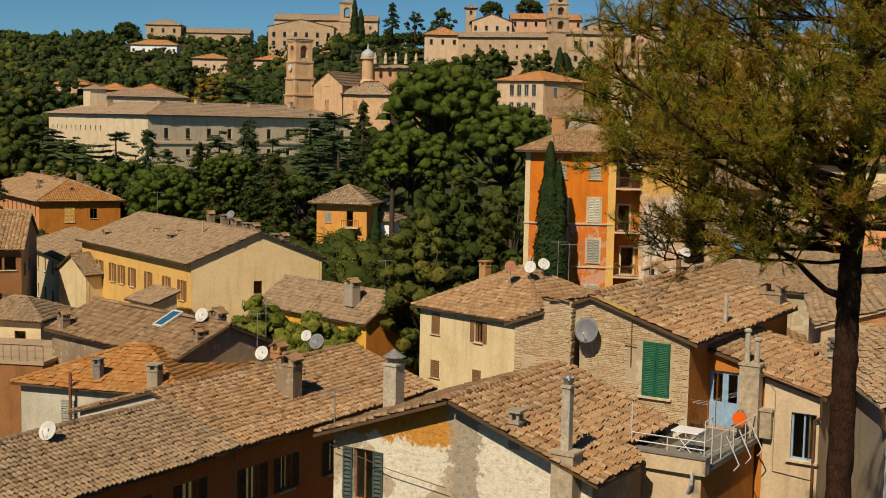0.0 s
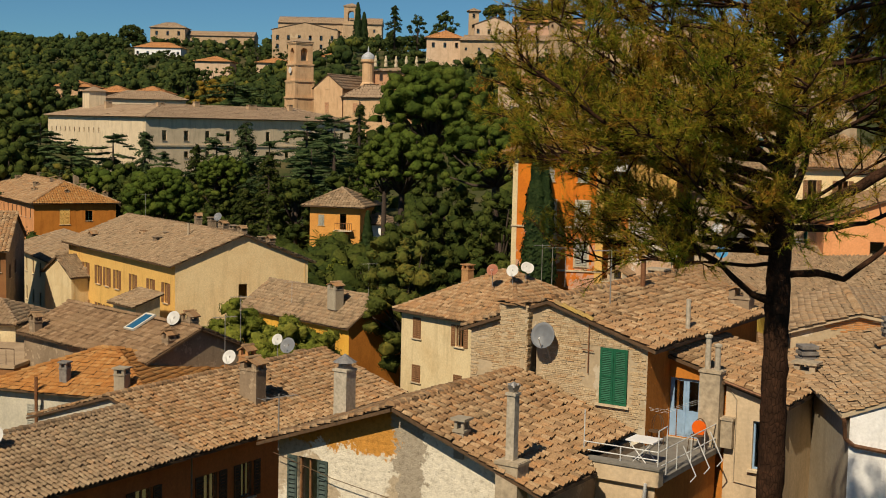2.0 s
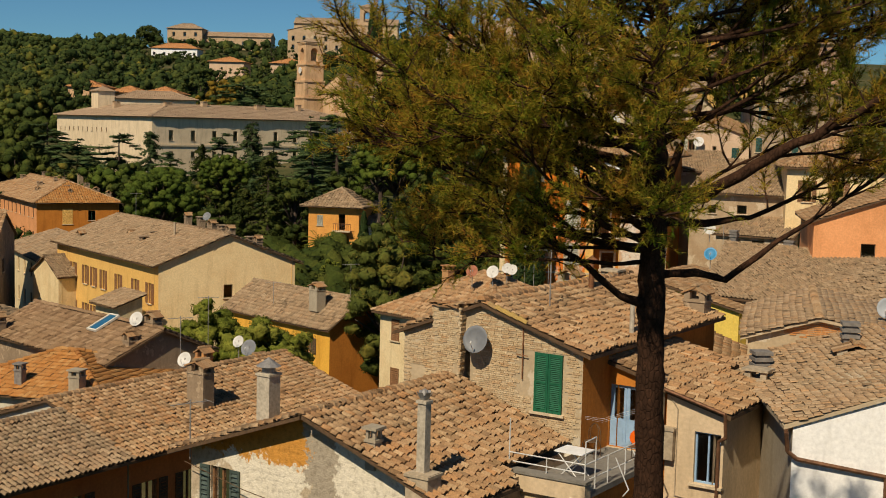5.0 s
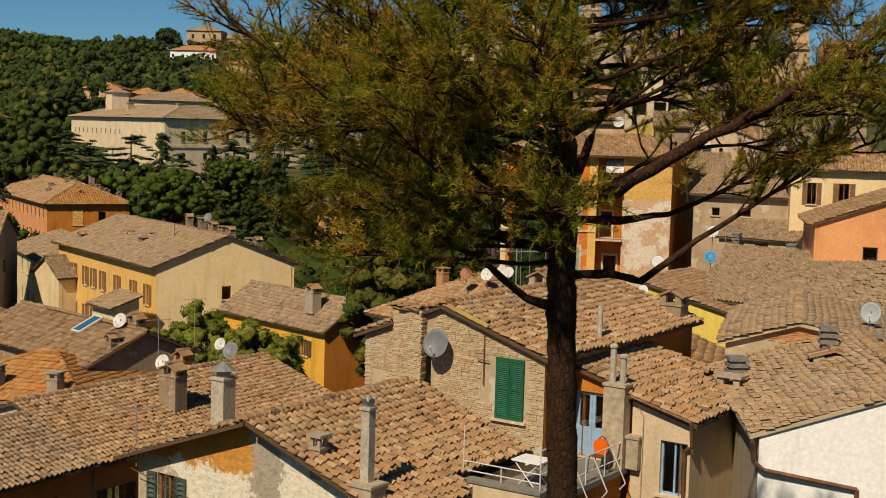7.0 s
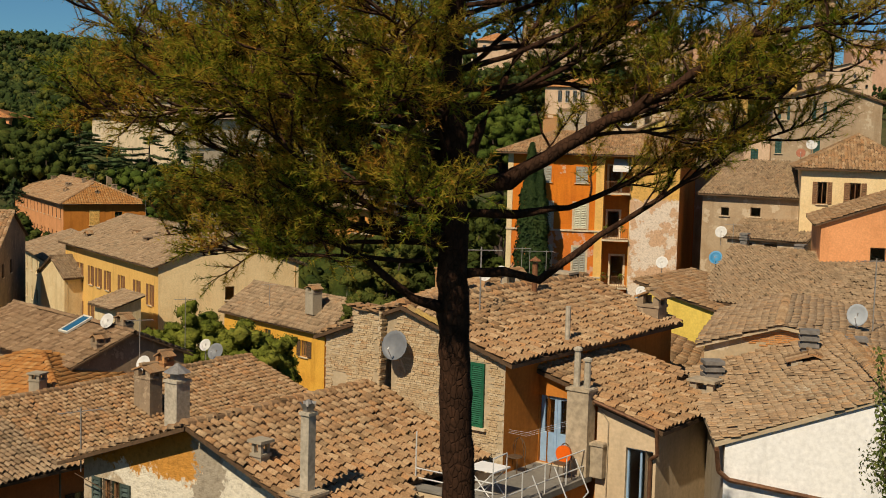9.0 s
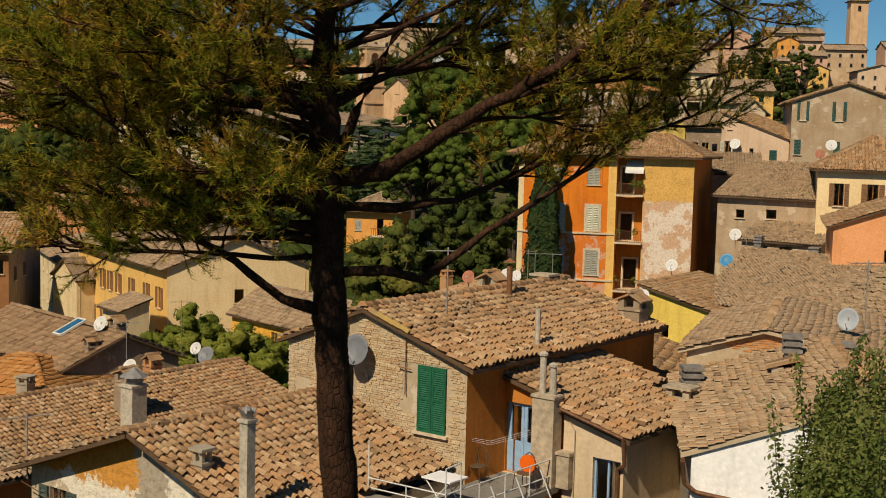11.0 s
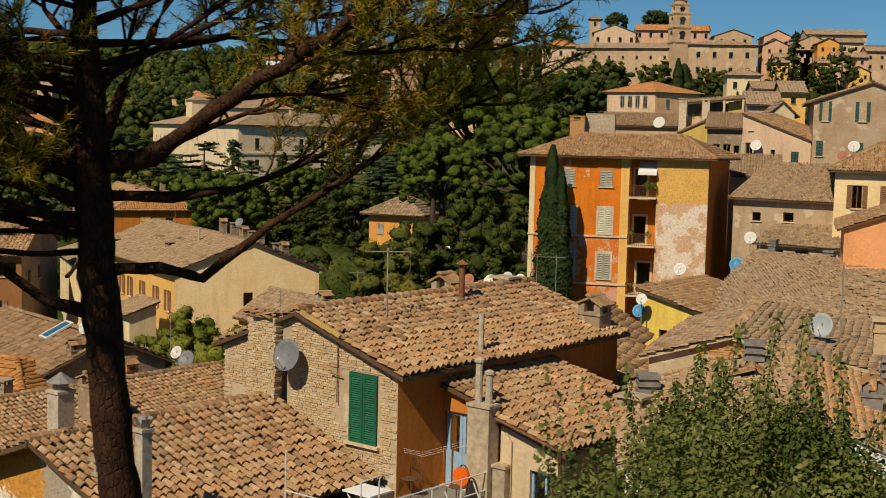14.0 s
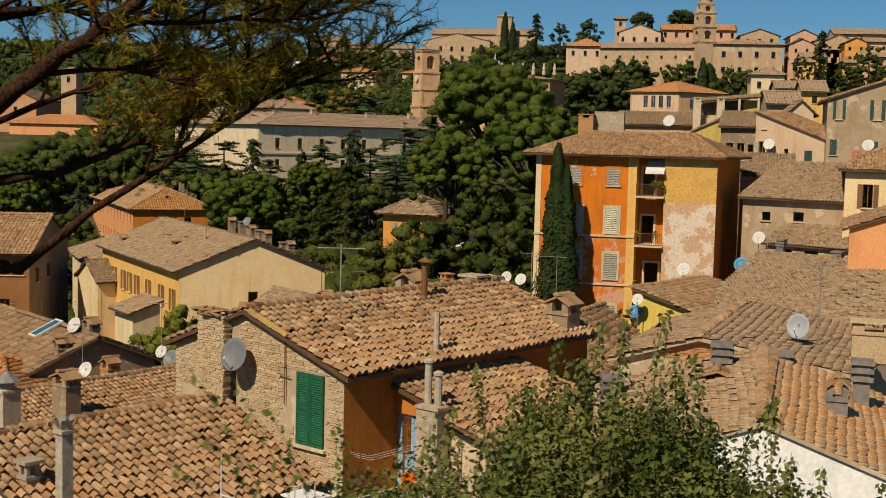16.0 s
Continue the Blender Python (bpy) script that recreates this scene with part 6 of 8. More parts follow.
# kind, x, y, height of the top, crown radius, leaves, leaf size, density
TREES = [
    ("cedar", -74.5, 256, 13.9, 7.3, "leaf_cedar", 0.8, 1.5),
    ("cedar", -64.5, 250, 15.3, 9.0, "leaf_cedar", 0.8, 1.8),
    ("conifer", -56.8, 244, 15.9, 3.8, "leaf_cedar", 0.7, 1.2),
    ("cedar", -51.0, 236, 12.2, 5.6, "leaf_cedar", 0.7, 1.3),
    ("cedar", -43.5, 246, 15.5, 5.2, "leaf_cedar", 0.7, 1.3),
    ("cedar", -30.5, 226, 14.8, 5.4, "leaf_cedar", 0.65, 1.4),
    ("broad", -90.4, 268, 18.6, 7.8, "leaf_dark", 0.8, 1.3),
    ("cedar", -82.6, 262, 16.9, 6.1, "leaf_cedar", 0.8, 1.4),
    ("broad", -85.0, 250, 13.2, 8.2, "leaf_dark", 0.8, 1.3),
    ("broad", -95.7, 255, 13.5, 9.7, "leaf_dark", 0.8, 1.2),
    ("broad", -47.2, 215, 9.8, 6.5, "leaf_stone_pine", 0.55, 1.7),
    ("broad", -60.4, 228, 10.2, 6.1, "leaf_stone_pine", 0.5, 1.4),
    ("broad", -54.3, 222, 8.8, 5.1, "leaf_dark", 0.6, 1.3),
    ("broad", -72.1, 240, 8.8, 5.6, "leaf_olive", 0.5, 1.3),
    ("conifer", -46.3, 240, 14.0, 3.7, "leaf_dark", 0.6, 1.2),
    ("conifer", -37.9, 246, 18.2, 4.9, "leaf_cedar", 0.7, 1.4),
    ("broad", -36.6, 212, 10.9, 4.6, "leaf_olive", 0.55, 1.4),
    ("conifer", -23.6, 178, 14.0, 3.7, "leaf_dark", 0.5, 1.5),
    ("conifer", -27.6, 182, 8.7, 3.4, "leaf_dark", 0.5, 1.4),
    ("broad", -34.7, 200, 7.7, 4.5, "leaf_dark", 0.55, 1.3),
    ("cedar", -22.8, 216, 18.9, 7.6, "leaf_cedar", 0.65, 1.9),
    ("cedar", -17.0, 204, 18.1, 6.6, "leaf_cedar", 0.6, 1.9),
    ("cedar", -19.1, 190, 14.4, 5.3, "leaf_cedar", 0.55, 1.7),
    ("conifer", -14.0, 216, 22.0, 2.5, "leaf_dark", 0.6, 1.2),
    ("broad", -19.7, 176, 11.1, 3.9, "leaf_dark", 0.5, 1.3),
    ("broad", -13.3, 180, 11.9, 3.7, "leaf_dark", 0.5, 1.3),
    ("umbrella", -6.1, 150, 14.9, 3.5, "leaf_stone_pine", 0.42, 1.3),
    ("conifer", -9.9, 175, 16.0, 2.6, "leaf_dark", 0.5, 1.2),
    ("umbrella", -0.4, 143, 25.6, 6.9, "leaf_stone_pine", 0.34, 1.9),
    ("umbrella", 6.0, 124, 20.4, 5.3, "leaf_stone_pine", 0.36, 1.7),
    ("umbrella", -3.6, 138, 17.7, 4.9, "leaf_stone_pine", 0.4, 1.5),
    ("broad", 1.0, 130, 13.8, 4.3, "leaf_dark", 0.4, 1.3),
    ("broad", -1.6, 108, 10.5, 4.2, "leaf_dark", 0.33, 2.0),
    ("broad", 3.3, 114, 10.6, 3.6, "leaf_dark", 0.36, 1.6),
    ("broad", 6.3, 119, 12.7, 2.9, "leaf_dark", 0.36, 1.4),
    ("broad", -5.0, 118, 7.3, 2.1, "leaf_dark", 0.33, 1.2),
    ("broad", 0.8, 106, 6.1, 2.8, "leaf_dark", 0.33, 1.3),
    ("broad", 4.7, 110, 6.7, 2.7, "leaf_dark", 0.33, 1.2),
    ("cypress", -8.0, 150, 7.7, 1.0, "leaf_cypress", 0.36, 0.7),
    ("broad", -10.7, 140, 3.0, 1.6, "leaf_garden", 0.3, 1.0),
    ("broad", -8.6, 150, 1.9, 1.3, "leaf_dark", 0.3, 0.8),
    ("umbrella", -171.6, 690, 69.0, 7.0, "leaf_far", 1.6, 1.0),
    ("conifer", -18.2, 425, 57.4, 4.2, "leaf_far", 1.0, 1.2),
    ("broad", -10.8, 430, 55.4, 3.8, "leaf_far", 1.0, 1.0),
    ("cypress", -36.0, 500, 64.5, 2.2, "leaf_cypress", 0.9, 0.6),
    ("cypress", -35.3, 420, 46.1, 1.9, "leaf_cypress", 0.9, 0.6),
    ("broad", -1.4, 432, 56.2, 5.8, "leaf_far", 1.0, 1.0),
    ("umbrella", 15.4, 455, 61.3, 4.1, "leaf_far", 1.0, 1.0),
    ("umbrella", 28.9, 455, 62.3, 4.9, "leaf_far", 1.0, 1.0),
    ("broad", 11.6, 372, 40.0, 7.6, "leaf_dark", 0.9, 1.3),
    ("broad", 4.5, 372, 37.1, 6.6, "leaf_far", 0.9, 1.2),
    ("cedar", -52.5, 318, 28.0, 11.0, "leaf_cedar", 0.9, 1.7),
    ("broad", -65.1, 352, 29.0, 6.4, "leaf_autumn", 0.8, 1.3),
    ("cedar", -45.4, 345, 26.1, 6.2, "leaf_cedar", 1.0, 1.2),
    ("broad", -85.1, 420, 35.9, 7.6, "leaf_far", 1.0, 1.1),
    ("broad", -110.5, 330, 25.5, 7.7, "leaf_olive", 0.9, 1.2),
    ("broad", -109.4, 360, 29.5, 8.4, "leaf_far", 1.0, 1.2),
    ("broad", 27.5, 370, 39.9, 5.0, "leaf_dark", 0.9, 1.1),
    ("cypress", 33.6, 365, 38.1, 4.2, "leaf_cypress", 0.8, 0.8),
    ("broad", 41.0, 360, 37.2, 6.4, "leaf_dark", 0.9, 1.1),
    ("broad", 24.4, 362, 38.0, 5.0, "leaf_dark", 0.9, 1.1),
    ("cypress", 31.8, 362, 39.4, 2.2, "leaf_cypress", 0.8, 0.8),
    ("broad", 38.9, 355, 36.4, 5.2, "leaf_dark", 0.9, 1.1),
    ("broad", 10.3, 350, 34.5, 7.5, "leaf_far", 0.9, 1.2),
    ("broad", 1.8, 345, 32.6, 8.9, "leaf_far", 0.9, 1.3),
    ("broad", -7.0, 345, 31.0, 7.4, "leaf_far", 0.9, 1.2),
    ("broad", 14.6, 372, 39.6, 5.6, "leaf_dark", 0.9, 1.1),
    ("conifer", 62.0, 360, 47.7, 3.8, "leaf_dark", 0.9, 1.3),
    ("broad", 73.0, 352, 43.5, 5.2, "leaf_dark", 0.8, 1.2),
    ("broad", 69.8, 366, 41.5, 4.6, "leaf_dark", 0.8, 1.2),
    ("broad", 57.9, 365, 42.1, 3.2, "leaf_far", 0.8, 1.0),
    ("broad", 40.8, 290, 29.5, 1.7, "leaf_dark", 0.5, 0.8),
    ("cypress", -35.0, 520, 62.6, 2.3, "leaf_cypress", 0.9, 0.6),
    ("broad", -105.8, 330, 25.4, 9.1, "leaf_far", 0.9, 1.2),
    ("broad", -100, 205, 6.0, 8.0, "leaf_dark", 0.6, 1.3),
    ("broad", -92, 190, 3.0, 6.0, "leaf_olive", 0.6, 1.2),
    ("conifer", -110, 232, 14.0, 5.0, "leaf_cedar", 0.7, 1.3),
    ("broad", -104, 245, 9.0, 7.5, "leaf_dark", 0.7, 1.2),
    ("umbrella", -40.6, 186, 11.0, 6.2, "leaf_stone_pine", 0.42, 1.6),
    ("umbrella", -34.4, 202, 13.0, 4.6, "leaf_stone_pine", 0.44, 1.5),
    ("cedar", -20.5, 236, 19.6, 8.6, "leaf_cedar", 0.65, 1.7),
    ("conifer", -14.6, 226, 22.0, 3.0, "leaf_dark", 0.55, 1.3),
    ("broad", -1.6, 97, 10.6, 3.6, "leaf_olive", 0.27, 1.9),
    ("broad", -54, 196, -0.5, 4.5, "leaf_dark", 0.5, 1.2),
    ("umbrella", -244.5, 520, 44.8, 10.2, "leaf_far", 1.2, 1.0),
    ("broad", -60.2, 235, 9.8, 6.3, "leaf_dark", 0.6, 1.3),
    ("broad", -89.0, 260, 12.0, 7.2, "leaf_dark", 0.7, 1.2),
    ("cypress", 8.75, 105.4, 16.5, 1.75, "leaf_cypress", 0.34, 2.6),
    ("cypress", 9.45, 105.2, 14.9, 1.45, "leaf_cypress", 0.34, 2.0),
    ("broad", -8.0, 80.5, 6.1, 3.3, "leaf_garden", 0.24, 2.3),
    ("broad", -12.2, 83.0, 6.2, 3.2, "leaf_garden", 0.24, 2.2),
    ("broad", -53, 164, 3.4, 5.0, "leaf_dark", 0.45, 1.3),
    ("broad", -62.5, 176, 5.0, 5.0, "leaf_dark", 0.5, 1.3),
    ("conifer", -67, 190, 9.0, 3.6, "leaf_cedar", 0.5, 1.2),
    ("broad", -58, 168, 1.5, 4.0, "leaf_olive", 0.45, 1.2),
    ("broad", -101, 238, 11.5, 6.0, "leaf_dark", 0.6, 1.2),
    ("broad", -95, 224, 8.5, 5.0, "leaf_dark", 0.6, 1.2),
    ("broad", -90, 214, 6.0, 5.0, "leaf_dark", 0.6, 1.2),
    ("conifer", -66, 158, 7.0, 3.4, "leaf_cedar", 0.5, 1.2),
    ("broad", -18, 151, 2.0, 2.3, "leaf_garden", 0.34, 1.1),
    ("broad", -22.5, 158, 2.6, 2.8, "leaf_dark", 0.38, 1.1),
    ("broad", -14.5, 156, 2.2, 2.2, "leaf_dark", 0.36, 1.1),
    ("broad", -69, 170, 3.6, 5.2, "leaf_olive", 0.5, 1.2),
    ("broad", -78, 186, 5.0, 6.0, "leaf_dark", 0.55, 1.2),
    ("umbrella", -84, 205, 9.0, 5.5, "leaf_stone_pine", 0.5, 1.2),
]
# trees that hide the walls of the houses in the woods: x from, x to, y, top
for x0, x1, y, top in ((-95, -82, 474, 39.0), (-73, -60, 480, 39.4), (-116, -104, 414, 25.8), (-99, -88, 394, 25.2), (-125, -113, 398, 26.8), (-48, -36, 464, 41.2), (-86, -48, 580, 53.0), (-158, -134, 632, 51.2), (-168, -106, 694, 59.5), (-58, -30, 600, 58.5)):
    n = int((x1 - x0) / 5) + 2
    for k in range(n):
        TREES.append(("broad", x0 - 1 + (x1 - x0 + 2) * k / (n - 1), y - 3 * (k % 3), top - 0.9 * ((k * 7) % 4) + 0.6, 3.2 + 0.5 * (k % 3), ("leaf_far", "leaf_dark", "leaf_far", "leaf_olive")[k % 4], 1.0, 0.7))
for i, (kind, x, y, top, R, leaf, size, dens) in enumerate(TREES):
    nm, lb, bare = KINDS[kind]
    tree(nm, lb, x, y, top, kind, R, leaf, size, dens, 40 + i, bare, squash=1.3 if R > 4 else 1.0)

# woods on the far hills: too many to count
wr = np.random.default_rng(31)
n = 7400
wy = 325 + 800 * wr.random(n) ** 1.15
wx = wr.uniform(-0.52, 0.34, n) * wy
left = wx < -0.09 * wy - 12
keep = left | ((wy < 592) & (wr.random(n) < 0.5) & (wx < -0.02 * wy + 8)) | ((wy < 372) & (wr.random(n) < 0.4) & (wx < 130) & (wy > 335))
keep &= (wy < 760) | (wx < -0.2 * wy)
for hx0, hx1, hy, clear in ((-168, -106, 706, 32), (-160, -132, 642, 40), (-97, -80, 482, 9), (-75, -58, 488, 9), (-102, -86, 402, 9), (-127, -111, 407, 9), (-160, -120, 330, 10), (-50, -34, 472, 9), (-84, -30, 600, 20)):
    mid = (hx0 + hx1) / 2 / hy
    half = (hx1 - hx0) / 2 / hy
    keep &= ~((np.abs(wx / wy - mid) < half + 2.0 / wy) & (wy > hy - clear) & (wy < hy + 18))
wx, wy = wx[keep], wy[keep]
wz = ground_z(wx, wy)
kind_of = wr.random(len(wx))
groups = {"far_woods": ("leaf_far", "dark green mixed woods covering the far hills"), "far_conifers": ("leaf_cypress", "dark pointed conifers among the far woods"), "far_oaks": ("leaf_olive", "olive and yellowing trees among the far woods")}
crowns = {k: ([], []) for k in groups}
for x, y, z, kk in zip(wx, wy, wz, kind_of):
    near = 0 if y < 480 else 1
    R = wr.uniform(2.0, 4.4) * (0.75 + y / 1400)
    if kk < 0.10:
        hgt = R * wr.uniform(1.1, 1.7)
        for k in range(4):
            t = k / 3
            s = R * 0.72 * (1 - 0.78 * t)
            crowns["far_conifers"][near].append((x, y, z + 0.5 + hgt * t, s, s, hgt * 0.2))
        continue
    nm = "far_oaks" if kk > 0.86 else "far_woods"
    for k in range(4):
        d = unit(1, wr)[0] * R * wr.uniform(0.3, 0.7)
        s = R * wr.uniform(0.4, 0.65)
        crowns[nm][near].append((x + d[0], y + d[1], z + R * 0.75 + abs(d[2]) * 0.9, s, s, s * wr.uniform(0.7, 1.0)))
for nm, (leaf, lb) in groups.items():
    sets = []
    body = []
    for near, per, size in ((0, 16, 0.75), (1, 7, 1.3)):
        cl = np.array(crowns[nm][near])
        body.append(puffs(cl, wr, 1, 0.22))
        v, f, sh = clump_leaves(cl, per, size, 0.7, 0.85, 0.4, wr, (0, 0, -1e6))
        # each tree's leaves turn with its own rounded crown
        out = v - np.repeat(cl[:, :3], per * 4, 0)
        out = out / (np.linalg.norm(out, axis=1)[:, None] + 1e-9) * 0.9 + sh * 0.45
        sets.append((v, f, out / np.linalg.norm(out, axis=1)[:, None]))
    (va, fa), (vb, fb) = body
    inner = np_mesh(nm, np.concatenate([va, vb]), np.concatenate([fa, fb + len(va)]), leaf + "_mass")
    (va, fa, sa), (vb, fb, sb) = sets
    wood = new(nm, np_mesh(nm, np.concatenate([va, vb]), np.concatenate([fa, fb + len(va)]), leaf, np.concatenate([sa, sb])))
    tagged(wood, lb, "woods", kind="stuff")
    mass = new("inner_foliage", inner)
    mass.parent = wood
    tagged(mass, kind="stuff")

# undergrowth between the valley trees
n = 1050
ux = wr.uniform(-125, 22, n)
uy = wr.uniform(112, 335, n)
keep = (ux > -0.56 * uy) & (ux < 0.10 * uy) & ~((uy > 258) & (uy < 300) & (ux > -100) & (ux < -12))
keep &= ~((ux < -8) & (ux > -43) & (uy < 150)) & ~((ux > 4) & (uy < 120)) & ~((uy > 205) & (uy < 256) & (ux > -0.63 * (uy - 212) - 76) & (ux < -0.63 * (uy - 212) - 50))
ux, uy = ux[keep], uy[keep]
uz = ground_z(ux, uy)
cl = [(x, y, z + 0.8, s, s, s * 0.9) for x, y, z, s in zip(ux, uy, uz, wr.uniform(1.4, 3.2, len(ux)))]
for i in range(230):
    x, y = wr.uniform(-15, 9), wr.uniform(121, 205)
    cl.append((x, y, float(ground_z(x, y)) + wr.uniform(0.5, 2.6), *[wr.uniform(1.3, 2.6)] * 3))
v, f, sh = clump_leaves(cl, 34, 0.46, 0.5, 0.75, 0.7, wr, (0, 0, -1e6))
under = new("undergrowth", np_mesh("undergrowth", v, f, "leaf_dark", sh))
tagged(under, "dark shrubs under the valley trees", "shrubs", kind="stuff")
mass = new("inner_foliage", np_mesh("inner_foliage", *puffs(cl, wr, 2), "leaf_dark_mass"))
mass.parent = under
tagged(mass, kind="stuff")


# ---- the pine on the slope before the camera ----
def needle_tufts(cent, axis, per, length, width, r):
    """Brushes of thin needles: each a sliver of a triangle."""
    n = len(cent)
    c = np.repeat(cent, per, 0)
    a = np.repeat(axis, per, 0)
    d = a * 0.8 + unit(len(c), r) * 0.9
    d /= np.linalg.norm(d, axis=1)[:, None]
    L = length * r.uniform(0.7, 1.2, len(c))
    s = np.cross(d, unit(len(c), r))
    s /= np.linalg.norm(s, axis=1)[:, None]
    base = c + a * (r.random(len(c))[:, None] * 0.22 - 0.12)
    v = np.stack([base - s * width * 0.5, base + s * width * 0.5, base + d * L[:, None]], 1).reshape(-1, 3)
    return v, np.arange(len(v)).reshape(-1, 3)


pr = np.random.default_rng(5)
PINE = thing("pine_tree", (7.42, 23.1, 9.2), "tall pine with dark bark, long limbs and olive green needles", "tree")
g = Geo()
trunk = [(7.43, 23.15, 9.0), (7.40, 22.98, 11.0), (7.35, 22.83, 12.7), (7.28, 22.58, 14.3), (7.22, 22.42, 15.6), (7.22, 22.28, 16.9), (7.16, 22.25, 18.0), (7.2, 22.3, 19.4), (7.25, 22.3, 21.2), (7.2, 22.3, 23.0)]
girth = [0.25, 0.235, 0.222, 0.212, 0.20, 0.18, 0.13, 0.095, 0.06, 0.02]
t_pts, t_rad = [], []
for i in range(len(trunk) - 1):
    for q in range(8):
        w = q / 8
        t_pts.append(tuple(np.array(trunk[i]) * (1 - w) + np.array(trunk[i + 1]) * w + pr.normal(0, 0.007, 3)))
        t_rad.append((girth[i] * (1 - w) + girth[i + 1] * w) * pr.uniform(0.94, 1.06))
g.tube(t_pts + [trunk[-1]], t_rad + [0.02], 16)
g.v = [tuple(np.array(p) + pr.normal(0, 0.006, 3)) for p in g.v]
trunk_geo = g
# limbs that the shot shows, from the trunk outwards
BOUGHS = [
    ([(7.30, 22.35, 16.65), (7.9, 22.2, 16.73), (8.6, 22.0, 17.2), (9.4, 21.8, 17.65), (10.1, 21.6, 18.1), (10.9, 21.5, 18.7), (11.7, 21.4, 19.1)], 0.125, 0.45),
    ([(7.32, 22.4, 16.3), (8.0, 22.5, 16.3), (8.7, 22.6, 16.4), (9.5, 22.8, 16.75), (10.3, 22.9, 17.2), (11.2, 23.0, 17.5)], 0.065, 0.40),
    ([(7.35, 22.45, 15.5), (7.9, 22.5, 15.56), (8.35, 22.5, 15.45), (9.1, 22.5, 16.05), (10.0, 22.6, 16.65), (10.8, 22.7, 17.2), (11.8, 22.8, 17.6)], 0.07, 0.50),
    ([(7.15, 22.4, 15.05), (6.75, 22.2, 15.2), (6.2, 22.0, 15.65), (5.7, 21.7, 16.0), (5.1, 21.4, 16.3), (4.4, 21.2, 16.7)], 0.075, 0.45),
    ([(7.1, 22.4, 15.9), (6.5, 22.6, 15.95), (5.9, 22.8, 16.05), (5.0, 23.0, 16.4), (4.0, 23.3, 17.0)], 0.07, 0.35),
    ([(7.1, 22.35, 16.7), (6.5, 22.2, 16.85), (6.0, 21.9, 17.2), (5.4, 21.7, 18.0), (4.6, 21.5, 18.7), (3.7, 21.3, 19.2)], 0.10, 0.35),
    ([(7.1, 22.35, 16.2), (6.7, 22.0, 16.45), (6.2, 21.6, 16.8), (5.4, 21.0, 17.3), (4.4, 20.4, 17.9)], 0.075, 0.35),
    ([(7.3, 22.3, 16.75), (7.55, 22.3, 17.4), (7.95, 22.5, 18.3), (8.6, 22.8, 19.4), (9.3, 23.1, 20.4)], 0.075, 0.45),
    ([(7.1, 22.5, 16.4), (6.3, 23.2, 16.7), (5.2, 24.0, 17.3), (4.0, 24.8, 17.9), (3.0, 25.4, 18.5)], 0.08, 0.35),
    ([(7.1, 22.3, 17.3), (6.2, 22.1, 18.0), (5.2, 22.0, 18.6), (4.0, 22.0, 19.3), (2.9, 22.0, 19.8)], 0.08, 0.35),
    ([(7.1, 22.2, 16.0), (6.4, 21.5, 16.3), (5.6, 20.8, 16.9), (4.9, 20.0, 17.6)], 0.065, 0.25),
    ([(7.1, 22.3, 17.0), (6.0, 22.6, 17.4), (4.8, 22.9, 18.0), (3.6, 23.1, 18.6), (2.6, 23.2, 19.1)], 0.07, 0.25),
    ([(7.1, 22.3, 16.5), (6.0, 21.8, 16.9), (4.9, 21.3, 17.4), (3.7, 20.9, 18.2), (2.7, 20.6, 18.9)], 0.07, 0.25),
]
for i in range(29):
    zz = 16.5 + 5.3 * (i + 0.5) / 29
    a = 2.399963 * i + 0.6
    if math.cos(a - radians(-52)) > 0.84 and zz < 20.6:
        continue
    reach = (5.0 - 0.42 * (zz - 16.6)) * pr.uniform(0.75, 1.05) * (0.55 if math.sin(a) < -0.3 and math.cos(a) > -0.35 else 1.0)
    rise = pr.uniform(0.22, 0.55)
    p0 = np.array([7.2, 22.3, zz])
    pts = bough(p0, (math.cos(a), math.sin(a), rise), reach, 0.15, 6, 0.10, pr)
    BOUGHS.append((pts, 0.042, 0.35))
for i in range(18):
    a = pr.uniform(-0.4, 0.8)
    p0 = np.array([7.22, 22.3, 17.4 + 0.23 * i])
    BOUGHS.append((bough(p0, (math.cos(a), math.sin(a), pr.uniform(0.12, 0.4)), 4.4 - 0.1 * i, 0.12, 6, 0.10, pr), 0.042, 0.35))
# side boughs towards the ends of the long limbs, and low ones on the valley side
for i in range(6):
    a = pr.uniform(-0.9, 0.35)
    w = (i + 0.5) / 6
    p0 = np.array([8.6 + 2.3 * w, 22.0 - 0.5 * w, np.interp(8.6 + 2.3 * w, [8.6, 9.4, 10.1, 10.9], [17.2, 17.65, 18.1, 18.7])])
    BOUGHS.append((bough(p0, (math.cos(a), math.sin(a), pr.uniform(-0.12, 0.18)), pr.uniform(1.4, 2.1), 0.05, 5, 0.12, pr), 0.032, 0.3))
for i in range(4):
    a = math.pi + pr.uniform(-0.5, 0.4)
    p0 = np.array([7.1, 22.3, 16.9 + 0.25 * i])
    BOUGHS.append((bough(p0, (math.cos(a), math.sin(a), pr.uniform(0.16, 0.30)), pr.uniform(3.9, 4.6), 0.06, 6, 0.10, pr), 0.045, 0.55))
for i in range(5):
    a = math.pi + pr.uniform(-0.9, 0.5)
    p0 = np.array([7.1, 22.4, 15.7 + 0.2 * i])
    BOUGHS.append((bough(p0, (math.cos(a), math.sin(a), pr.uniform(0.02, 0.16)), pr.uniform(3.0, 4.2), 0.04, 6, 0.12, pr), 0.036, 0.5))
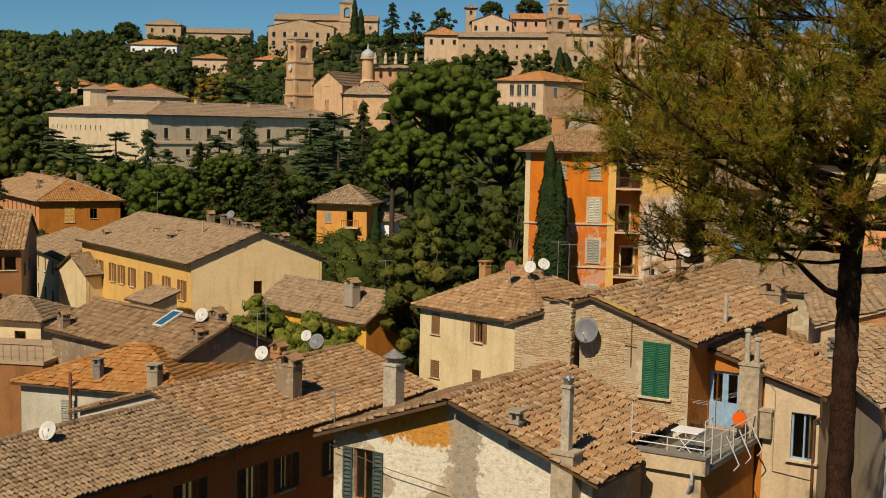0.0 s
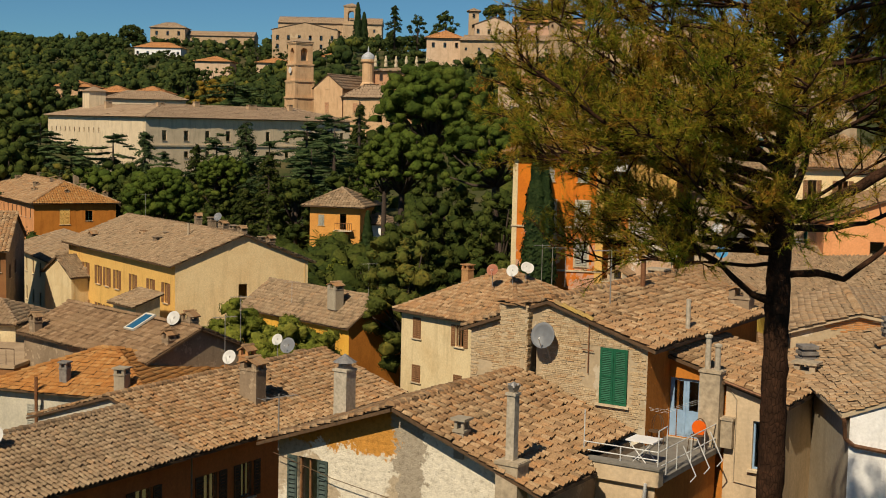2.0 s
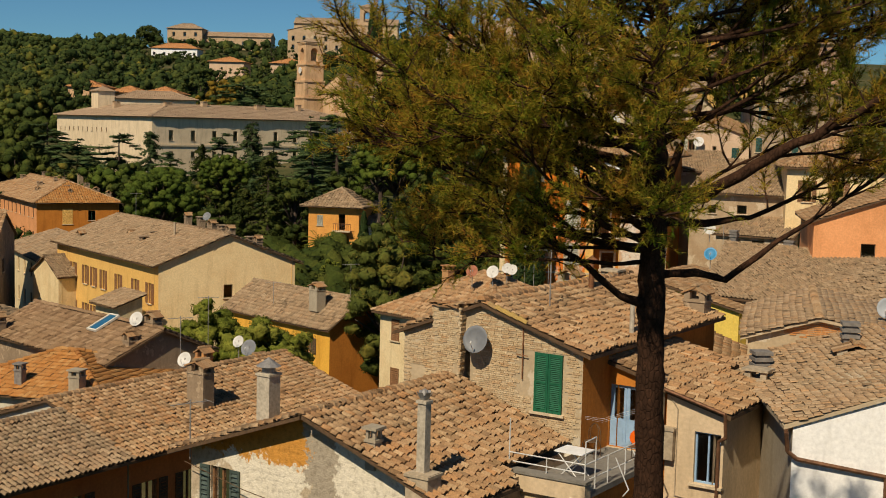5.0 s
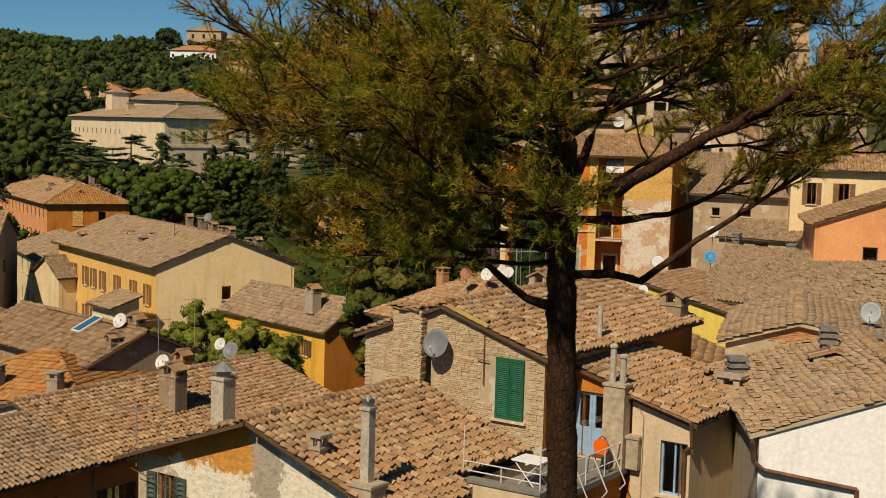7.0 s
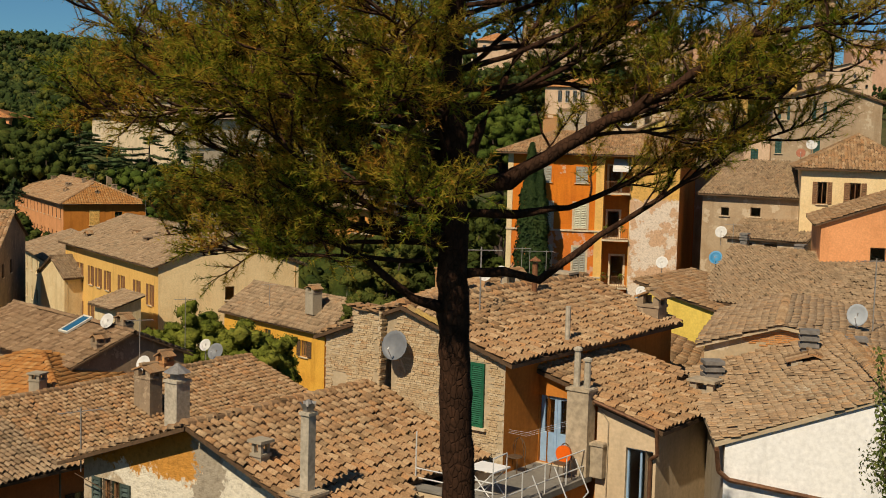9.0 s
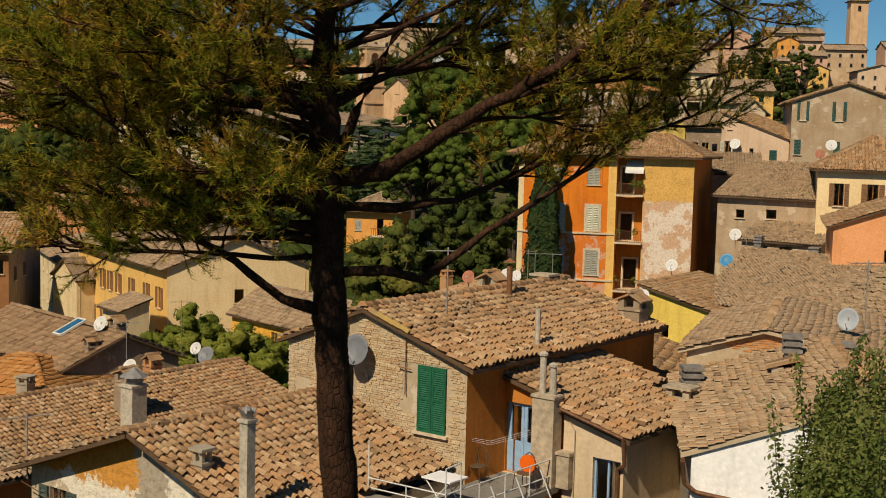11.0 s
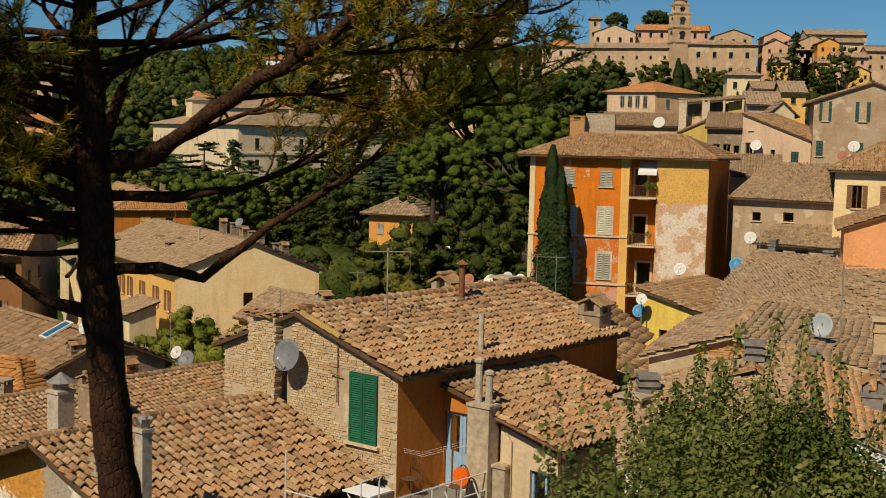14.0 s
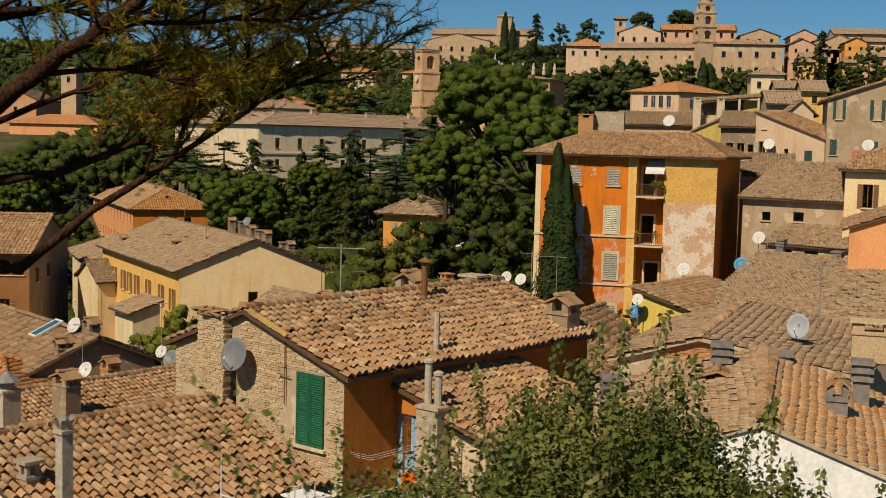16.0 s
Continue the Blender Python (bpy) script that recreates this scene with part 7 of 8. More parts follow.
# leafy boughs on the south-west face of the crown
for i in range(12):
    a = radians(-113 + pr.uniform(-22, 20))
    p0 = np.array([7.15, 22.3, 15.9 + 0.33 * i])
    BOUGHS.append((bough(p0, (math.cos(a), math.sin(a), pr.uniform(-0.02, 0.3)), pr.uniform(2.2, 3.6), 0.08, 5, 0.12, pr), 0.034, 0.35))
# the widest boughs, to the west and the east
for i in range(11):
    west = i % 2 == 0
    a = math.pi + pr.uniform(-0.45, 0.55) if west else pr.uniform(-0.45, 0.5)
    p0 = np.array([7.18, 22.3, 17.5 + 0.24 * i if west else 18.7 + 0.2 * i])
    BOUGHS.append((bough(p0, (math.cos(a), math.sin(a), pr.uniform(0.02, 0.2)), pr.uniform(4.0, 4.7) if west else pr.uniform(5.3, 6.2), 0.03, 7, 0.09, pr), 0.04, 0.6))
# high boughs towards the sun, added above the view to shade the east boughs
for i in range(7):
    a = radians(-80 + pr.uniform(-48, 48))
    p0 = np.array([7.2, 22.3, 20.8 + 0.3 * i])
    BOUGHS.append((bough(p0, (math.cos(a), math.sin(a), pr.uniform(0.1, 0.35)), pr.uniform(3.4, 4.8), 0.05, 6, 0.10, pr), 0.045, 0.3))
tc, ta = [], []
twigs = Geo()
for nb, (pts, r0, bare) in enumerate(BOUGHS):
    clean = bare * (1.0 if nb < 3 else 0.75)
    pts = [np.array(p, float) for p in pts]
    n = len(pts)
    lg = Geo()
    fine_pts, fine_r = [], []
    for i in range(n - 1):
        for q in range(3):
            w = q / 3
            fine_pts.append(pts[i] + (pts[i + 1] - pts[i]) * w + pr.normal(0, 0.12 * r0, 3))
            fine_r.append(r0 * (1 - 0.85 * (i + w) / (n - 1)) * pr.uniform(0.82, 1.12))
    lg.tube(fine_pts + [pts[-1]], fine_r + [r0 * 0.12], 8)
    part("bough", lg, "bark_pine", PINE, smooth=True)
    seglen = [np.linalg.norm(pts[i + 1] - pts[i]) for i in range(n - 1)]
    total = sum(seglen)
    open_side = 0.95 if pts[-1][0] > 8.4 else 0.92
    ns = int(total * 3.9 * open_side) + 3
    for k in range(ns):
        t = clean + (1 - clean) * (k + pr.random()) / ns
        d = t * total
        i = 0
        while i < n - 2 and d > seglen[i]:
            d -= seglen[i]
            i += 1
        q = pts[i] + (pts[i + 1] - pts[i]) * min(1, d / seglen[i])
        ax = (pts[i + 1] - pts[i]) / seglen[i]
        side = unit(1, pr)[0]
        side[2] = side[2] * 0.5 + 0.22
        sd = ax * 0.75 + side * 0.95
        sl = pr.uniform(0.55, 1.25) * (1.15 - 0.5 * t)
        sp = bough(q, sd, sl, 0.35, 4, 0.14, pr)
        twigs.tube(sp, [0.018, 0.015, 0.011, 0.008, 0.005], 4, False)
        m = int(8.2 * sl / 0.8) + 3
        for j in range(m):
            w = 0.3 + 0.7 * (j + pr.random()) / m
            kk = min(3, int(w * 4))
            b = sp[kk] + (sp[kk + 1] - sp[kk]) * (w * 4 - kk)
            dr = (sp[kk + 1] - sp[kk]) / (np.linalg.norm(sp[kk + 1] - sp[kk]) + 1e-9) + 0.9 * unit(1, pr)[0] + np.array([0, 0, 0.25])
            dr /= np.linalg.norm(dr)
            ln = pr.uniform(0.14, 0.34)
            e2 = b + dr * ln
            twigs.tube([b, e2], [0.007, 0.004], 3, False)
            for w2 in (0.45, 0.75, 1.0):
                tc.append(b + dr * ln * w2)
                ta.append(dr)
part("trunk", trunk_geo, "bark_pine", PINE, smooth=True)
part("twig_mass", twigs, "bark_pine", PINE, kind="stuff")
v, f = needle_tufts(np.array(tc), np.array(ta), 10, 0.108, 0.0108, pr)
part("needles", (v, f), "needles", PINE, kind="stuff")

# ---- the shrubs at the foot of the slope ----
br = np.random.default_rng(8)


def shoot_leaves(pts, count, reach0, droop, lc, ln):
    """Leaves set in a spiral round a shoot."""
    n = len(pts) - 1
    for k in range(count):
        w = n * (0.05 + 0.95 * k / count)
        j = min(n - 1, int(w))
        b = pts[j] + (pts[j + 1] - pts[j]) * (w - j)
        a = 2.4 * k
        o = np.array([math.cos(a), math.sin(a), 0.0])
        lc.append(b + o * br.uniform(0.25, 1.0) * reach0 * (1.15 - 0.55 * k / count) - np.array([0, 0, droop]))
        nn = o * 0.9 + np.array([0, 0, 0.35]) + 0.45 * unit(1, br)[0]
        ln.append(nn / np.linalg.norm(nn))


def shrub(label, base, span, deep, curve, clumps, per, leaf, shoots, lift, tall=()):
    """A leafy shrub: a mass of leaves below the curve of heights, with upright shoots above it; tall: where the longest ones end."""
    T = thing("shrub", base, label, "shrub")
    xs, zs = curve
    cl = []
    for i in range(clumps):
        x = br.uniform(*span)
        s = br.uniform(0.28, 0.55)
        zc = np.interp(x, xs, zs) - s * 0.9 - abs(br.normal(0, 0.8))
        cl.append((x, br.uniform(*deep), zc, s, s, s * 1.15))
    part("foliage", clump_leaves(cl, per, leaf, 0.55, 0.25, 0.9, br, (sum(span) / 2, sum(deep) / 2, zs[0] - 2.5)), "leaf_bush", T, kind="stuff")
    stems, lc, ln = Geo(), [], []
    for i in range(shoots + len(tall)):
        x, top = tall[i - shoots] if i >= shoots else (br.uniform(*span), 0)
        top = top or np.interp(x, xs, zs) + br.uniform(0.1, lift)
        pts = bough((x, br.uniform(*deep), top - 2.2), (br.normal(0, 0.08), br.normal(0, 0.07), 1), 2.2, 0.0, 6, 0.05, br)
        stems.tube(pts, [0.013, 0.012, 0.010, 0.008, 0.006, 0.004, 0.002], 4, False)
        shoot_leaves(pts, 170, 0.135, 0.05, lc, ln)
    part("shoot_mass", stems, "bark", T, kind="stuff")
    part("shoot_leaves", leaf_quads(np.array(lc), np.array(ln), leaf * 1.25, 0.6, br), "leaf_bush", T, kind="stuff")
    g = Geo()
    for i in range(7):
        a = br.uniform(0, 6.28)
        g.tube(bough((base[0] + br.normal(0, 0.8), base[1] + br.normal(0, 0.3), base[2] - 0.2), (0.4 * math.cos(a), 0.3 * math.sin(a), 1), 3.2, 0, 4, 0.08, br), [0.06, 0.05, 0.04, 0.03, 0.02], 6)
    part("stem", g, "bark", T)
    return T


shrub("tall leafy shrub with upright shoots and small green leaves", (14.2, 22.8, 9.6), (13.15, 17.3), (22.1, 23.6),
      ([12.9, 13.15, 13.5, 14.2, 14.6, 15.0, 15.4, 16.3, 17.4], [13.6, 14.1, 14.4, 14.5, 14.35, 14.2, 13.95, 13.5, 13.2]), 150, 560, 0.06, 30, 0.45,
      ((13.12, 14.75), (13.3, 15.0), (13.62, 15.2), (14.12, 15.45), (14.42, 15.4), (14.72, 15.0), (15.02, 15.1), (15.25, 14.85), (15.62, 14.6)))
NEAR = shrub("loose olive green shrub with thin arching twigs", (13.2, 19.6, 11.0), (12.3, 14.9), (19.0, 20.4),
             ([12.15, 12.4, 12.7, 13.2, 13.8, 14.3, 14.9], [14.0, 14.5, 14.7, 14.6, 14.45, 14.15, 13.75]), 56, 440, 0.05, 14, 0.3)
twig, lc, ln = Geo(), [], []
for tip in ((12.20, 16.49, 15.79), (12.40, 16.54, 15.73), (12.55, 16.57, 15.63), (12.29, 16.45, 15.48), (12.53, 16.46, 15.23), (12.16, 16.37, 15.34), (12.70, 16.6, 15.3), (12.38, 16.5, 15.1)):
    tip = np.array(tip)
    foot = np.array([12.9 + 0.4 * (tip[0] - 12.9), 17.9, 13.3])
    pts = [foot + (tip - foot) * w + np.array([0, 0.12 * math.sin(w * 3.1), 0.25 * math.sin(w * 3.1)]) for w in np.linspace(0, 1, 7)]
    twig.tube(pts, [0.007, 0.006, 0.005, 0.004, 0.003, 0.002, 0.001], 4, False)
    shoot_leaves(pts, 30, 0.06, 0.01, lc, ln)
part("twig_mass", twig, "bark", NEAR, kind="stuff")
part("twig_leaves", leaf_quads(np.array(lc), np.array(ln), 0.06, 0.6, br), "leaf_bush", NEAR, kind="stuff")


# ---- small things on roofs and walls ----
UP = Vector((0, 0, 1))
SOUTH = Vector((-0.25, -0.85, 0.5)).normalized()


def frame_at(deg):
    c, s = math.cos(radians(deg)), math.sin(radians(deg))
    return Vector((c, s, 0)), Vector((-s, c, 0))


def chimney(x, y, z0, z1, w, d, deg=-32.3, mat="concrete", cap="slab", label="plastered chimney stack with a slab cap", pots=0):
    """A chimney: stack, cap on its supports, pots."""
    T = thing("chimney", (x, y, z0), label, "chimney")
    ex, ey = frame_at(deg)
    O = Vector((x, y, 0))
    g = Geo()
    hb = (z1 - z0)
    body = z1 - min(0.24, hb * 0.25) if cap in ("slab", "tile") else z1
    g.box(O + UP * (z0 + body) / 2, ex * w / 2, ey * d / 2, UP * (body - z0) / 2)
    g.box(O + UP * (body - 0.05), ex * (w / 2 + 0.035), ey * (d / 2 + 0.035), UP * 0.035)
    part("shaft", g, mat, T)
    if cap in ("slab", "tile"):
        for sx in (-1, 1):
            for sy in (-1, 1):
                g = Geo()
                g.box(O + ex * sx * w * 0.36 + ey * sy * d * 0.36 + UP * (body + z1) / 2, ex * w * 0.14, ey * d * 0.14, UP * (z1 - body) / 2)
                part("pillar", g, mat, T)
        g = Geo()
        if cap == "slab":
            g.box(O + UP * (z1 + 0.035), ex * (w / 2 + 0.08), ey * (d / 2 + 0.08), UP * 0.035)
            part("cap", g, mat, T)
        else:
            nt = max(2, int((d + 0.14) / 0.2))
            for s in (-1, 1):
                for k in range(nt):
                    yy = (d + 0.14) * ((k + 0.5) / nt - 0.5)
                    jig = 0.02 * math.sin(7.1 * k + 3 * x + s)
                    g = Geo()
                    g.box(O + UP * (z1 + 0.11 + jig) + ex * s * w * 0.27 + ey * yy, ex * w * 0.36 - UP * s * (0.14 + jig), ey * (d + 0.1) / nt / 2, UP * 0.028 + ex * s * 0.01)
                    part("cap_tile", g, "tile_red", T)
            g = Geo()
            caps(g, O + UP * (z1 + 0.22) - ey * (d / 2 + 0.08), O + UP * (z1 + 0.22) + ey * (d / 2 + 0.08), 0.08, 2.0)
            part("cap_ridge", g, "tile_red", T)
    elif cap == "cowl":
        g = Geo()
        g.lathe((x, y, z1), [(w * 0.42, 0.0), (w * 0.42, 0.16), (w * 0.78, 0.2), (w * 0.3, 0.36), (0.02, 0.46)], 10)
        part("cowl", g, "metal_grey", T)
    elif cap == "crown":
        g = Geo()
        for k in range(6):
            a = k * math.pi / 3
            o = Vector((math.cos(a), math.sin(a), 0))
            g = Geo()
            g.box(O + o * w * 0.55 + UP * (z1 + 0.08), o * 0.012 + UP * 0.02, o.cross(UP) * 0.07, UP * 0.1 + o * 0.05)
            part("fin", g, "metal_grey", T)
        g = Geo()
        g.lathe((x, y, z1 + 0.12), [(w * 0.5, 0), (w * 0.28, 0.12), (0.02, 0.15)], 8)
        part("cowl", g, "metal_grey", T)
    elif cap == "louver":
        g = Geo()
        for k in range(3):
            g.box(O + UP * (z1 - 0.04 - 0.2 * k), ex * (w / 2 + 0.07), ey * (d / 2 + 0.07), UP * 0.055)
        part("cap", g, mat, T)
    for k in range(pots):
        g = Geo()
        px = O + ex * (w * 0.24 * (1 if k else -1))
        hh = 1.0 - 0.25 * k
        g.lathe((px.x, px.y, z1), [(0.09, 0), (0.085, hh - 0.05), (0.12, hh - 0.04), (0.12, hh + 0.02), (0.05, hh + 0.06)], 10)
        part("flue", g, "asbestos", T)
    return T


def dish(x, y, z, r, foot, mat="dish_white", face=SOUTH, label="white satellite dish on a short mast", wall=None):
    """A satellite dish: bowl, feed arm, feed, mast or wall bracket."""
    T = thing("satellite_dish", (x, y, foot), label, "satellite dish")
    f = Vector(face).normalized()
    a = f.cross(UP).normalized()
    b = a.cross(f)
    O = Vector((x, y, z))
    r = r * 0.8
    g = Geo()
    n = 16
    rings = [(0.02, -0.16), (0.4, -0.135), (0.75, -0.07), (1.0, 0.0), (1.03, -0.012), (0.75, -0.09), (0.4, -0.16), (0.02, -0.185)]
    base = len(g.v)
    for rr, h in rings:
        for k in range(n):
            t = 2 * math.pi * k / n
            g.v.append(tuple(O + a * math.cos(t) * rr * r + b * math.sin(t) * rr * r * 1.08 + f * h * r * 1.6))
    for i in range(len(rings) - 1):
        for k in range(n):
            p, q = base + i * n + k, base + i * n + (k + 1) % n
            g.f.append((p, q, q + n, p + n))
    part("bowl", g, mat, T, smooth=True)
    g = Geo()
    tip = O + f * r * 0.9 - b * r * 0.45
    g.tube([O - b * r * 1.0, tip], 0.011, 5)
    part("feed_arm", g, "metal_white", T)
    g = Geo()
    g.tube([tip, tip + b * 0.06 - f * 0.04], [0.024, 0.022], 7)
    part("feed", g, "metal_white", T)
    g = Geo()
    back = O - f * r * 0.3
    if wall is not None:
        w = Vector(wall)
        g.tube([back, back - UP * 0.12, w], 0.028, 6)
    else:
        g.tube([(back.x, back.y, foot - 0.05), (back.x, back.y, z + 0.05)], 0.03, 6)
    part("mast", g, "metal_grey", T)
    return T


def antenna(x, y, z0, z1, deg=20, bars=7, label="thin television aerial on a mast"):
    T = thing("aerial", (x, y, z0), label, "aerial")
    g = Geo()
    g.tube([(x, y, z0 - 0.1), (x, y, z1)], 0.022, 5)
    part("mast", g, "metal_grey", T)
    ex, ey = frame_at(deg)
    g = Geo()
    O = Vector((x, y, z1 - 0.1))
    g.tube([O - ex * 0.6, O + ex * 0.6], 0.014, 4)
    for k in range(bars):
        p = O + ex * (-0.58 + 1.16 * k / (bars - 1))
        g.tube([p - ey * 0.28, p + ey * 0.28], 0.008, 3)
    part("boom", g, "metal_grey", T)
    return T


def pipe_run(label, pts, r, mat, name="downpipe", category="pipe"):
    g = Geo()
    for a, b in zip(pts, pts[1:]):
        g.tube([a, b], r, 8)
    return solo(name, g, mat, label, category)


# pier, bricks, dish and pipe of the brick house
PIER = thing("brick_pier", (*UV(-18.785, 36.86), 8.6), "ragged brick pier capped with loose tiles", "pier")
g = Geo()
ux, vx = Vector((0.845, -0.535, 0)), Vector((0.535, 0.845, 0))
pc = Vector((*UV(-18.785, 36.86), 0))
g.box(pc + UP * 10.4, ux * 0.465, vx * 0.13, UP * 1.9)
part("core", g, "mortar", PIER)
g = Geo()
for i in range(16):
    p = pc + ux * random.uniform(-0.5, 0.62) + vx * random.uniform(-0.2, 0.16) + UP * (12.31 + 0.04 * (i % 4))
    a = random.uniform(-0.6, 0.6)
    e1 = ux * math.cos(a) + vx * math.sin(a)
    g.box(p, e1 * 0.19 + UP * random.uniform(-0.05, 0.05), e1.cross(UP) * 0.10, UP * 0.02 + e1 * random.uniform(-0.01, 0.01))
part("cap_tiles", g, "tile_red", PIER)


def brick_meshes(mat):
    out = []
    for L in (0.25, 0.22, 0.27, 0.13):
        g = Geo()
        g.box((0, 0, 0), (L / 2, 0, 0), (0, 0.03, 0), (0, 0, 0.024))
        out.append((L, make_mesh("brick", g.v, g.f, mat)))
    return out


BRICKS = brick_meshes("brick")
brnd = random.Random(4)


def lay_bricks(parent, u0, u1, v, z0, ztop, zlow, holes, budget, meshes, mat):
    """Courses of old brick on a front in the plane v; ztop and zlow bound it along u."""
    off = root_of(parent).location
    rest = Geo()
    z, row, made = z0, 0, 0
    yaw = radians(-32.3)
    while z < 12.6:
        u = u0 + (0.13 if row % 2 else 0.0) + brnd.uniform(-0.03, 0.03)
        while u < u1 - 0.1:
            L, me = meshes[brnd.choice((0, 0, 1, 1, 2, 3))]
            uc = u + L / 2
            u += L + 0.014
            if uc + L / 2 > u1 or z > ztop(uc) - 0.05 or z < zlow(uc) + 0.02 or any(h[0] < uc + L / 2 and uc - L / 2 < h[1] and h[2] < z < h[3] for h in holes):
                continue
            if brnd.random() < 0.025:
                continue
            p = Vector((*UV(uc, v + 0.017 - abs(brnd.gauss(0, 0.007))), z + brnd.uniform(-0.006, 0.006)))
            rot = yaw + brnd.uniform(-0.02, 0.02)
            if made < budget:
                ob = new("brick", me)
                ob.parent = parent
                ob.matrix_basis = Matrix.Translation(p - off) @ Matrix.Rotation(rot, 4, "Z") @ Matrix.Rotation(brnd.uniform(-0.02, 0.02), 4, "Y")
                made += 1
            else:
                rest.box(p, ux * L / 2, vx * 0.03, UP * 0.024)
        z += 0.06
        row += 1
    if rest.v:
        part("bricks", rest, mat, parent, kind="stuff")


rake_z = lambda u: (12.42 - (u + 17.65) * 0.318) if u > -17.65 else (12.42 - (-17.65 - u) * 0.375)
roof_z = lambda u: 10.0 - abs(u + 18.85) * 0.352
lay_bricks(WALLS["brick_house", "f"], -20.5, -14.3, 37.0, 8.9, rake_z, roof_z,
           [(-15.92, -14.86, 9.45, 11.3), (-16.35, -16.05, 9.9, 11.3), (-20.2, -19.8, 9.7, 10.4), (-18.33, -18.05, 9.0, 12.6)], 300, BRICKS, "brick")
lay_bricks(PIER.children[0], -19.25, -18.32, 36.73, 8.9, lambda u: 12.3, roof_z, [], 300, BRICKS, "brick")
g = Geo()
for k in range(49):
    for sd in (-1, 1):
        q = pc + ux * (sd * 0.455 + brnd.uniform(-0.03, 0.04) * sd) + UP * (8.95 + 0.069 * k)
        g.box(q + vx * brnd.uniform(-0.02, 0.01), ux * 0.05, vx * 0.125, UP * 0.027)
part("quoin_bricks", g, "brick", PIER, "ragged brick ends", kind="stuff")
dp = Vector((*UV(-17.62, 36.51), 11.47))
dish(dp.x, dp.y, dp.z, 0.47, 10.9, "dish_grey", (-0.35, -0.88, 0.28), "grey satellite dish bracketed to the brick wall", wall=(*UV(-17.55, 37.0), 10.6))
pipe_run("rusty iron pipe fixed to the brick wall", [(*UV(-16.24, 36.93), 11.9), (*UV(-16.24, 36.93), 10.4)], 0.016, "metal_rust", "wall_pipe")
pipe_run("rusty iron bracket on the wall pipe", [(*UV(-16.45, 36.9), 11.12), (*UV(-16.05, 36.9), 11.1)], 0.014, "metal_rust", "wall_bracket", "bracket")
p = UV(-14.5, 40.6)
pipe_run("pale cement vent pipe through the tiled roof", [(9.40, 41.72, 11.3), (9.40, 41.72, 12.52)], 0.075, "asbestos", "vent_pipe")
T = thing("flue_pipe", (8.47, 45.4, 12.2), "brown metal flue with a conical cap on the ridge", "flue")
g = Geo()
g.tube([(8.47, 45.4, 12.0), (8.47, 45.4, 13.35)], 0.09, 10)
part("pipe", g, "metal_rust", T)
g = Geo()
g.lathe((8.47, 45.4, 13.4), [(0.2, 0.0), (0.05, 0.1), (0.01, 0.14)], 10)
part("cap", g, "metal_rust", T)
chimney(12.25, 46.75, 11.2, 12.25, 0.75, 0.6, -32.3, "old_render", "tile", "low plastered chimney under a gable of tiles")
chimney(*UV(-18.3, 43.6), 11.9, 12.75, 0.7, 0.5, -32.3, "concrete", "tile", "low chimney with leaning tiles on the ridge")
chimney(*UV(-17.9, 46.0), 12.0, 12.7, 0.6, 0.5, -32.3, "concrete", "slab", "small plastered chimney on the ridge")
antenna(6.9, 41.9, 11.8, 14.1, 10)

# lichened verge of the brick house
g = Geo()
caps(g, (*UV(-17.4, 36.86), 12.47), (*UV(-16.1, 36.86), 12.06), 0.09, 0.27)
part("verge_tiles", g, "tile_lichen", B_HOUSE, "verge tiles yellow with lichen", kind="stuff")

EYE_0 = Vector((0, 0, EYE))


def resurvey(names, us, vs, k):
    """Moves whole things out from the path's first point and sizes them by the same share."""
    for ob in list(scene.objects):
        if ob.parent is None and ob.name.split(".")[0] in names:
            u, v = 0.845 * ob.location.x - 0.535 * ob.location.y, 0.535 * ob.location.x + 0.845 * ob.location.y
            if us[0] < u < us[1] and vs[0] < v < vs[1]:
                ob.location = EYE_0 + (ob.location - EYE_0) * k
                ob.scale = (k, k, k)


resurvey(("brick_house", "brick_pier", "satellite_dish", "wall_pipe", "wall_bracket", "vent_pipe", "flue_pipe", "chimney", "aerial"), (-21, -13.9), (36.0, 47.5), 1.0114)

# low house: its chimneys
chimney(3.49, 33.90, 6.0, 9.2, 0.66, 0.60, -32.3, "concrete", "none", "square concrete chimney base")
chimney(3.47, 33.95, 9.2, 11.0, 0.24, 0.24, -32.3, "asbestos", "crown", "tall slim cement flue with a metal crown")
chimney(2.16, 35.12, 8.9, 9.95, 0.30, 0.30, -32.3, "cement", "slab", "small pale cement chimney with a stone cap")
chimney(-1.53, 41.3, 8.1, 10.1, 0.50, 0.50, -32.3, "asbestos", "cowl", "tall grey chimney with a metal hood")
antenna(-3.2, 38.1, 8.3, 9.9, 40, 5)
pipe_run("thin cable looped along the flaking wall", [(*UV(-23.2, 30.38), 8.15), (*UV(-21.0, 30.4), 7.72), (*UV(-19.0, 30.4), 7.5)], 0.012, "wood_dark", "cable", "cable")

# terrace before the blue door
TP = [UV(-14.8, 33.5), UV(-12.4, 33.6), UV(-12.4, 38.36), UV(-13.2, 38.36), UV(-13.2, 38.58), UV(-14.26, 38.58), UV(-14.26, 37.0), UV(-14.8, 36.96)]
TER = thing("roof_terrace", (*UV(-13.6, 36), 4.0), "small roof terrace with a grey floor and plastered parapet walls", "terrace")
g = Geo()
g.slab([(*q, 8.42) for q in TP], 0.16)
part("floor_slab", g, "terrace_floor", TER)
g = Geo()
wall_panel(g, UV(-14.7, 33.6), UV(-12.55, 33.72), 2.0, 8.25, [], 0.3)
part("wall", g, "beige", TER)
g = Geo()
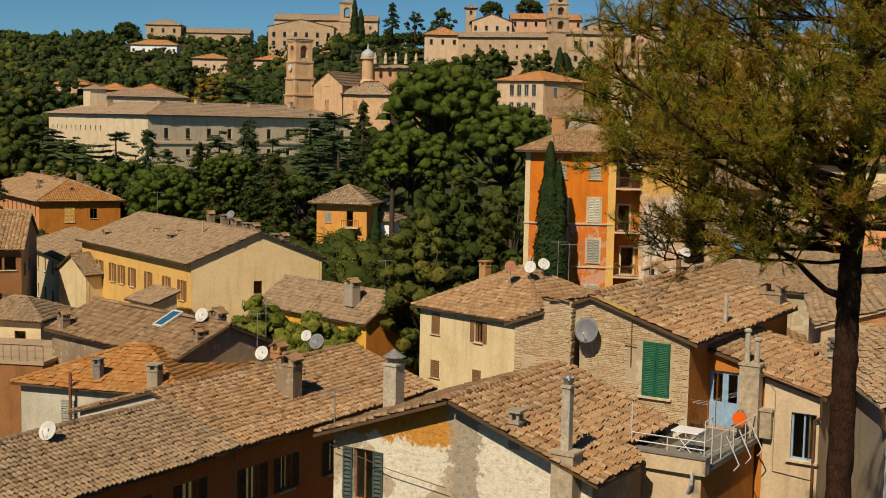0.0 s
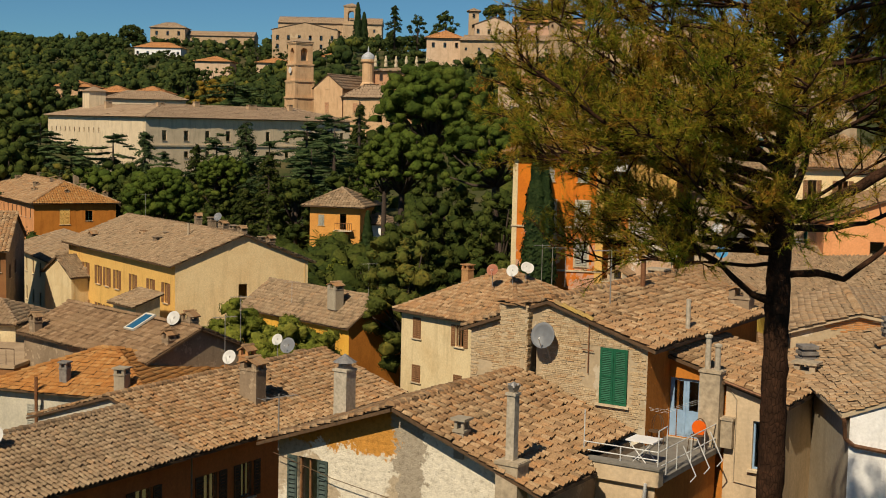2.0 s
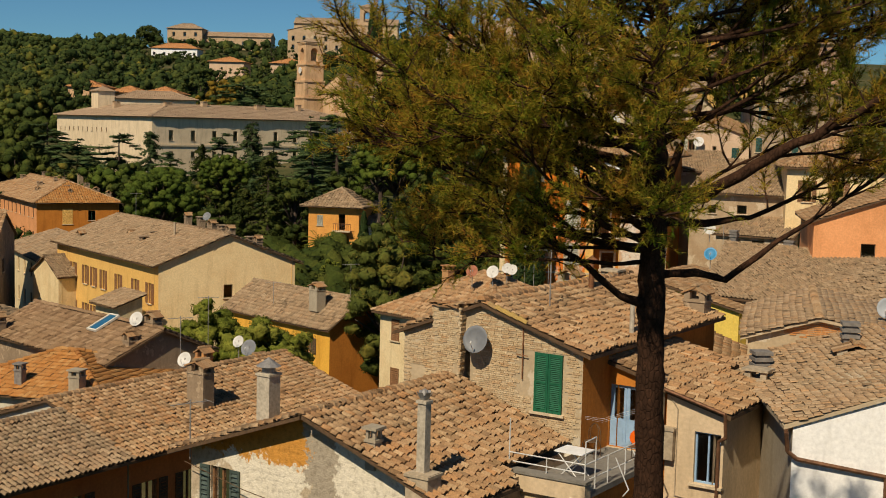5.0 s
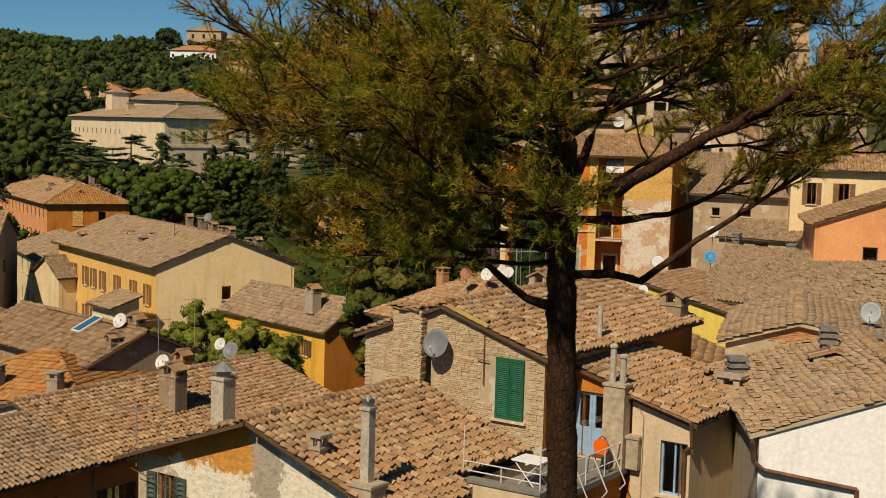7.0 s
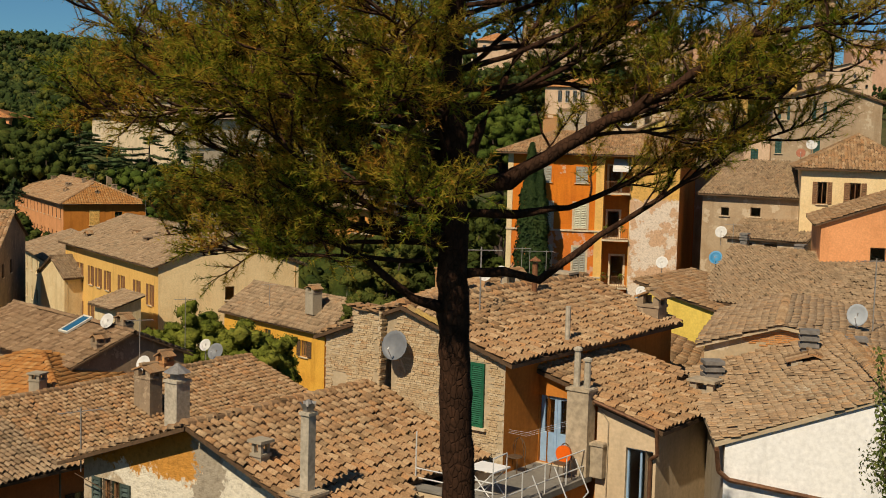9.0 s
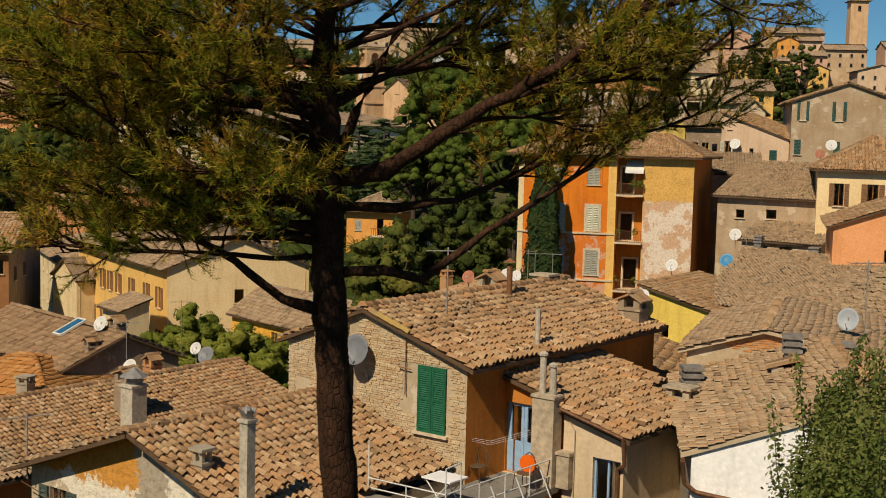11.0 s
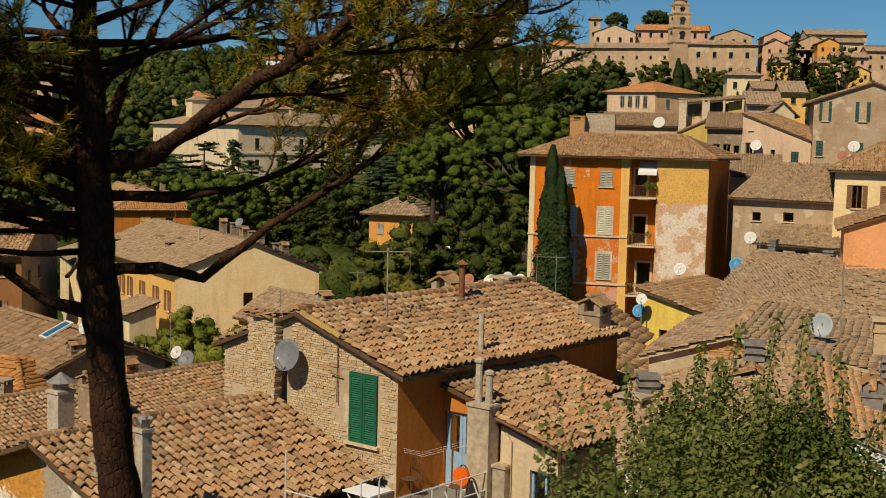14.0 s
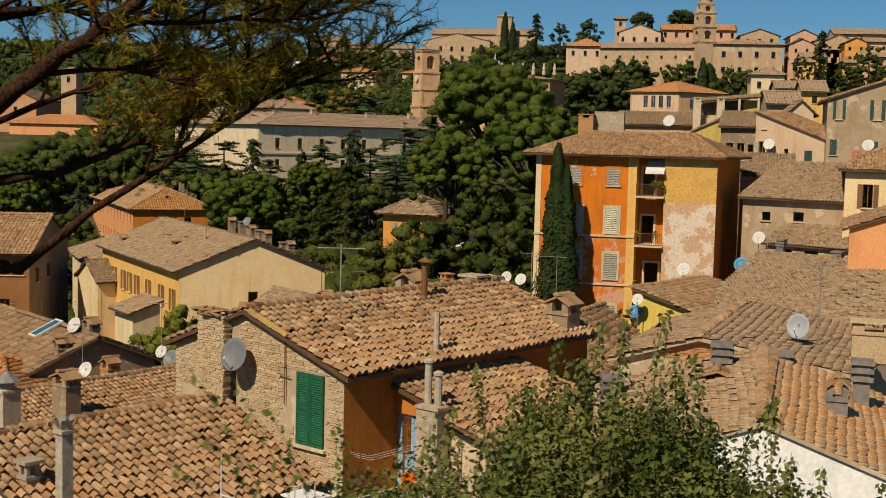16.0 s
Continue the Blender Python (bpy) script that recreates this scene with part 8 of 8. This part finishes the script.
wall_panel(g, UV(-12.55, 33.74), UV(-12.55, 38.3), 2.0, 8.25, [], 0.3)
# orange side wall, coloured darker than the beige ones to carry its shade
part("wall", g, "orange_dark", TER)
g = Geo()
wall_panel(g, UV(-14.7, 36.9), UV(-14.7, 33.62), 2.0, 8.25, [], 0.3)
part("wall", g, "beige", TER)

# the raised kerb along the front, with its dark coping
g = Geo()
g.slab([(*UV(-14.74, 33.46), 8.68), (*UV(-12.38, 33.56), 8.68), (*UV(-12.38, 33.88), 8.68), (*UV(-14.74, 33.78), 8.68)], 0.46)
part("kerb", g, "beige", TER)
g = Geo()
g.slab([(*UV(-14.79, 33.42), 8.75), (*UV(-12.35, 33.52), 8.75), (*UV(-12.35, 33.93), 8.75), (*UV(-14.79, 33.83), 8.75)], 0.066)
part("coping", g, "terrace_floor", TER)
RAIL = thing("terrace_railing", (*UV(-12.5, 34), 8.42), "thin pale metal railing with slanting stays", "railing")


def rail_bar(name, pts, r=0.018):
    g = Geo()
    for a, b in zip(pts, pts[1:]):
        g.tube([a, b], r, 6)
    part(name, g, "metal_white", RAIL)


c1, c2, c3 = (-14.7, 33.68), (-12.5, 33.76), (-12.46, 38.3)
rail_bar("post", [(*UV(*c1), 8.4), (*UV(*c1), 10.05)])
rail_bar("post", [(*UV(*c2), 8.4), (*UV(*c2), 9.75)])
m1 = tuple((a + b) / 2 for a, b in zip(c1, c2))
rail_bar("post", [(*UV(*m1), 8.7), (*UV(*m1), 9.14)])
for h in (8.92, 9.15):
    rail_bar("rail", [(*UV(*c1), h), (*UV(*c2), h)])
rail_bar("rail", [(*UV(*c2), 9.74), (*UV(-12.48, 34.3), 9.78), (*UV(-12.48, 34.3), 8.4)])
for h in (8.72, 9.15):
    rail_bar("rail", [(*UV(*c2), h), (*UV(*c3), h)])
for k in range(4):
    v = 35.0 + 1.05 * k
    rail_bar("post", [(*UV(-12.46, v), 8.4), (*UV(-12.46, v), 9.15)])
    if k:
        rail_bar("stay", [(*UV(-12.46, v - 0.6), 9.0), (*UV(-12.05, v - 0.6), 8.2), (*UV(-12.2, v - 0.62), 8.0)])

TAB = thing("terrace_table", (7.35, 36.75, 8.42), "square white folding table on crossed blue legs", "table")
g = Geo()
g.box((7.35, 36.75, 9.13), ux * 0.42, vx * 0.36, UP * 0.018)
part("tabletop", g, "table_white", TAB)
for sx in (-1, 1):
    for sy in (-1, 1):
        g = Geo()
        g.tube([Vector((7.35, 36.75, 9.11)) + ux * 0.36 * sx + vx * 0.3 * sy, Vector((7.35, 36.75, 8.42)) - ux * 0.3 * sx + vx * 0.3 * sy], 0.016, 6)
        part("leg", g, "metal_white", TAB)


def iron_chair(x, y, z, deg, mat, cover=None):
    ex, ey = frame_at(deg)
    O = Vector((x, y, z))
    T = thing("garden_chair", (x, y, z), "dark iron garden chair" + (" with an orange cushion" if cover else " with a rounded back"), "chair", "terrace chairs")
    for sx in (-1, 1):
        for sy in (-1, 1):
            g = Geo()
            g.tube([O + ex * 0.18 * sx + ey * 0.18 * sy + UP * 0.44, O + ex * 0.21 * sx + ey * 0.22 * sy], 0.012, 5)
            part("leg", g, mat, T)
    g = Geo()
    g.lathe((x, y, z + 0.43), [(0.2, 0), (0.215, 0.015), (0.2, 0.03)], 12)
    part("seat", g, mat, T)
    g = Geo()
    for w in (0.2, 0.13):
        pts = [O + ey * 0.2 + ex * w * math.cos(t) + UP * (0.55 + 0.38 * math.sin(t)) for t in [math.pi * k / 8 for k in range(9)]]
        g.tube([O + ey * 0.2 + ex * w + UP * 0.44] + pts + [O + ey * 0.2 - ex * w + UP * 0.44], 0.011, 5)
    part("backrest", g, mat, T)
    if cover:
        g = Geo()
        c = O + ey * 0.15 + UP * 0.66
        g.tube([c - ey * 0.05, c + ey * 0.05], [0.23, 0.21], 12)
        part("cushion", g, cover, T, "bright orange round cushion")
    return T


iron_chair(8.0, 38.9, 8.42, -32, "wood_dark")
iron_chair(9.19, 38.45, 8.42, -32, "wood_dark", "orange_plastic")
CL = thing("clothes_line", (*UV(-14.2, 37.1), 9.4), "thin pale clothes lines from the wall to the chimney", "clothes line")
for k in range(3):
    g = Geo()
    g.tube([(*UV(-14.75, 36.9), 9.55 + 0.03 * k), (*UV(-13.8, 37.3), 9.42 + 0.05 * k), (*UV(-12.9, 38.1), 9.75 + 0.06 * k)], 0.0035, 3)
    part("line", g, "metal_white", CL)
# chimney and gutter of the cream house
chimney(*UV(-12.72, 38.2), 8.42, 10.75, 0.64, 0.4, -32.3, "concrete", "none", "tall plastered chimney stack with two cement flues", pots=2)
chimney(*UV(-12.2, 38.32), 8.42, 9.35, 0.36, 0.3, -32.3, "concrete", "none", "low plastered terrace pillar")
pipe_run("brown copper gutter and downpipe on the cream house", [(*UV(-12.3, 38.15), 10.44), (*UV(-10.5, 38.15), 9.98), (*UV(-10.5, 38.25), 9.3), (*UV(-10.72, 38.32), 9.15), (*UV(-10.72, 38.32), 4.0)], 0.05, "copper_pipe")
pipe_run("thin cable down the cream wall", [(*UV(-12.2, 38.36), 10.2), (*UV(-11.98, 38.36), 9.9), (*UV(-11.98, 38.36), 7.4), (*UV(-10.8, 38.36), 7.3)], 0.014, "concrete", "cable", "cable")
resurvey(("door_house", "cream_house", "roof_terrace", "terrace_railing", "terrace_table", "garden_chair", "clothes_line", "chimney", "downpipe", "cable"), (-15.5, -10.2), (33.3, 43.5), 1.0155)
pipe_run("brown gutter along the white house eave with its downpipe", [(14.15, 45.1, 9.83), (12.98, 36.65, 9.83), (13.05, 36.72, 9.3), (13.3, 36.7, 9.1), (15.6, 36.45, 8.75), (15.62, 36.45, 6.5)], 0.06, "copper_pipe")
chimney(*UV(-11.3, 43.05), 9.5, 10.4, 0.7, 0.5, -32.3, "concrete", "slab", "low ruined chimney with a slab")
chimney(13.9, 43.9, 9.9, 10.75, 0.45, 0.45, 7, "concrete_grey", "louver", "grey cement vent with stacked slabs")
chimney(16.65, 43.8, 10.6, 11.78, 0.42, 0.38, -8, "concrete_grey", "louver", "grey cement vent with stacked slabs")
chimney(16.45, 42.6, 10.3, 11.1, 1.1, 0.6, -8, "cement", "tile", "low cement box with round holes and a tile canopy")
chimney(18.2, 44.5, 11.0, 11.5, 0.5, 0.4, -8, "concrete_grey", "louver", "small grey cement vent")
chimney(19.85, 42.3, 10.3, 11.75, 0.38, 0.36, -8, "concrete_grey", "louver", "grey cement vent with stacked slabs")
chimney(18.95, 40.1, 10.2, 11.5, 0.46, 0.42, -8, "concrete_grey", "tile", "grey cement chimney with a tiled gable cap")
g = Geo()
caps(g, (16.9, 36.2, 11.46), (18.1, 45.0, 11.44), 0.11, 0.36)
part("ridge_tiles", g, "tile_red", W_HOUSE, "thick row of reddish ridge tiles")
chimney(21.0, 47.3, 10.9, 12.0, 1.15, 0.55, -8, "brick", "slab", "long brick chimney stack under a pierced cap")
chimney(22.6, 47.0, 10.9, 12.15, 1.3, 0.6, -8, "brick_red", "slab", "long brick chimney stack with a slab cap")
chimney(22.3, 45.6, 10.4, 11.5, 1.9, 0.5, -8, "brick", "none", "low brick parapet across the roof")
dish(18.97, 47.48, 11.78, 0.41, 11.0, "dish_pale", (-0.42, -0.87, 0.2))
antenna(19.6, 47.9, 10.8, 13.6, 15, 5)

# long house roof
chimney(-6.75, 56.0, 5.0, 7.4, 0.95, 0.65, -32.3, "old_render", "tile", "stout old chimney capped with tiles")
chimney(-5.73, 64.5, 5.2, 6.2, 0.6, 0.6, -32.3, "brick_red", "tile", "squat brick chimney capped with tiles")
chimney(-8.2, 63.5, 5.3, 6.6, 0.6, 0.6, -32.3, "brick_red", "tile", "squat brick chimney capped with tiles")
dish(-8.93, 62.5, 6.4, 0.42, 5.4, "dish_white")
dish(-6.62, 66.7, 6.3, 0.5, 5.2, "dish_grey", label="grey satellite dish on a short mast")
dish(-7.2, 67.0, 6.55, 0.36, 5.4, "dish_white")
dish(-14.4, 45.8, 6.45, 0.42, 5.7, "dish_white")
antenna(-9.2, 62.9, 5.4, 8.4, 30)

# skylight house, orange roof, and the roofs beyond
SK = thing("skylight", (-16.0, 73.2, 5.7), "tilted roof skylight with a pale frame and blue glass", "skylight")
gd = Vector((0.745, -0.667, 0))
gs = Vector((0.667 * 0.91, 0.745 * 0.91, 0.42)).normalized()
gn = gd.cross(gs).normalized()
sc = Vector((-15.95, 73.35, 6.3))
g = Geo()
for s in (-1, 1):
    g.box(sc + gd * s * 0.42, gd * 0.05, gs * 0.85, gn * 0.06)
    g.box(sc + gs * s * 0.8, gd * 0.42, gs * 0.05, gn * 0.06)
part("frame", g, "frame_white", SK)
g = Geo()
g.box(sc, gd * 0.38, gs * 0.76, gn * 0.02)
part("pane", g, "pane_blue", SK, "blue reflecting pane")
chimney(-13.5, 69.9, 4.9, 6.2, 0.6, 0.55, -41.8, "old_render", "tile", "old chimney capped with tiles")
chimney(-12.8, 71.9, 5.7, 6.95, 0.9, 0.6, -41.8, "old_render", "tile", "wide old chimney capped with tiles")
chimney(-22.9, 76.3, 4.8, 6.0, 0.6, 0.5, -41.8, "old_render", "tile", "old chimney capped with tiles")
dish(-13.7, 71.8, 6.8, 0.48, 5.8, "dish_white")
chimney(-18.08, 66.2, 3.9, 5.2, 0.42, 0.42, -15.6, "concrete_grey", "slab", "grey cement chimney on the orange roof")
chimney(-14.81, 65.0, 3.6, 5.2, 0.6, 0.6, -15.6, "cement", "slab", "grey cement chimney on the orange roof")
pipe_run("rusty stove pipe rising past the eave", [(-19.3, 65.3, 0.5), (-19.3, 65.3, 4.6)], 0.09, "metal_rust", "stove_pipe", "pipe")
for (x, y, z, h, w) in ((-30.5, 127.5, 6.3, 1.3, 1.2), (-27.4, 121.5, 6.6, 1.0, 0.7), (-25.2, 117.5, 6.5, 1.1, 0.7), (-24.6, 119.0, 6.9, 1.1, 0.8), (-20.4, 116.2, 7.3, 1.0, 0.7),
                        (-23.5, 128.0, 7.4, 1.4, 0.9), (-21.6, 125.2, 7.5, 1.4, 1.1), (-20.2, 123.6, 7.2, 1.3, 0.9), (-18.9, 122.0, 7.2, 1.3, 1.0), (-17.9, 120.8, 7.0, 1.2, 0.8), (-15.6, 118.0, 6.6, 1.3, 0.7), (-14.6, 116.6, 6.4, 1.4, 0.9), (-18.2, 113.2, 7.2, 0.9, 0.8), (-33.5, 126.0, 5.9, 1.0, 0.7)):
    chimney(x, y, z - 0.6, z + h * 0.62 + 0.14 * math.sin(9 * x), w * (0.86 + 0.2 * math.sin(5 * y)), 0.6, -52 + 6 * math.sin(3 * x), "old_render", "tile" if int(10 * abs(x)) % 3 else "slab", "old plastered chimney with a low cap on the yellow house")
pipe_run("slim vent pipe on the yellow house roof", [(-22.0, 116.0, 6.6), (-22.0, 116.0, 8.6)], 0.1, "concrete", "vent_pipe")
for x, y, z in ((-65.0, 219.5, 5.0), (-68.5, 225.0, 5.6), (-72.0, 226.5, 5.2), (-62.0, 221.0, 5.4), (-66.5, 232.0, 6.6), (-75.0, 238.0, 6.4), (-80.5, 242.0, 5.6)):
    chimney(x, y, z - 0.8, z + 1.1, 1.1, 0.8, -58, "old_render", "slab", "old plastered chimney on the orange block")
dish(-20.9, 124.4, 8.6, 0.5, 7.4, "dish_grey", label="grey satellite dish among the chimneys")
chimney(-7.0, 98.4, 3.6, 5.5, 1.0, 0.8, -45, "cement", "tile", "wide pale chimney with a tiled cap")
antenna(-10.5, 99.5, 4.0, 5.6, 20)
dish(5.94, 85.9, 8.35, 0.5, 7.3, "dish_white")
dish(4.6, 86.0, 8.35, 0.48, 7.2, "dish_rust", label="rust-brown satellite dish on the ridge")
dish(6.9, 87.0, 8.5, 0.42, 7.4, "dish_white")
dish(7.4, 91.5, 7.9, 0.45, 7.0, "dish_white")
chimney(3.0, 89.0, 7.0, 8.3, 0.6, 0.6, -45, "brick_red", "slab", "small brick chimney with a slab cap")
antenna(8.2, 90.0, 7.2, 9.8, 10)
dish(21.08, 91.5, 9.4, 0.55, 8.0, "dish_blue", label="bright blue satellite dish on a mast")
dish(17.6, 92.0, 8.9, 0.5, 7.8, "dish_white")
dish(14.6, 76.2, 8.2, 0.42, 7.3, "dish_blue", label="bright blue satellite dish by the gable")
dish(14.7, 75.5, 8.9, 0.35, 7.6, "dish_white")
dish(23.3, 104.0, 10.2, 0.55, 9.2, "dish_white")
dish(33.2, 119.5, 17.0, 0.6, 16.0, "dish_white")
dish(32.4, 120.0, 16.2, 0.5, 15.2, "dish_rust", label="rust-brown satellite dish on a wall")
dish(25.9, 125.6, 16.9, 0.6, 15.9, "dish_white")
dish(17.0, 117.5, 18.6, 0.6, 17.2, "dish_white")
chimney(20.45, 143.6, 18.0, 21.4, 0.75, 0.6, 0, "stone_trim", "slab", "tall plastered chimney with a slab cap by the loggia")
chimney(22.8, 143.8, 18.4, 21.4, 0.75, 0.6, 0, "stone_trim", "slab", "tall plastered chimney with a slab cap by the loggia")
chimney(10.3, 116.5, 16.8, 18.9, 1.2, 0.7, -6, "brick_red", "slab", "brick chimney on the apartment house")
chimney(12.2, 117.2, 16.8, 19.2, 2.4, 0.8, -6, "concrete", "none", "long plastered chimney breast")
chimney(27.5, 95.5, 8.6, 10.1, 0.6, 0.6, -30, "concrete_grey", "louver", "grey cement chimney with stacked slabs")
chimney(24.5, 100.5, 8.8, 10.4, 0.5, 0.5, -30, "concrete_grey", "louver", "grey cement chimney with stacked slabs")

# convent roof turret and cornices
TUR = thing("roof_turret", (-81.9, 298.8, 19.0), "square pale roof turret with a tiled cap", "turret")
ex, ey = frame_at(-52)
O = Vector((-81.9, 298.8, 0))
g = Geo()
g.box(O + UP * 21.5, ex * 2.0, ey * 2.0, UP * 2.6)
part("wall", g, "convent", TUR)
g = Geo()
q = [O + ex * a * 2.45 + ey * b * 2.45 + UP * 24.05 for a, b in ((-1, -1), (1, -1), (1, 1), (-1, 1))]
for i in range(4):
    g.face(q[i], q[(i + 1) % 4], O + UP * 25.2)
g.face(*q[::-1])
part("roof", g, "tile_far", TUR)
house("convent_wing", "low convent range behind the main roof", [(-84, 317), (-65.5, 323), (-69, 333), (-87.5, 327)], 5, 22.9, 24.7, "hip", wall="convent", tile="tile_far", over=0.6, cw=0.5, rl=0.9, prof=PROF_FAR)
for x, y, h, w in ((-60.0, 270.5, 0.5, 1.6), (-53.5, 276.0, 0.9, 1.2), (-43.0, 285.0, 0.6, 2.2), (-35.5, 292.5, 0.9, 1.0), (-76.0, 289.0, 0.7, 1.5)):
    chimney(x, y, 19.2, 20.9 + h, w, 0.9, 44, "stone_far", "slab", "low wide chimney on the convent roof")
for x, y, z, h, w in ((-68.5, 226.5, 5.9, 1.3, 1.8), (-60.3, 220.8, 4.6, 1.1, 0.9), (-63.8, 217.6, 4.8, 0.7, 0.7), (-74.0, 236.0, 5.7, 0.9, 0.9), (-71.0, 222.5, 4.9, 0.6, 0.8), (-57.8, 219.6, 4.0, 1.2, 0.8)):
    chimney(x, y, z - 0.8, z + h, w, 0.9, 28, "old_render", "tile", "old chimney on the long orange block")
g = Geo()
e = Vector((38.2, 36.8, 0)).normalized()
n = Vector((e.y, -e.x, 0))
g.box(Vector((-60.2, 258.6, 12.6)) + e * 25 + n * 0.08, e * 25, n * 0.12, UP * 0.18)
solo("string_course", g, "stone_trim", "long stone string course on the convent front", "moulding", kind="structure")
for k in range(6):
    x = -17.5 + 2.5 * k
    g = Geo()
    g.lathe((x, 315.2, 32.0), [(0.45, 0), (0.45, 0.7), (0.25, 0.8), (0.42, 1.3), (0.3, 1.9), (0.22, 2.0), (0.25, 2.4), (0.05, 2.7)], 8)
    solo("roof_finial", g, "stone_trim", "carved stone finial on the church cornice", "finial", group="church finials")

# palm by the small orange house
PALM = thing("palm_tree", (-14.6, 162.5, -1.0), "palm with a shaggy trunk and arching fronds", "tree")
g = Geo()
g.tube([(-14.6, 162.5, -1.5), (-14.5, 162.5, 2.8)], [0.4, 0.32], 8)
part("trunk", g, "bark", PALM)
pr2 = np.random.default_rng(3)
for k in range(26):
    a, el = 2.4 * k, 1.1 - 1.6 * (k / 26)
    d = np.array([math.cos(a) * math.cos(el), math.sin(a) * math.cos(el), math.sin(el)])
    pts = bough((-14.5, 162.5, 2.8), d, 2.6, -0.9, 6, 0.02, pr2)
    fc, fn = [], []
    for i in range(6):
        for s in (-1, 1):
            for j in range(3):
                q = pts[i] + (pts[i + 1] - pts[i]) * j / 3
                sd = np.cross(pts[i + 1] - pts[i], [0, 0, 1.0])
                sd /= np.linalg.norm(sd) + 1e-9
                fc.append(q + sd * s * 0.22 - np.array([0, 0, 0.06]))
                fn.append([0.3 * sd[0] * s, 0.3 * sd[1] * s, 0.9])
    v, f = leaf_quads(np.array(fc), np.array(fn), 0.5, 0.3, pr2)
    part("frond", (v, f), "leaf_garden", PALM)

# railing of the flat terrace at the left
TRL = thing("terrace_railing", (-30, 76, 3.3), "thin dark iron terrace railing", "railing")
for k in range(25):
    g = Geo()
    x, y = -36 + 12.2 * k / 24, 77.1 - 2.0 * k / 24
    g.tube([(x, y, 3.2), (x, y, 4.2)], 0.02, 4)
    part("baluster", g, "wood_dark", TRL)
g = Geo()
g.tube([(-36, 77.1, 4.2), (-23.8, 75.1, 4.2)], 0.03, 5)
part("handrail", g, "wood_dark", TRL)

# white plastic downpipe at the corner of the terrace
pipe_run("white plastic downpipe bent under the roof terrace", [(*UV(-12.95, 34.07), 8.15), (*UV(-12.95, 34.02), 7.79), (*UV(-13.15, 34.24), 7.44), (*UV(-13.15, 34.24), 4.0)], 0.05, "metal_white")


def brick_face(parent, a, b, z0, top, mat, budget, ragged):
    """Bare brickwork on the upright face from a to b, up to the height top(u), with a ragged lower edge."""
    a, b = Vector(a), Vector(b)
    e = (b - a).normalized()
    n = Vector((e.y, -e.x))
    off = root_of(parent).location
    yaw = math.atan2(e.y, e.x)
    W = (b - a).length
    z, row, made = z0, 0, 0
    while z < z0 + 4:
        u = 0.13 * (row % 2)
        while u < W - 0.26:
            L, me = RED[brnd.choice((0, 0, 1, 2, 3))]
            uc = u + L / 2
            u += L + 0.016
            low = z0 + ragged * (0.5 + 0.5 * math.sin(uc * 2.3) * math.sin(uc * 0.9 + 1)) + brnd.uniform(0, 0.12)
            if z < top(uc) and z > low and made < budget:
                q = a + e * uc + n * (-0.016 + abs(brnd.gauss(0, 0.009)))
                ob = new("brick", me)
                ob.parent = parent
                ob.matrix_basis = Matrix.Translation(Vector((q.x, q.y, z)) - off) @ Matrix.Rotation(yaw + brnd.uniform(-0.02, 0.02), 4, "Z")
                made += 1
        z += 0.07
        row += 1


RED = brick_meshes("brick_red")
brick_face(WALLS["arch_house", "f"], (14.1, 46.38), (19.6, 45.07), 10.85, lambda u: 11.44 - (0.31 * (2.15 - u) if u < 2.15 else 0.165 * (u - 2.15)), "brick_red", 300, 0.12)

# more aerials and slack wires over the roofs
antenna(-4.4, 97.4, 4.2, 7.4, 35, 7)
antenna(8.7, 87.2, 7.4, 9.9, 10, 6)
antenna(9.8, 89.4, 7.0, 9.7, -15, 6)
antenna(-10.6, 76.0, 4.6, 7.6, 20, 6)
antenna(23.4, 99.0, 8.4, 11.2, 5, 5)
antenna(-30.0, 133.0, 7.0, 10.2, 25, 6)
for k in range(3):
    z = 5.0 + 0.22 * k
    pts = [(-22.5 + 7.5 * t, 44.5 + 3.2 * t, z - 1.1 * math.sin(math.pi * t) * 0.5 - 0.9 * t) for t in [i / 10 for i in range(11)]]
    pipe_run("slack dark wire hung between the houses", pts, 0.012, "wood_dark", "overhead_wire", "wire")
